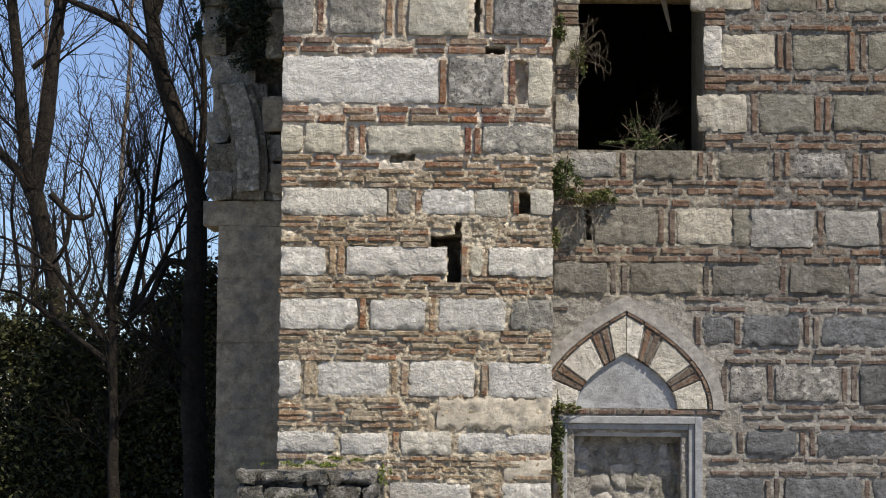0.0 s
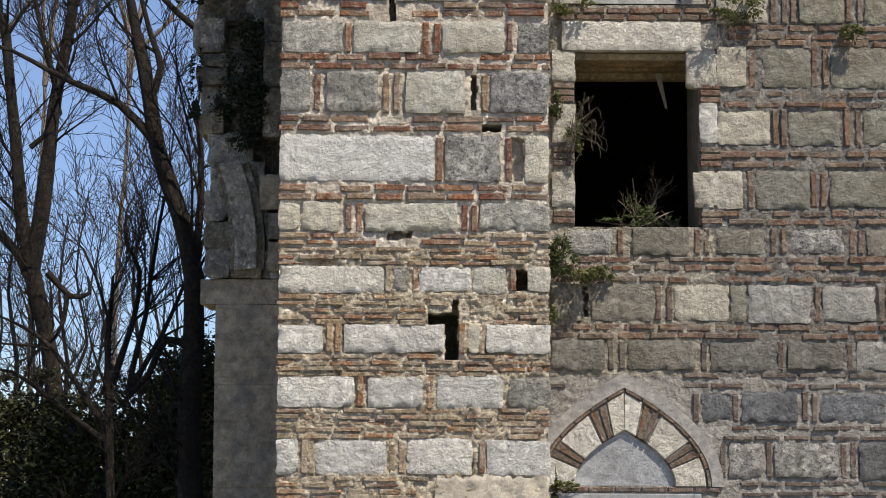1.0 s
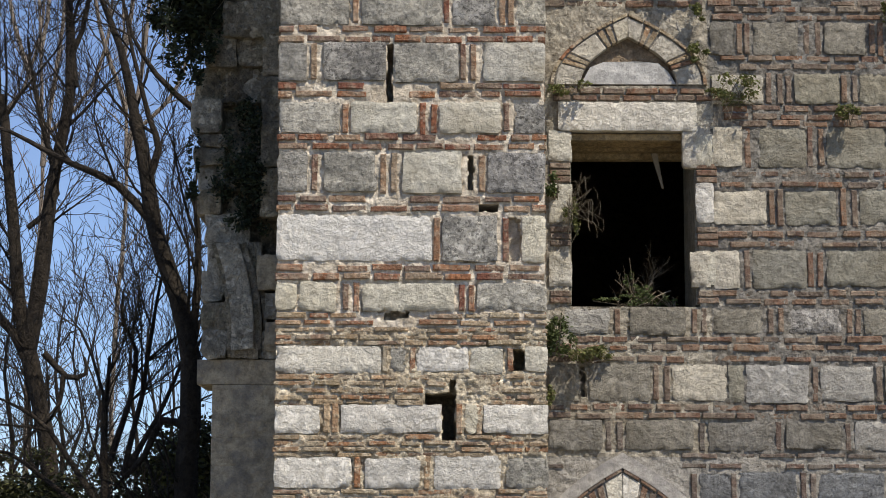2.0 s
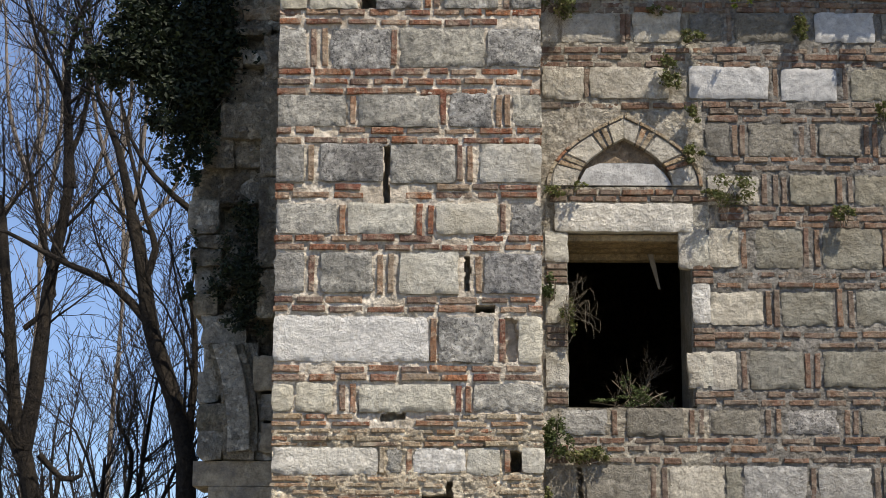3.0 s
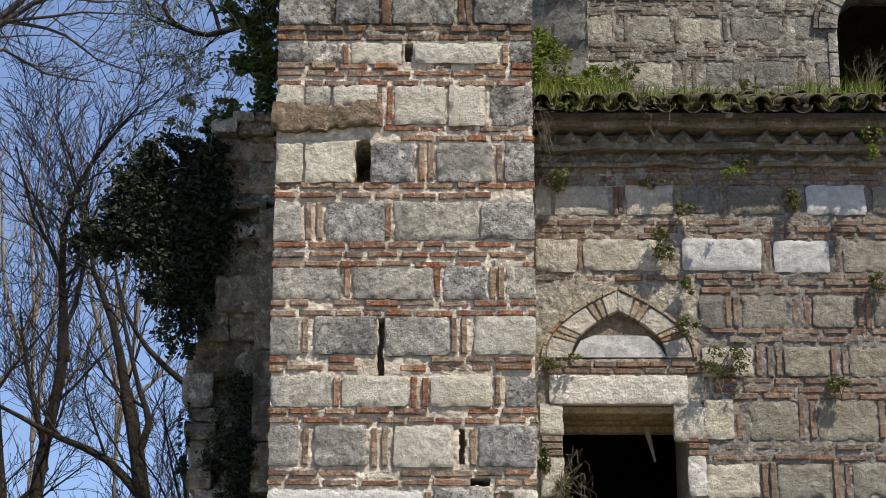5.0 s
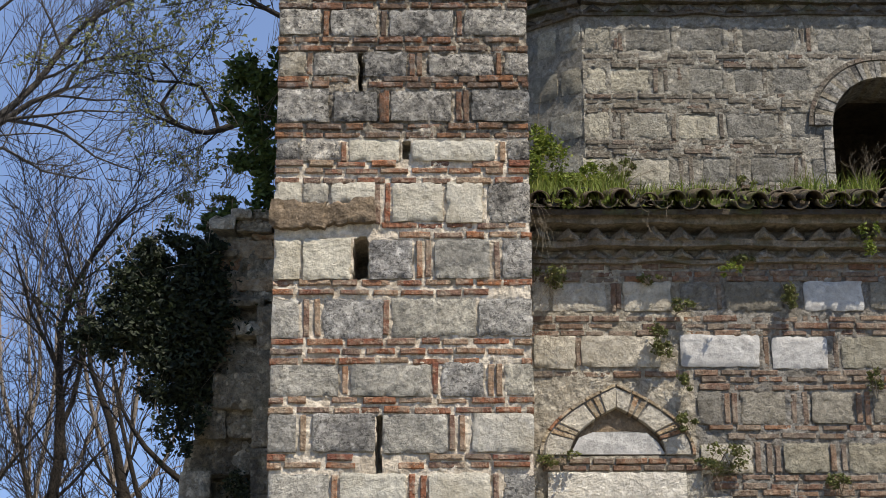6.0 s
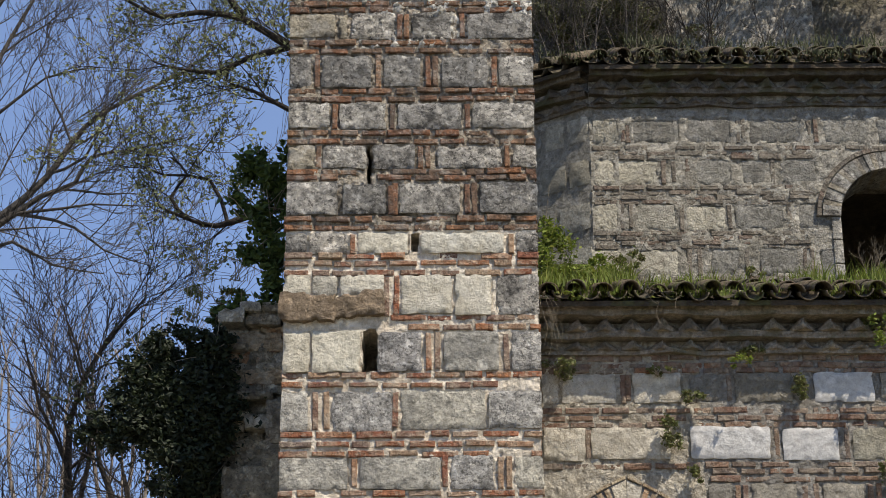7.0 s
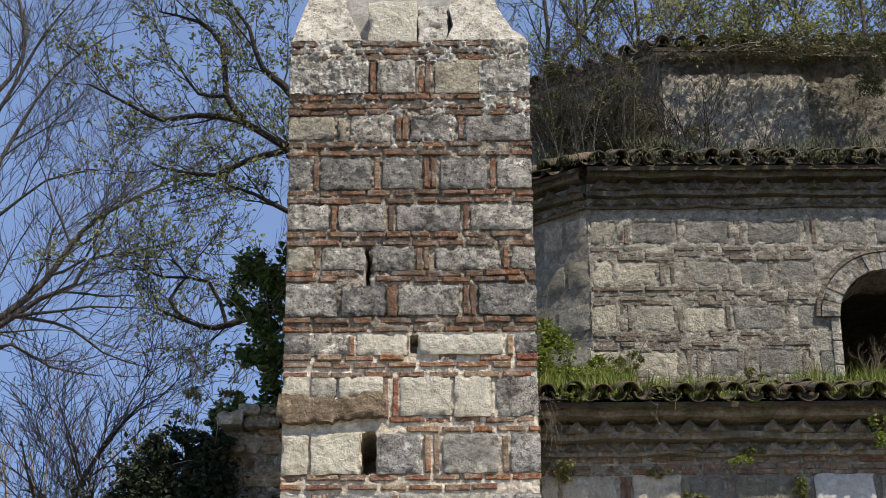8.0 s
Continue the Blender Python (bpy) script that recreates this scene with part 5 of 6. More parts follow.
while z < 7.4:
    h = rng.uniform(0.28, 0.55)
    block("pier_stone", -1.555 + rng.uniform(-0.015, 0.01), -1.24, z, z + h - 0.006, RY - 0.1 + rng.uniform(-0.02, 0.02), RUIN, ruin, 0.0, 0.5, 0.9)
    z += h

# ---- rough stone pier in front of the minaret ----
pier = holder("stone_pier", (-1.0, 15.75, 0), "broken mossy stone pier standing before the minaret", "ruin")
rng = random.Random(3)
z = 0.0
while z < 1.66:
    h = rng.uniform(0.09, 0.2)
    x = -1.60 + rng.uniform(-0.02, 0.05)
    while x < -0.5:
        w = min(rng.uniform(0.14, 0.42), -0.43 - x)
        top = min(z + h + rng.uniform(-0.02, 0.03), 1.78)
        block("rough_stone", x, x + w - 0.006, z, top, 15.55 + rng.uniform(-0.05, 0.05), rng.choice((MOSSY, MOSSY, RUIN)), pier, 0, 0.4, 2.6, rng.uniform(-3, 3), step=0.035, round_=0.012)
        x += w
    z += h
box("rubble_core", -1.58, -0.45, 15.66, 16.02, 0, 1.68, MOSSY, pier, 0.04)



# ---- trees ----
BOUGHS = []


def limb(thick, thin_end, *points):
    """Adds a main limb, through points (x, z), to the tree that is built next."""
    BOUGHS.append((points, thick, thin_end))


def tree(name, label, depth, mat, seed, levels=3, length=1.5, spacing=0.42, leaves=None, leaf_size=0.03, thin=0.0035, group="trees behind the ruin", leaf_share=1.0):
    """A tree from the limbs given before it; side shoots grow by chance."""
    rng = random.Random(seed)
    limbs = BOUGHS[:]
    BOUGHS.clear()
    (x0, z0) = limbs[0][0][0]
    vs, fs, tv, tf, tips = [], [], [], [], []
    for pts, r0, r1 in limbs:
        path = smooth_path([Vector((x, depth, z)) for x, z in pts])
        path = [p + 0.03 * Vector((n3(p.x, p.z * 2, seed), 0, n3(p.x * 2, p.z, seed + 4))) for p in path]
        n = len(path) - 1
        radii = [(r0 + (r1 - r0) * i / n) * (1 + 0.12 * n3(i * 0.9, seed, r0 * 50)) for i in range(n + 1)]
        tube(vs, fs, path, radii, 7)
        twigs(tv, tf, path[len(path) // 6:], radii[len(path) // 6:], levels, rng, length, spacing, tips, 0.22, thin)
    parts = [("trunk", vs, fs, mat, True), ("fine_branchwork", tv, tf, mat, True)]
    if leaves:
        lv, lf = [], []
        for p in tips:
            if rng.random() < leaf_share:
                for k in range(rng.choice((2, 3, 4))):
                    leaf(lv, lf, p + Vector((rng.gauss(0, 0.05), rng.gauss(0, 0.05), rng.gauss(0, 0.05))), leaf_size, rng)
        parts.append(("foliage", lv, lf, leaves, False))
    made = thing_of(name, (x0, depth, 0), parts, label, "tree", group)
    trunk = [c for c in made.children if c.name.startswith("trunk")][0]
    for c in list(made.children):
        if c.name.startswith("fine_branchwork"):
            c.parent = trunk
    return made


limb(0.17, 0.06, (-4.76, -0.74), (-4.83, 0.85), (-4.96, 2.90), (-5.23, 4.37), (-5.48, 5.48), (-5.70, 7.35), (-5.81, 8.25))
limb(0.12, 0.015, (-5.34, 4.85), (-5.22, 5.63), (-5.12, 6.90), (-4.91, 8.26), (-4.95, 10.21), (-4.63, 11.12), (-4.04, 11.94))
limb(0.05, 0.012, (-4.84, 8.34), (-4.98, 9.59), (-5.40, 10.39), (-5.68, 11.36))
limb(0.04, 0.01, (-4.88, 8.81), (-4.67, 9.59), (-4.80, 10.79), (-5.08, 11.61))
limb(0.09, 0.04, (-5.27, 4.44), (-5.51, 5.03), (-5.96, 5.48), (-6.42, 6.22))
limb(0.09, 0.05, (-4.93, 2.82), (-5.31, 2.75), (-5.74, 2.49), (-6.32, 2.01))
limb(0.05, 0.02, (-5.13, 4.78), (-4.83, 4.48), (-4.57, 4.52), (-4.61, 4.74))
limb(0.04, 0.012, (-4.87, 4.52), (-4.90, 4.15), (-5.11, 3.85), (-5.48, 3.63))
limb(0.07, 0.09, (-4.99, 3.19), (-4.65, 2.60), (-4.29, 1.44), (-4.28, 0.71))
limb(0.04, 0.015, (-5.42, 6.45), (-5.03, 6.90), (-5.28, 7.87), (-5.48, 9.03))
tree("tree", "bare tall tree with dark forking limbs", 26, BARK, 1, length=1.5, spacing=0.325, thin=0.005)
limb(0.16, 0.075, (-2.61, -0.19), (-2.63, 1.13), (-2.70, 2.82), (-2.65, 3.92), (-2.72, 4.65), (-2.98, 5.39), (-3.14, 6.01), (-3.18, 6.30), (-3.33, 6.99))
limb(0.06, 0.012, (-3.33, 6.99), (-3.51, 7.76), (-3.74, 8.35), (-3.90, 9.14))
limb(0.05, 0.012, (-3.16, 6.30), (-3.07, 6.64), (-3.18, 6.99), (-3.37, 7.69), (-3.49, 8.35))
limb(0.055, 0.015, (-3.15, 5.86), (-3.51, 6.23), (-4.01, 6.48), (-4.48, 6.70), (-4.86, 6.86))
limb(0.04, 0.01, (-2.69, 7.06), (-3.11, 7.44), (-3.37, 7.89), (-3.45, 8.22))
limb(0.05, 0.03, (-2.64, 3.92), (-2.63, 4.65), (-2.61, 5.58), (-2.68, 6.13))
limb(0.05, 0.03, (-2.67, 3.55), (-2.95, 3.67), (-3.13, 3.30), (-3.36, 3.06))
tree("tree", "dark leaning tree with ivy-wrapped trunk and bare twigs", 21.5, BARK, 2, length=1.25, spacing=0.33, thin=0.0043)
limb(0.09, 0.02, (-3.90, 0.17), (-3.94, 2.19), (-3.99, 3.54), (-3.98, 4.09), (-3.95, 4.57))
limb(0.045, 0.012, (-3.93, 3.27), (-3.70, 4.02), (-3.63, 4.64), (-3.80, 4.98), (-3.80, 5.39))
limb(0.04, 0.01, (-3.76, 3.14), (-3.55, 4.09), (-3.45, 4.91), (-3.35, 5.50), (-3.26, 6.29))
limb(0.04, 0.012, (-3.70, 3.24), (-3.36, 3.82), (-3.10, 4.44), (-2.97, 4.85))
limb(0.03, 0.01, (-4.03, 3.13), (-4.01, 4.09), (-4.33, 4.90), (-4.53, 4.70))
limb(0.04, 0.012, (-4.09, 2.86), (-4.65, 3.67), (-5.00, 3.94), (-5.34, 4.08))
limb(0.04, 0.012, (-4.02, 2.59), (-4.71, 3.13), (-5.12, 3.40), (-5.53, 3.46))
tree("tree", "slender bare saplings growing from one stool", 24, BARK, 3, length=1.2, spacing=0.28, thin=0.0045)
limb(0.25, 0.012, (-8.81, 0.36), (-8.86, 5.61), (-8.82, 11.92), (-8.58, 13.90), (-8.10, 14.70), (-7.30, 15.25), (-6.59, 15.97), (-5.99, 16.91), (-5.15, 17.50), (-4.29, 17.99), (-3.44, 18.81))
limb(0.07, 0.012, (-7.64, 14.90), (-7.29, 15.12), (-6.66, 15.61), (-6.11, 15.86), (-5.85, 16.33), (-5.19, 16.48), (-4.24, 16.69))
limb(0.04, 0.01, (-7.30, 15.30), (-6.73, 15.25), (-6.05, 15.04), (-5.55, 14.63), (-4.79, 14.37))
limb(0.04, 0.01, (-7.80, 14.49), (-7.07, 14.79), (-6.38, 14.38), (-5.53, 14.22))
limb(0.08, 0.012, (-8.58, 13.90), (-8.00, 16.77), (-7.38, 18.61), (-6.60, 20.08), (-5.74, 20.77))
limb(0.04, 0.01, (-8.00, 16.77), (-7.46, 17.19), (-6.73, 17.84), (-5.77, 18.05))
limb(0.05, 0.01, (-8.12, 18.07), (-7.47, 19.63), (-6.95, 20.78), (-6.31, 21.72))
limb(0.05, 0.01, (-8.02, 19.18), (-7.32, 20.32), (-7.54, 21.85), (-7.32, 22.94))
limb(0.03, 0.01, (-6.60, 16.02), (-5.95, 16.33), (-5.62, 17.18), (-5.17, 17.94))
tree("tree", "tall bare tree with long arching pale limbs", 31, BARK_PALE, 4, length=2.1, spacing=0.44, thin=0.0055)
limb(0.22, 0.015, (-0.55, 0.83), (-0.59, 4.99), (-0.53, 9.93), (-0.98, 13.72), (-1.61, 14.84), (-2.09, 15.14), (-2.65, 15.50), (-3.28, 15.59), (-3.78, 15.51), (-4.15, 15.73), (-4.80, 16.10))
limb(0.05, 0.012, (-1.93, 15.08), (-2.55, 14.89), (-3.00, 14.67), (-3.47, 14.72), (-3.87, 14.85))
limb(0.06, 0.012, (-2.65, 15.55), (-2.90, 15.90), (-2.97, 16.72), (-3.34, 17.10), (-3.91, 17.29))
limb(0.03, 0.01, (-2.90, 15.90), (-3.29, 15.95), (-3.55, 16.36), (-3.80, 16.64))
limb(0.07, 0.015, (-1.63, 15.45), (-2.11, 16.08), (-2.40, 16.35), (-2.62, 17.00), (-2.95, 17.47))
limb(0.05, 0.012, (-1.29, 13.72), (-2.06, 14.15), (-2.45, 14.37), (-2.77, 14.50))
limb(0.07, 0.015, (-1.12, 12.24), (-2.02, 12.65), (-2.55, 12.53), (-2.92, 12.41), (-3.29, 12.50), (-3.68, 12.70))
limb(0.03, 0.01, (-3.29, 12.50), (-3.53, 12.82), (-3.32, 13.15), (-3.56, 13.40))
limb(0.03, 0.01, (-2.77, 12.49), (-3.02, 13.07), (-3.63, 13.15), (-4.01, 13.32))
tree("tree", "leafing spring tree spreading behind the minaret", 24.5, BARK, 5, length=0.95, spacing=0.26, leaves=SPRIG, leaf_size=0.036, thin=0.0045, leaf_share=0.6)
limb(0.07, 0.02, (-7.70, -0.08), (-7.81, 5.27), (-7.65, 9.52), (-7.95, 14.34), (-8.14, 15.28))
limb(0.06, 0.012, (-7.65, 9.52), (-7.36, 12.33), (-7.31, 14.68), (-7.06, 15.99))
limb(0.06, 0.012, (-7.71, 10.63), (-8.37, 12.68), (-8.54, 14.69), (-8.88, 16.00))
limb(0.05, 0.012, (-7.77, 11.76), (-7.63, 12.96), (-7.76, 14.69), (-7.59, 16.23))
limb(0.05, 0.012, (-7.68, 10.07), (-6.75, 11.08), (-6.38, 12.91), (-6.72, 14.33))
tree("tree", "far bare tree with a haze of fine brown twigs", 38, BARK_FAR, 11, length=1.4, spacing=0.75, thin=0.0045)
limb(0.07, 0.02, (-6.42, -0.20), (-6.52, 5.44), (-6.34, 9.89), (-6.61, 14.95), (-6.79, 15.94))
limb(0.06, 0.012, (-6.34, 9.89), (-5.99, 12.86), (-5.92, 15.32), (-5.63, 16.69))
limb(0.06, 0.012, (-6.39, 11.07), (-7.06, 13.22), (-7.22, 15.33), (-7.55, 16.70))
limb(0.05, 0.012, (-6.44, 12.26), (-6.29, 13.50), (-6.39, 15.32), (-6.19, 16.95))
limb(0.05, 0.012, (-6.36, 10.48), (-5.36, 11.54), (-4.96, 13.47), (-5.31, 14.94))
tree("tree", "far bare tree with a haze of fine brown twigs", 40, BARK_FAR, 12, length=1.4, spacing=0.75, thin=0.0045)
limb(0.07, 0.02, (-9.21, -0.16), (-9.34, 5.34), (-9.20, 9.70), (-9.54, 14.66), (-9.74, 15.63))
limb(0.06, 0.012, (-9.20, 9.70), (-8.92, 12.59), (-8.88, 15.02), (-8.64, 16.35))
limb(0.06, 0.012, (-9.27, 10.85), (-9.96, 12.95), (-10.15, 15.03), (-10.51, 16.37))
limb(0.05, 0.012, (-9.34, 12.01), (-9.18, 13.25), (-9.34, 15.02), (-9.19, 16.61))
limb(0.05, 0.012, (-9.23, 10.27), (-8.28, 11.31), (-7.92, 13.19), (-8.28, 14.65))
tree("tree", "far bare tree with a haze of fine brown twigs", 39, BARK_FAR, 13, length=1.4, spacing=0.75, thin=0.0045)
limb(0.07, 0.012, (-6.04, 0.50), (-6.16, 2.54), (-6.15, 3.77), (-6.29, 4.76), (-6.19, 5.83))
limb(0.04, 0.01, (-6.16, 2.62), (-5.77, 3.44), (-5.62, 4.27), (-5.73, 5.17))
limb(0.04, 0.01, (-6.17, 2.78), (-6.59, 3.44), (-6.70, 4.34), (-6.96, 5.00))
limb(0.03, 0.01, (-6.18, 3.28), (-5.87, 4.02), (-6.05, 5.01), (-5.91, 6.25))
tree("tree", "young bare tree in the dark undergrowth", 29, BARK, 51, length=1.0, spacing=0.55, thin=0.0047)
limb(0.07, 0.012, (-4.39, 0.45), (-4.51, 2.56), (-4.49, 3.83), (-4.64, 4.85), (-4.53, 5.97))
limb(0.04, 0.01, (-4.51, 2.64), (-4.10, 3.49), (-3.95, 4.35), (-4.05, 5.28))
limb(0.04, 0.01, (-4.52, 2.81), (-4.95, 3.49), (-5.05, 4.42), (-5.32, 5.10))
limb(0.03, 0.01, (-4.52, 3.32), (-4.20, 4.09), (-4.39, 5.11), (-4.24, 6.40))
tree("tree", "young bare tree in the dark undergrowth", 30, BARK, 52, length=1.0, spacing=0.55, thin=0.0047)
limb(0.07, 0.012, (-7.24, 0.37), (-7.38, 2.54), (-7.36, 3.86), (-7.52, 4.91), (-7.41, 6.06))
limb(0.04, 0.01, (-7.38, 2.63), (-6.96, 3.51), (-6.80, 4.39), (-6.91, 5.36))
limb(0.04, 0.01, (-7.38, 2.80), (-7.84, 3.50), (-7.95, 4.47), (-8.23, 5.17))
limb(0.03, 0.01, (-7.39, 3.33), (-7.06, 4.12), (-7.26, 5.18), (-7.12, 6.51))
tree("tree", "young bare tree in the dark undergrowth", 31, BARK, 54, length=1.0, spacing=0.55, thin=0.0047)
limb(0.07, 0.012, (-5.58, 0.41), (-5.71, 2.55), (-5.69, 3.85), (-5.84, 4.88), (-5.73, 6.02))
limb(0.04, 0.01, (-5.71, 2.64), (-5.29, 3.50), (-5.14, 4.37), (-5.24, 5.32))
limb(0.04, 0.01, (-5.71, 2.81), (-6.16, 3.50), (-6.26, 4.45), (-6.54, 5.14))
limb(0.03, 0.01, (-5.72, 3.33), (-5.39, 4.11), (-5.58, 5.15), (-5.44, 6.46))
tree("tree", "young bare tree in the dark undergrowth", 30.5, BARK, 55, length=1.0, spacing=0.55, thin=0.0047)
limb(0.075, 0.025, (2.76, 10.66), (2.97, 15.03), (3.12, 17.44), (3.21, 18.34), (3.13, 19.59))
limb(0.05, 0.012, (3.06, 17.14), (2.58, 18.04), (2.16, 18.56), (1.91, 19.28))
limb(0.05, 0.012, (3.08, 17.54), (3.65, 18.24), (4.04, 18.95), (4.53, 19.58))
limb(0.04, 0.012, (3.05, 16.75), (3.79, 17.63), (4.43, 18.03), (4.89, 18.33))
limb(0.04, 0.012, (3.04, 16.65), (2.72, 17.14), (2.21, 17.64), (1.78, 17.85))
tree("tree", "leafing yellow-green tree behind the dome", 27, BARK_PALE, 21, length=1.1, spacing=0.29, leaves=SPRING, leaf_size=0.036, thin=0.005, leaf_share=0.8, group="trees behind the dome")
limb(0.075, 0.025, (4.59, 10.95), (4.91, 15.49), (5.14, 17.98), (5.25, 18.92), (5.20, 20.21))
limb(0.05, 0.012, (5.07, 17.67), (4.59, 18.61), (4.16, 19.14), (3.93, 19.89))
limb(0.05, 0.012, (5.10, 18.09), (5.70, 18.81), (6.13, 19.55), (6.65, 20.20))
limb(0.04, 0.012, (5.04, 17.27), (5.83, 18.18), (6.50, 18.60), (6.99, 18.91))
limb(0.04, 0.012, (5.03, 17.17), (4.71, 17.68), (4.20, 18.19), (3.76, 18.41))
tree("tree", "leafing yellow-green tree behind the dome", 28, BARK_PALE, 22, length=1.1, spacing=0.29, leaves=SPRING, leaf_size=0.036, thin=0.005, leaf_share=0.8, group="trees behind the dome")
limb(0.075, 0.025, (6.04, 10.79), (6.46, 15.24), (6.73, 17.69), (6.87, 18.61), (6.85, 19.88))
limb(0.05, 0.012, (6.66, 17.39), (6.21, 18.31), (5.80, 18.83), (5.59, 19.57))
limb(0.05, 0.012, (6.70, 17.79), (7.30, 18.51), (7.74, 19.24), (8.27, 19.87))
limb(0.04, 0.012, (6.62, 16.99), (7.42, 17.89), (8.09, 18.30), (8.57, 18.60))
limb(0.04, 0.012, (6.61, 16.89), (6.31, 17.39), (5.82, 17.90), (5.39, 18.11))
tree("tree", "leafing yellow-green tree behind the dome", 27.5, BARK_PALE, 23, length=1.1, spacing=0.29, leaves=SPRING, leaf_size=0.036, thin=0.005, leaf_share=0.8, group="trees behind the dome")
limb(0.075, 0.025, (1.48, 10.60), (1.60, 14.95), (1.71, 17.34), (1.78, 18.23), (1.69, 19.47))
limb(0.05, 0.012, (1.66, 17.04), (1.16, 17.94), (0.74, 18.45), (0.48, 19.17))
limb(0.05, 0.012, (1.67, 17.43), (2.22, 18.13), (2.60, 18.84), (3.07, 19.46))
limb(0.04, 0.012, (1.65, 16.65), (2.37, 17.53), (3.00, 17.92), (3.45, 18.22))
limb(0.04, 0.012, (1.65, 16.55), (1.32, 17.04), (0.81, 17.54), (0.38, 17.74))
tree("tree", "leafing yellow-green tree behind the dome", 26.8, BARK_PALE, 24, length=1.1, spacing=0.29, leaves=SPRING, leaf_size=0.03, thin=0.005, leaf_share=0.3, group="trees behind the dome")


# ---- ivy, shrubs and undergrowth ----
def bush(name, label, at, blobs, mat, size, seed, category="shrub", stems=0, kind="", group=""):
    rng = random.Random(seed)
    clumps, sv, sf = [], [], []
    for c, r, n in blobs:
        vs, fs = [], []
        crown(c, r, n, size, rng, vs, fs, max(5, n // 55))
        clumps.append(("leaf_clump", vs, fs, mat, False))
        for k in range(stems):
            a = Vector(c) + Vector((rng.gauss(0, 0.2) * r[0], 0, -r[2] * 0.9))
            b = Vector(c) + Vector((rng.gauss(0, 0.7) * r[0], rng.gauss(0, 0.5) * r[1], rng.gauss(0.3, 0.6) * r[2]))
            mid = (a + b) / 2 + Vector((rng.gauss(0, 0.15) * r[0], rng.gauss(0, 0.15) * r[1], 0.1 * r[2]))
            tube(sv, sf, smooth_path([a, mid, b], 0.08), [0.004] * 99, 3)
    return thing_of(name, at, clumps + [("stem_tangle", sv, sf, DRY, False)], label, category, group, kind)


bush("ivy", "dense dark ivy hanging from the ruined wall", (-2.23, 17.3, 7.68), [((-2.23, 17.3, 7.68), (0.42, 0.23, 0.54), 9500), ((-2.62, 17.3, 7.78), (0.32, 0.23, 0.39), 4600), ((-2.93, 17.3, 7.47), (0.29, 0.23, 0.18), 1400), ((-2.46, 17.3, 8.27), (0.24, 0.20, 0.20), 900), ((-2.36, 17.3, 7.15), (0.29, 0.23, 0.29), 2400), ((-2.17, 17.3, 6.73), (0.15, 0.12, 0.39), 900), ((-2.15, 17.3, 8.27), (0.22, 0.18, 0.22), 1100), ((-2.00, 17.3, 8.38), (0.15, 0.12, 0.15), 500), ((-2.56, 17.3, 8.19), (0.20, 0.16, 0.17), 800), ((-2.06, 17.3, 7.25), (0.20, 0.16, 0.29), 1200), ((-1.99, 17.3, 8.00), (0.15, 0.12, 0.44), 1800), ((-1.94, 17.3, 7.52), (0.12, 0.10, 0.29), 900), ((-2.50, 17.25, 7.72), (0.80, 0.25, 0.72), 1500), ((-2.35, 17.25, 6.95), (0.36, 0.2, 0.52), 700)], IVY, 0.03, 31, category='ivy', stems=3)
bush("ivy", "glossy green ivy climbing beside the minaret", (-1.62, 17.5, 9.99), [((-1.60, 17.5, 10.02), (0.30, 0.18, 0.38), 1150), ((-1.78, 17.5, 9.90), (0.28, 0.16, 0.30), 420), ((-1.54, 17.5, 9.50), (0.22, 0.14, 0.36), 800), ((-1.66, 17.5, 9.28), (0.22, 0.12, 0.22), 280), ((-1.50, 17.5, 9.06), (0.15, 0.10, 0.28), 500), ((-1.66, 17.5, 8.71), (0.30, 0.18, 0.13), 900), ((-1.98, 17.5, 8.65), (0.26, 0.18, 0.09), 500), ((-1.48, 17.5, 8.87), (0.12, 0.08, 0.17), 300)], IVY_LIT, 0.042, 32, category='ivy', stems=5)
bush("shrub", "sparse shrub sprouting on the ruined wall top", (-2.19, 17.6, 9.25), [((-2.19, 17.6, 9.25), (0.30, 0.24, 0.25), 160), ((-1.87, 17.6, 9.25), (0.25, 0.20, 0.25), 130), ((-2.27, 17.6, 8.80), (0.20, 0.16, 0.20), 260), ((-2.01, 17.6, 8.91), (0.20, 0.16, 0.12), 300)], WEED, 0.022, 33, stems=14)
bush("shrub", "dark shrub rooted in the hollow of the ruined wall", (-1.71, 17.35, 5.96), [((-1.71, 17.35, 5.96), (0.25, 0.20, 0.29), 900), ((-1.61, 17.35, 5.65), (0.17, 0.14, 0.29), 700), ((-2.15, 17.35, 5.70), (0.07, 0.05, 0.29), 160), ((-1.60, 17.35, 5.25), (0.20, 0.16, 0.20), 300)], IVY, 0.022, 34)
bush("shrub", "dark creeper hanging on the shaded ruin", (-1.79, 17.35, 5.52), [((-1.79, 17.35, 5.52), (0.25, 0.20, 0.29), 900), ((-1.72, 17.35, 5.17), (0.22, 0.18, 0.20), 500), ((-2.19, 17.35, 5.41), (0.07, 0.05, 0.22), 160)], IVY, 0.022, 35)
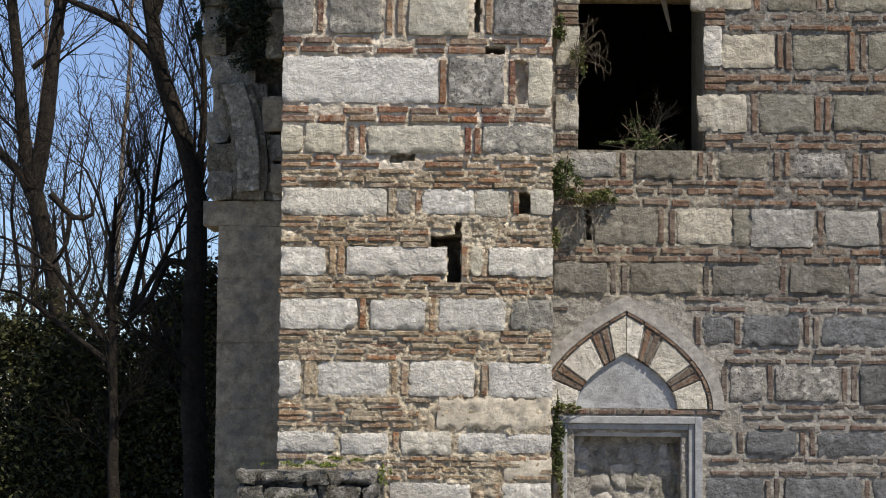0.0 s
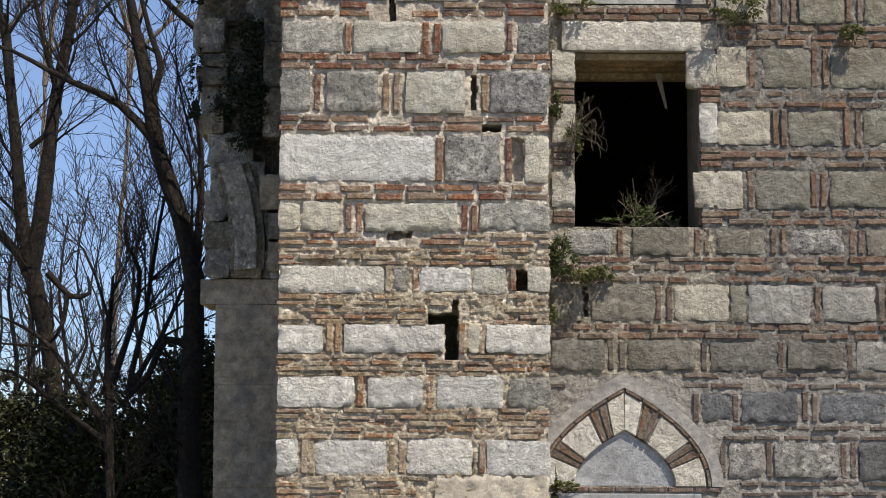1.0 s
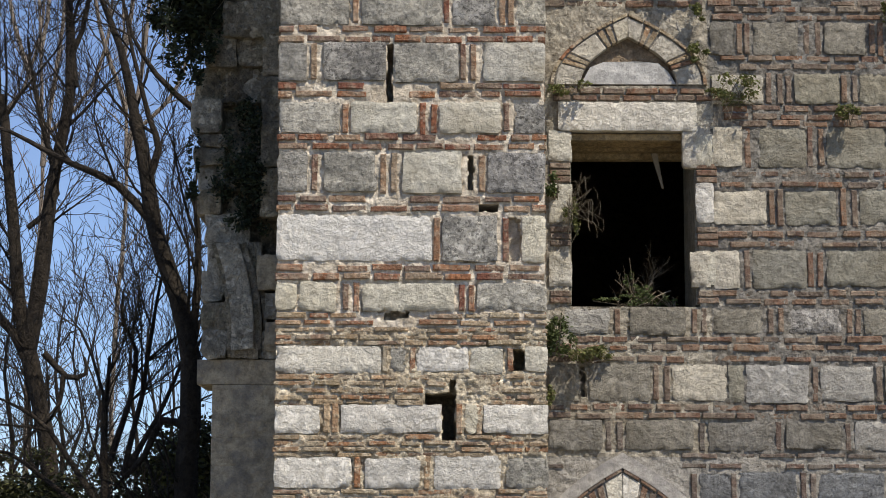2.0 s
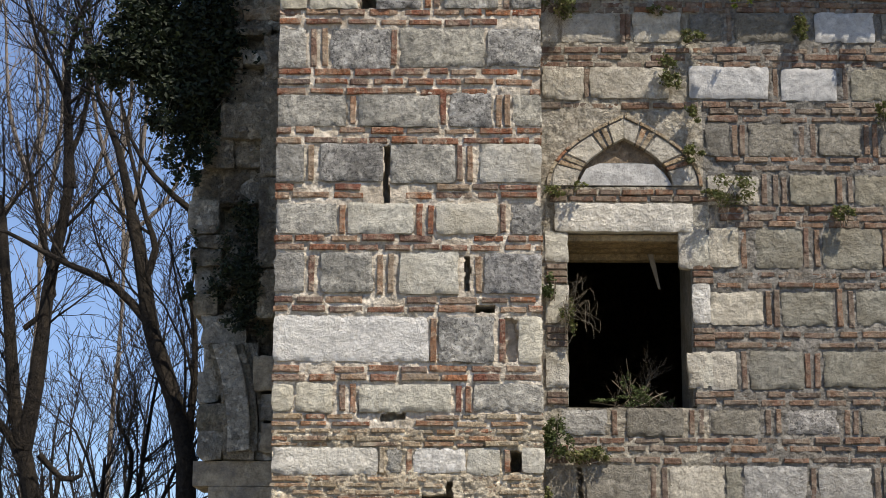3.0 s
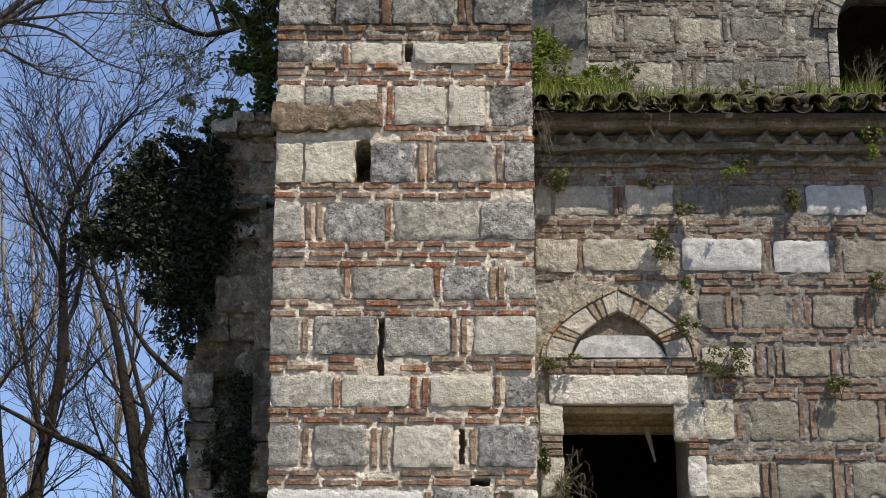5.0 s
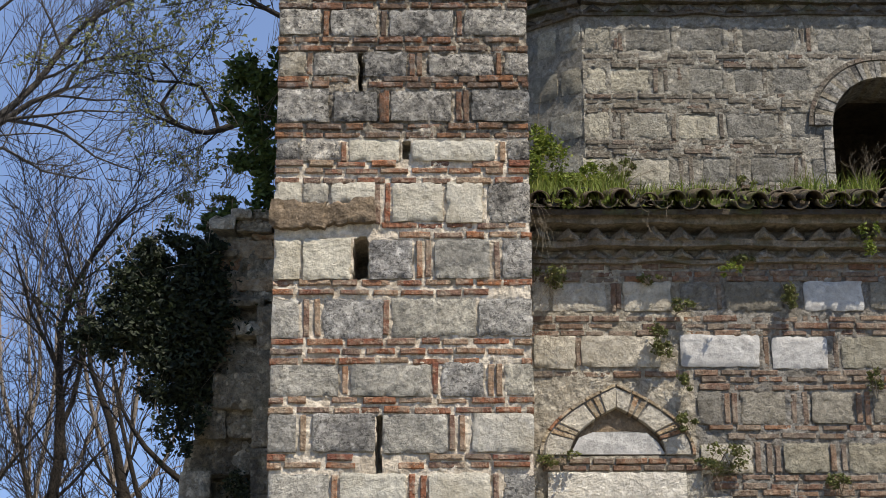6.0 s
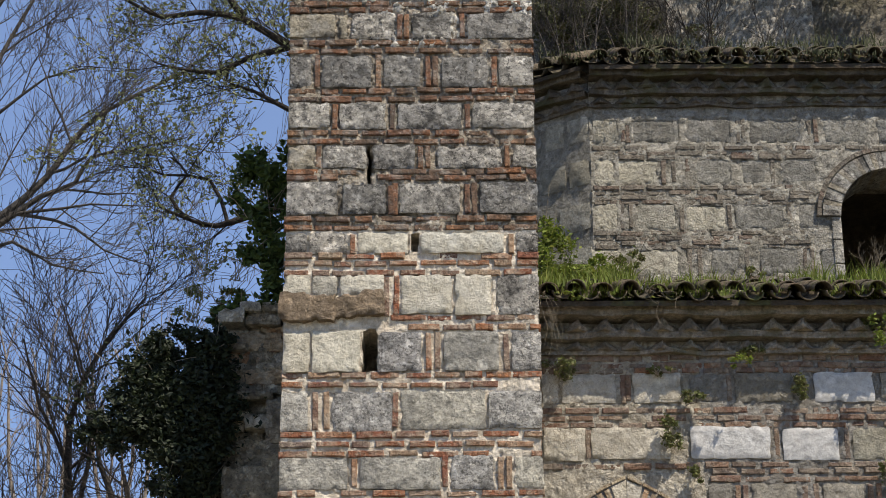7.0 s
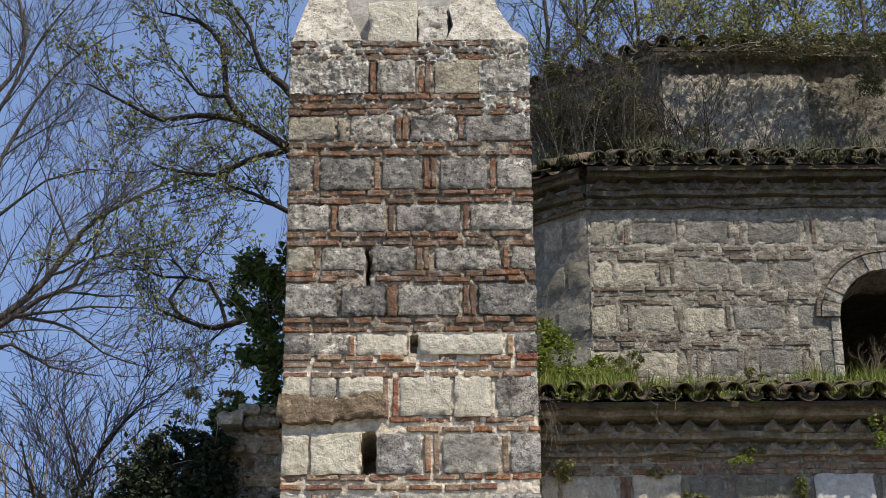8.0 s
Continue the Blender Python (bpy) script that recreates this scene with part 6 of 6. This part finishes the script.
bush("evergreen_thicket", "black-green evergreen thicket under the trees", (-5.20, 25.5, 2.45), [((-5.20, 25.5, 2.45), (1.01, 0.35, 0.65), 7820), ((-4.56, 25.5, 2.60), (0.65, 0.35, 0.51), 1500), ((-5.43, 25.5, 2.88), (0.65, 0.35, 0.36), 900), ((-3.26, 25.5, 2.90), (0.43, 0.35, 0.79), 4420), ((-2.91, 25.5, 3.19), (0.18, 0.14, 0.72), 1530), ((-4.32, 25.5, 1.60), (1.15, 0.35, 0.79), 8840), ((-3.46, 25.5, 1.96), (0.79, 0.35, 1.01), 7820), ((-3.41, 25.5, 3.19), (0.51, 0.35, 0.58), 2210), ((-2.97, 25.5, 2.61), (0.36, 0.29, 1.23), 2720), ((-5.32, 25.5, 1.30), (1.15, 0.35, 0.87), 7820), ((-3.98, 25.5, 2.61), (0.58, 0.35, 0.43), 1360), ((-3.66, 25.5, 0.96), (1.44, 0.35, 0.87), 8500), ((-6.19, 25.5, 1.73), (0.87, 0.35, 1.15), 3400), ((-4.75, 25.5, 3.05), (1.0, 0.35, 0.5), 1500), ((-5.7, 25.5, 3.1), (0.6, 0.35, 0.4), 700)], HOLM, 0.042, 36, category='thicket')
bush("evergreen_thicket", "dark thicket closing the view behind the trees", (-7.29, 34, 0.94), [((-7.29, 34, 0.94), (2.12, 0.46, 0.87), 2200), ((-5.56, 34, 0.67), (2.12, 0.46, 0.87), 2200), ((-4.32, 34, 1.25), (1.35, 0.46, 1.15), 1800)], HOLM, 0.06, 37, category='thicket')
bush("wall_weed", "small olive weed tuft rooted in the wall", (2.10, 17.01, 7.36), [((2.10, 17.01, 7.36), (0.12, 0.09, 0.14), 598)], WEED, 0.019, 41, category='weed', stems=6, group='weeds on the wall')
bush("wall_weed", "small olive weed tuft rooted in the wall", (2.29, 17.01, 7.70), [((2.29, 17.01, 7.70), (0.11, 0.08, 0.08), 276)], WEED, 0.019, 42, category='weed', stems=6, group='weeds on the wall')
bush("wall_weed", "small olive weed tuft rooted in the wall", (3.23, 17.01, 7.78), [((3.23, 17.01, 7.78), (0.11, 0.08, 0.12), 459)], WEED, 0.019, 43, category='weed', stems=6, group='weeds on the wall')
bush("wall_weed", "small olive weed tuft rooted in the wall", (2.29, 17.01, 6.98), [((2.29, 17.01, 6.98), (0.08, 0.06, 0.08), 299)], WEED, 0.019, 44, category='weed', stems=6, group='weeds on the wall')
bush("wall_weed", "small olive weed tuft rooted in the wall", (2.29, 17.01, 6.62), [((2.29, 17.01, 6.62), (0.12, 0.09, 0.08), 390)], WEED, 0.019, 45, category='weed', stems=6, group='weeds on the wall')
bush("wall_weed", "greyish shrub tuft rooted in a joint", (2.56, 17.01, 6.31), [((2.56, 17.01, 6.31), (0.21, 0.17, 0.13), 873)], WEED, 0.019, 46, category='weed', stems=6, group='weeds on the wall')
bush("wall_weed", "small olive weed tuft rooted in the wall", (3.57, 17.01, 6.06), [((3.57, 17.01, 6.06), (0.11, 0.08, 0.10), 345)], WEED, 0.019, 47, category='weed', stems=6, group='weeds on the wall')
bush("wall_weed", "small olive weed tuft rooted in the wall", (3.95, 17.01, 6.99), [((3.95, 17.01, 6.99), (0.08, 0.06, 0.14), 322)], WEED, 0.019, 48, category='weed', stems=6, group='weeds on the wall')
bush("wall_weed", "small olive weed tuft rooted in the wall", (1.12, 17.01, 7.95), [((1.12, 17.01, 7.95), (0.17, 0.14, 0.11), 459)], WEED, 0.019, 49, category='weed', stems=6, group='weeds on the wall')
bush("wall_weed", "small olive weed tuft rooted in the wall", (2.82, 17.01, 8.10), [((2.82, 17.01, 8.10), (0.13, 0.10, 0.09), 390)], WEED, 0.019, 50, category='weed', stems=6, group='weeds on the wall')
bush("wall_weed", "small olive weed tuft rooted in the wall", (1.17, 17.01, 6.29), [((1.17, 17.01, 6.29), (0.19, 0.15, 0.06), 345)], WEED, 0.019, 51, category='weed', stems=6, group='weeds on the wall')
bush("wall_weed", "small olive weed tuft rooted in the wall", (1.98, 17.01, 7.93), [((1.98, 17.01, 7.93), (0.12, 0.09, 0.05), 206)], WEED, 0.019, 52, category='weed', stems=6, group='weeds on the wall')
bush("wall_weed", "small olive weed tuft rooted in the wall", (3.95, 17.01, 8.33), [((3.95, 17.01, 8.33), (0.13, 0.10, 0.11), 505)], WEED, 0.019, 53, category='weed', stems=6, group='weeds on the wall')
bush("wall_weed", "dark green shrub in the window jamb", (1.02, 17.01, 5.42), [((1.02, 17.01, 5.42), (0.09, 0.07, 0.13), 420)], HERB, 0.019, 54, category='weed', stems=6, group='weeds on the wall')
bush("wall_weed", "small olive weed tuft rooted in the wall", (1.15, 17.01, 5.20), [((1.15, 17.01, 5.20), (0.07, 0.05, 0.19), 276)], WEED, 0.019, 55, category='weed', stems=6, group='weeds on the wall')
bush("wall_weed", "dark green shrub hanging below the window sill", (1.04, 17.01, 4.11), [((1.04, 17.01, 4.11), (0.12, 0.09, 0.19), 965)], HERB, 0.019, 56, category='weed', stems=6, group='weeds on the wall')
bush("wall_weed", "small olive weed tuft rooted in the wall", (1.31, 17.01, 3.96), [((1.31, 17.01, 3.96), (0.19, 0.15, 0.08), 827)], WEED, 0.019, 57, category='weed', stems=6, group='weeds on the wall')
bush("wall_weed", "small olive weed tuft rooted in the wall", (0.97, 17.01, 3.60), [((0.97, 17.01, 3.60), (0.05, 0.04, 0.11), 206)], WEED, 0.019, 58, category='weed', stems=6, group='weeds on the wall')
bush("wall_weed", "ivy creeping beside the walled-up window", (1.00, 17.01, 1.94), [((1.00, 17.01, 1.94), (0.06, 0.05, 0.29), 758)], HERB, 0.019, 59, category='weed', stems=6, group='weeds on the wall')
bush("wall_weed", "small olive weed tuft rooted in the wall", (1.05, 17.01, 2.18), [((1.05, 17.01, 2.18), (0.13, 0.10, 0.06), 276)], WEED, 0.019, 60, category='weed', stems=6, group='weeds on the wall')
bush("wall_weed", "small olive weed tuft rooted in the wall", (0.98, 17.01, 1.56), [((0.98, 17.01, 1.56), (0.05, 0.04, 0.19), 368)], WEED, 0.019, 61, category='weed', stems=6, group='weeds on the wall')
bush("sill_plants", "green plants and dry stalks growing on the window sill", (1.87, 17.35, 4.52), [((1.87, 17.35, 4.52), (0.16, 0.13, 0.10), 420), ((1.65, 17.35, 4.46), (0.25, 0.20, 0.05), 300), ((1.70, 17.35, 4.62), (0.07, 0.05, 0.13), 80), ((2.05, 17.35, 4.47), (0.10, 0.08, 0.06), 120)], HERB, 0.015, 71, stems=9, category='plant')
bush("roof_weeds", "bright green weeds growing on the tiled roof", (1.21, 18.6, 9.61), [((1.18, 18.5, 9.55), (0.26, 0.18, 0.38), 1500), ((1.40, 18.5, 9.30), (0.38, 0.23, 0.20), 1300), ((1.10, 18.5, 9.80), (0.16, 0.10, 0.26), 450), ((1.62, 18.6, 9.42), (0.24, 0.18, 0.22), 600), ((2.0, 18.3, 9.12), (0.5, 0.2, 0.07), 500), ((3.9, 18.2, 9.15), (0.5, 0.2, 0.14), 700)], GRASS, 0.026, 72, stems=10, category='weed')
bush("roof_weeds", "grey-green bush against the drum wall", (1.97, 19.1, 9.77), [((1.97, 19.1, 9.77), (0.17, 0.14, 0.14), 420), ((1.70, 19.1, 9.68), (0.19, 0.16, 0.14), 300), ((3.29, 19.1, 9.64), (0.13, 0.10, 0.09), 120)], WEED, 0.022, 73, stems=10, category='weed')
bush("roof_shrub", "dark bush on the upper roof", (1.37, 20.6, 13.50), [((1.37, 20.6, 13.50), (0.29, 0.23, 0.29), 700), ((1.59, 20.6, 13.13), (0.35, 0.28, 0.17), 500), ((1.49, 20.6, 13.96), (0.23, 0.19, 0.23), 500), ((2.14, 20.6, 13.57), (0.35, 0.28, 0.35), 1100), ((2.32, 20.6, 13.20), (0.35, 0.28, 0.17), 700), ((4.59, 20.6, 14.36), (0.64, 0.28, 0.12), 700), ((3.58, 20.6, 14.40), (0.47, 0.28, 0.09), 400), ((3.11, 20.6, 13.27), (0.23, 0.19, 0.17), 160), ((5.31, 20.6, 14.24), (0.23, 0.19, 0.35), 500)], SCRUB, 0.026, 74, stems=14)
bush("eave_weeds", "moss and weeds hanging from the eaves", (3.96, 16.75, 8.31), [((3.96, 16.75, 8.31), (0.12, 0.10, 0.19), 300), ((1.16, 16.75, 8.54), (0.24, 0.19, 0.05), 160), ((2.68, 16.75, 7.95), (0.11, 0.09, 0.08), 120)], GRASS, 0.018, 75, category='weed')
bush("moss", "green moss and grass on the broken pier top", (-0.80, 15.6, 1.75), [((-0.80, 15.6, 1.75), (0.26, 0.21, 0.04), 260), ((-1.23, 15.6, 1.74), (0.18, 0.14, 0.03), 80), ((-0.44, 15.6, 1.62), (0.06, 0.05, 0.13), 90)], GRASS, 0.014, 76, category='moss')
bush("scrub", "dark brown scrub tangled on the upper roof", (1.46, 20.9, 13.59), [((1.46, 20.9, 13.59), (0.35, 0.28, 0.35), 2200), ((2.03, 20.9, 13.74), (0.41, 0.28, 0.41), 2600), ((2.42, 20.9, 13.43), (0.30, 0.24, 0.30), 1400), ((1.61, 20.9, 13.21), (0.47, 0.28, 0.14), 1400), ((2.25, 20.9, 14.20), (0.24, 0.19, 0.18), 500)], SCRUB, 0.024, 77, stems=26)
bush("scrub", "dull scrub overgrowing the topmost roof edge", (3.81, 20.75, 14.50), [((3.81, 20.75, 14.50), (0.76, 0.28, 0.09), 1500), ((4.96, 20.75, 14.44), (0.53, 0.28, 0.13), 1500), ((3.06, 20.75, 14.40), (0.29, 0.23, 0.08), 500), ((5.22, 20.75, 14.01), (0.18, 0.14, 0.29), 700)], SCRUB, 0.024, 78, stems=10)


def grass(name, label, at, strips, mat, seed):
    """Blades standing in strips: x0, x1, y, z, height, number, slope of the ground along x."""
    rng = random.Random(seed)
    vs, fs = [], []
    for x0, x1, y, z, h, n in strips:
        for k in range(n):
            x = rng.uniform(x0, x1)
            if n3(x * 2.3, seed, y * 2) < rng.uniform(-0.35, 0.45):
                continue
            p = Vector((x, y + rng.uniform(-0.15, 0.15), z))
            hh = h * rng.uniform(0.35, 1.15)
            bend = Vector((rng.gauss(0, 0.4), rng.gauss(-0.2, 0.4), 0)) * hh
            w = Vector((rng.uniform(0.003, 0.009), rng.uniform(-0.006, 0.006), 0))
            k0 = len(vs)
            for s in (0, 0.5, 1.0):
                q = p + Vector((0, 0, hh * s)) + bend * s * s
                vs += [tuple(q - w * (1 - s)), tuple(q + w * (1.05 - s))]
            fs += [(k0, k0 + 1, k0 + 3, k0 + 2), (k0 + 2, k0 + 3, k0 + 5, k0 + 4)]
    ob = place(name, [tuple(Vector(v) - Vector(at)) for v in vs], fs, mat)
    ob.location = at
    return tagged(ob, label, "grass", kind="stuff")


grass("grass", "fresh grass growing between the roof tiles", (0.9, 16.9, 8.6), [(0.91, 4.05, 16.9, 8.60, 0.08, 1300), (0.94, 4.16, 17.3, 8.83, 0.12, 1300), (0.96, 1.87, 17.8, 9.02, 0.22, 900), (3.34, 4.23, 17.6, 8.93, 0.22, 700), (2.36, 3.73, 18.2, 9.16, 0.16, 500)], GRASS, 81)
grass("grass", "dry grass along the upper roof edge", (0.9, 19.05, 8.6), [(1.10, 4.84, 19.05, 12.09, 0.06, 1600), (1.14, 5.01, 19.7, 12.52, 0.09, 900), (2.15, 5.17, 20.3, 12.88, 0.13, 800)], DIM, 82)


def dry_tuft(name, label, at, n, reach, droop, seed):
    """Hanging or spreading dry roots and stalks."""
    rng = random.Random(seed)
    vs, fs = [], []
    for k in range(n):
        a = Vector(at) + Vector((rng.gauss(0, 0.05), -0.02, rng.gauss(0, 0.08)))
        way = Vector((rng.gauss(reach[0], reach[1]), rng.uniform(-0.25, 0.02), rng.gauss(reach[2], reach[1])))
        b = a + way
        m = a + way * 0.5 + Vector((rng.gauss(0, 0.06), rng.uniform(-0.08, 0.02), rng.gauss(0.03, 0.06)))
        c = b + Vector((rng.gauss(0, 0.05), 0, -droop * rng.uniform(0.2, 1)))
        tube(vs, fs, smooth_path([a, m, b, c], 0.06), [0.0010] * 99, 3)
    return thing_of(name, at, [("stalk_tangle", vs, fs, DRY, False)], label, "dry plant")


def dead_shrub(name, label, at, n, height, spread, seed, mat=None, thick=0.0045):
    """Bare upright stalks with fine side twigs."""
    rng = random.Random(seed)
    vs, fs = [], []
    for k in range(n):
        a = Vector(at) + Vector((rng.gauss(0, spread * 0.5), rng.gauss(0, 0.05), -0.03))
        h = height * rng.uniform(0.5, 1.1)
        lean = rng.gauss(0, 0.3) * h
        path = smooth_path([a, a + Vector((lean * 0.4, rng.gauss(0, 0.03), h * 0.5)), a + Vector((lean, rng.gauss(0, 0.05), h))], 0.05)
        radii = [thick * (1 - 0.66 * i / len(path)) for i in range(len(path))]
        tube(vs, fs, path, radii, 4)
        twigs(vs, fs, path, radii, 2, rng, height * 0.4, height * 0.13, [], 0.25, 0.3 * thick)
    return thing_of(name, at, [("stalk_tangle", vs, fs, mat or DRY, False)], label, "dry plant")


dry_tuft("dry_tuft", "dry roots hanging into the window opening", (1.16, 17.05, 5.18), 16, (0.13, 0.09, -0.02), 0.15, 91)
dry_tuft("dry_tuft", "dry roots hanging into the window opening", (1.16, 17.05, 5.30), 14, (0.1, 0.06, 0.02), 0.25, 92)
dry_tuft("dry_tuft", "dry twiggy roots trailing from a wall joint", (2.47, 17.05, 6.10), 30, (-0.02, 0.12, -0.05), 0.12, 93)
dry_tuft("dry_tuft", "dry creeper stalks clinging to the wall", (1.12, 17.05, 7.38), 36, (0.0, 0.16, -0.05), 0.1, 94)
dry_tuft("dry_tuft", "dry creeper stalks clinging to the wall", (1.12, 17.05, 7.65), 20, (0.0, 0.14, 0.05), 0.1, 95)
dry_tuft("dry_tuft", "dry stalks hanging from the eaves", (0.99, 16.75, 8.45), 9, (0.05, 0.06, -0.25), 0.2, 96)
dry_tuft("dry_tuft", "dry stalks hanging from the eaves", (1.94, 16.72, 8.52), 5, (0.0, 0.06, -0.15), 0.1, 97)
dead_shrub("dead_shrub", "dead stalks standing on the window sill", (1.88, 17.45, 4.45), 2, 0.42, 0.1, 98)
dead_shrub("dead_shrub", "dead stalks standing on the window sill", (1.56, 17.4, 4.44), 1, 0.3, 0.06, 97)
dead_shrub("dead_shrub", "dead stalks in the drum window", (4.51, 19.35, 9.51), 5, 0.5, 0.15, 99)
dry_tuft("dry_tuft", "dry roots trailing below the sill", (1.09, 17.05, 3.92), 18, (0.05, 0.08, -0.12), 0.1, 100)
for k, (x, y, z, n, h, w) in enumerate(((3.10, 20.3, 12.78, 4, 1.0, 0.12), (2.75, 20.3, 12.80, 4, 0.8, 0.2), (2.02, 20.4, 12.75, 8, 1.3, 0.35), (1.55, 20.5, 12.73, 8, 1.25, 0.3), (1.15, 20.6, 12.73, 7, 1.0, 0.25), (2.40, 20.6, 12.9, 7, 1.35, 0.3), (3.8, 20.4, 12.8, 3, 0.6, 0.3))):
    dead_shrub("dead_shrub", "dark leafless twiggy shrub rooted on the upper roof", (x, y, z), n, h, w, 101 + k, BARK if k in (0, 1) else BARK_PALE, 0.010)

# low rubble wall in the undergrowth
low = holder("rubble_wall", (-6.2, 26.3, 0), "low dark rubble wall under the trees", "wall")
rng = random.Random(21)
z = 0.0
while z < 1.2:
    x, h = -9.2, rng.uniform(0.18, 0.3)
    while x < -3.6:
        w = rng.uniform(0.14, 0.5)
        if z < 0.9 or n3(x, 0, 2) > -0.2:
            block("stone", x, x + w - 0.02, z, z + h - 0.015, 26.3 + rng.uniform(-0.05, 0.05), RUIN, low, 0, 0.4, 4.5, rng.uniform(-6, 6), step=0.06, round_=0.02)
        x += w
    z += h
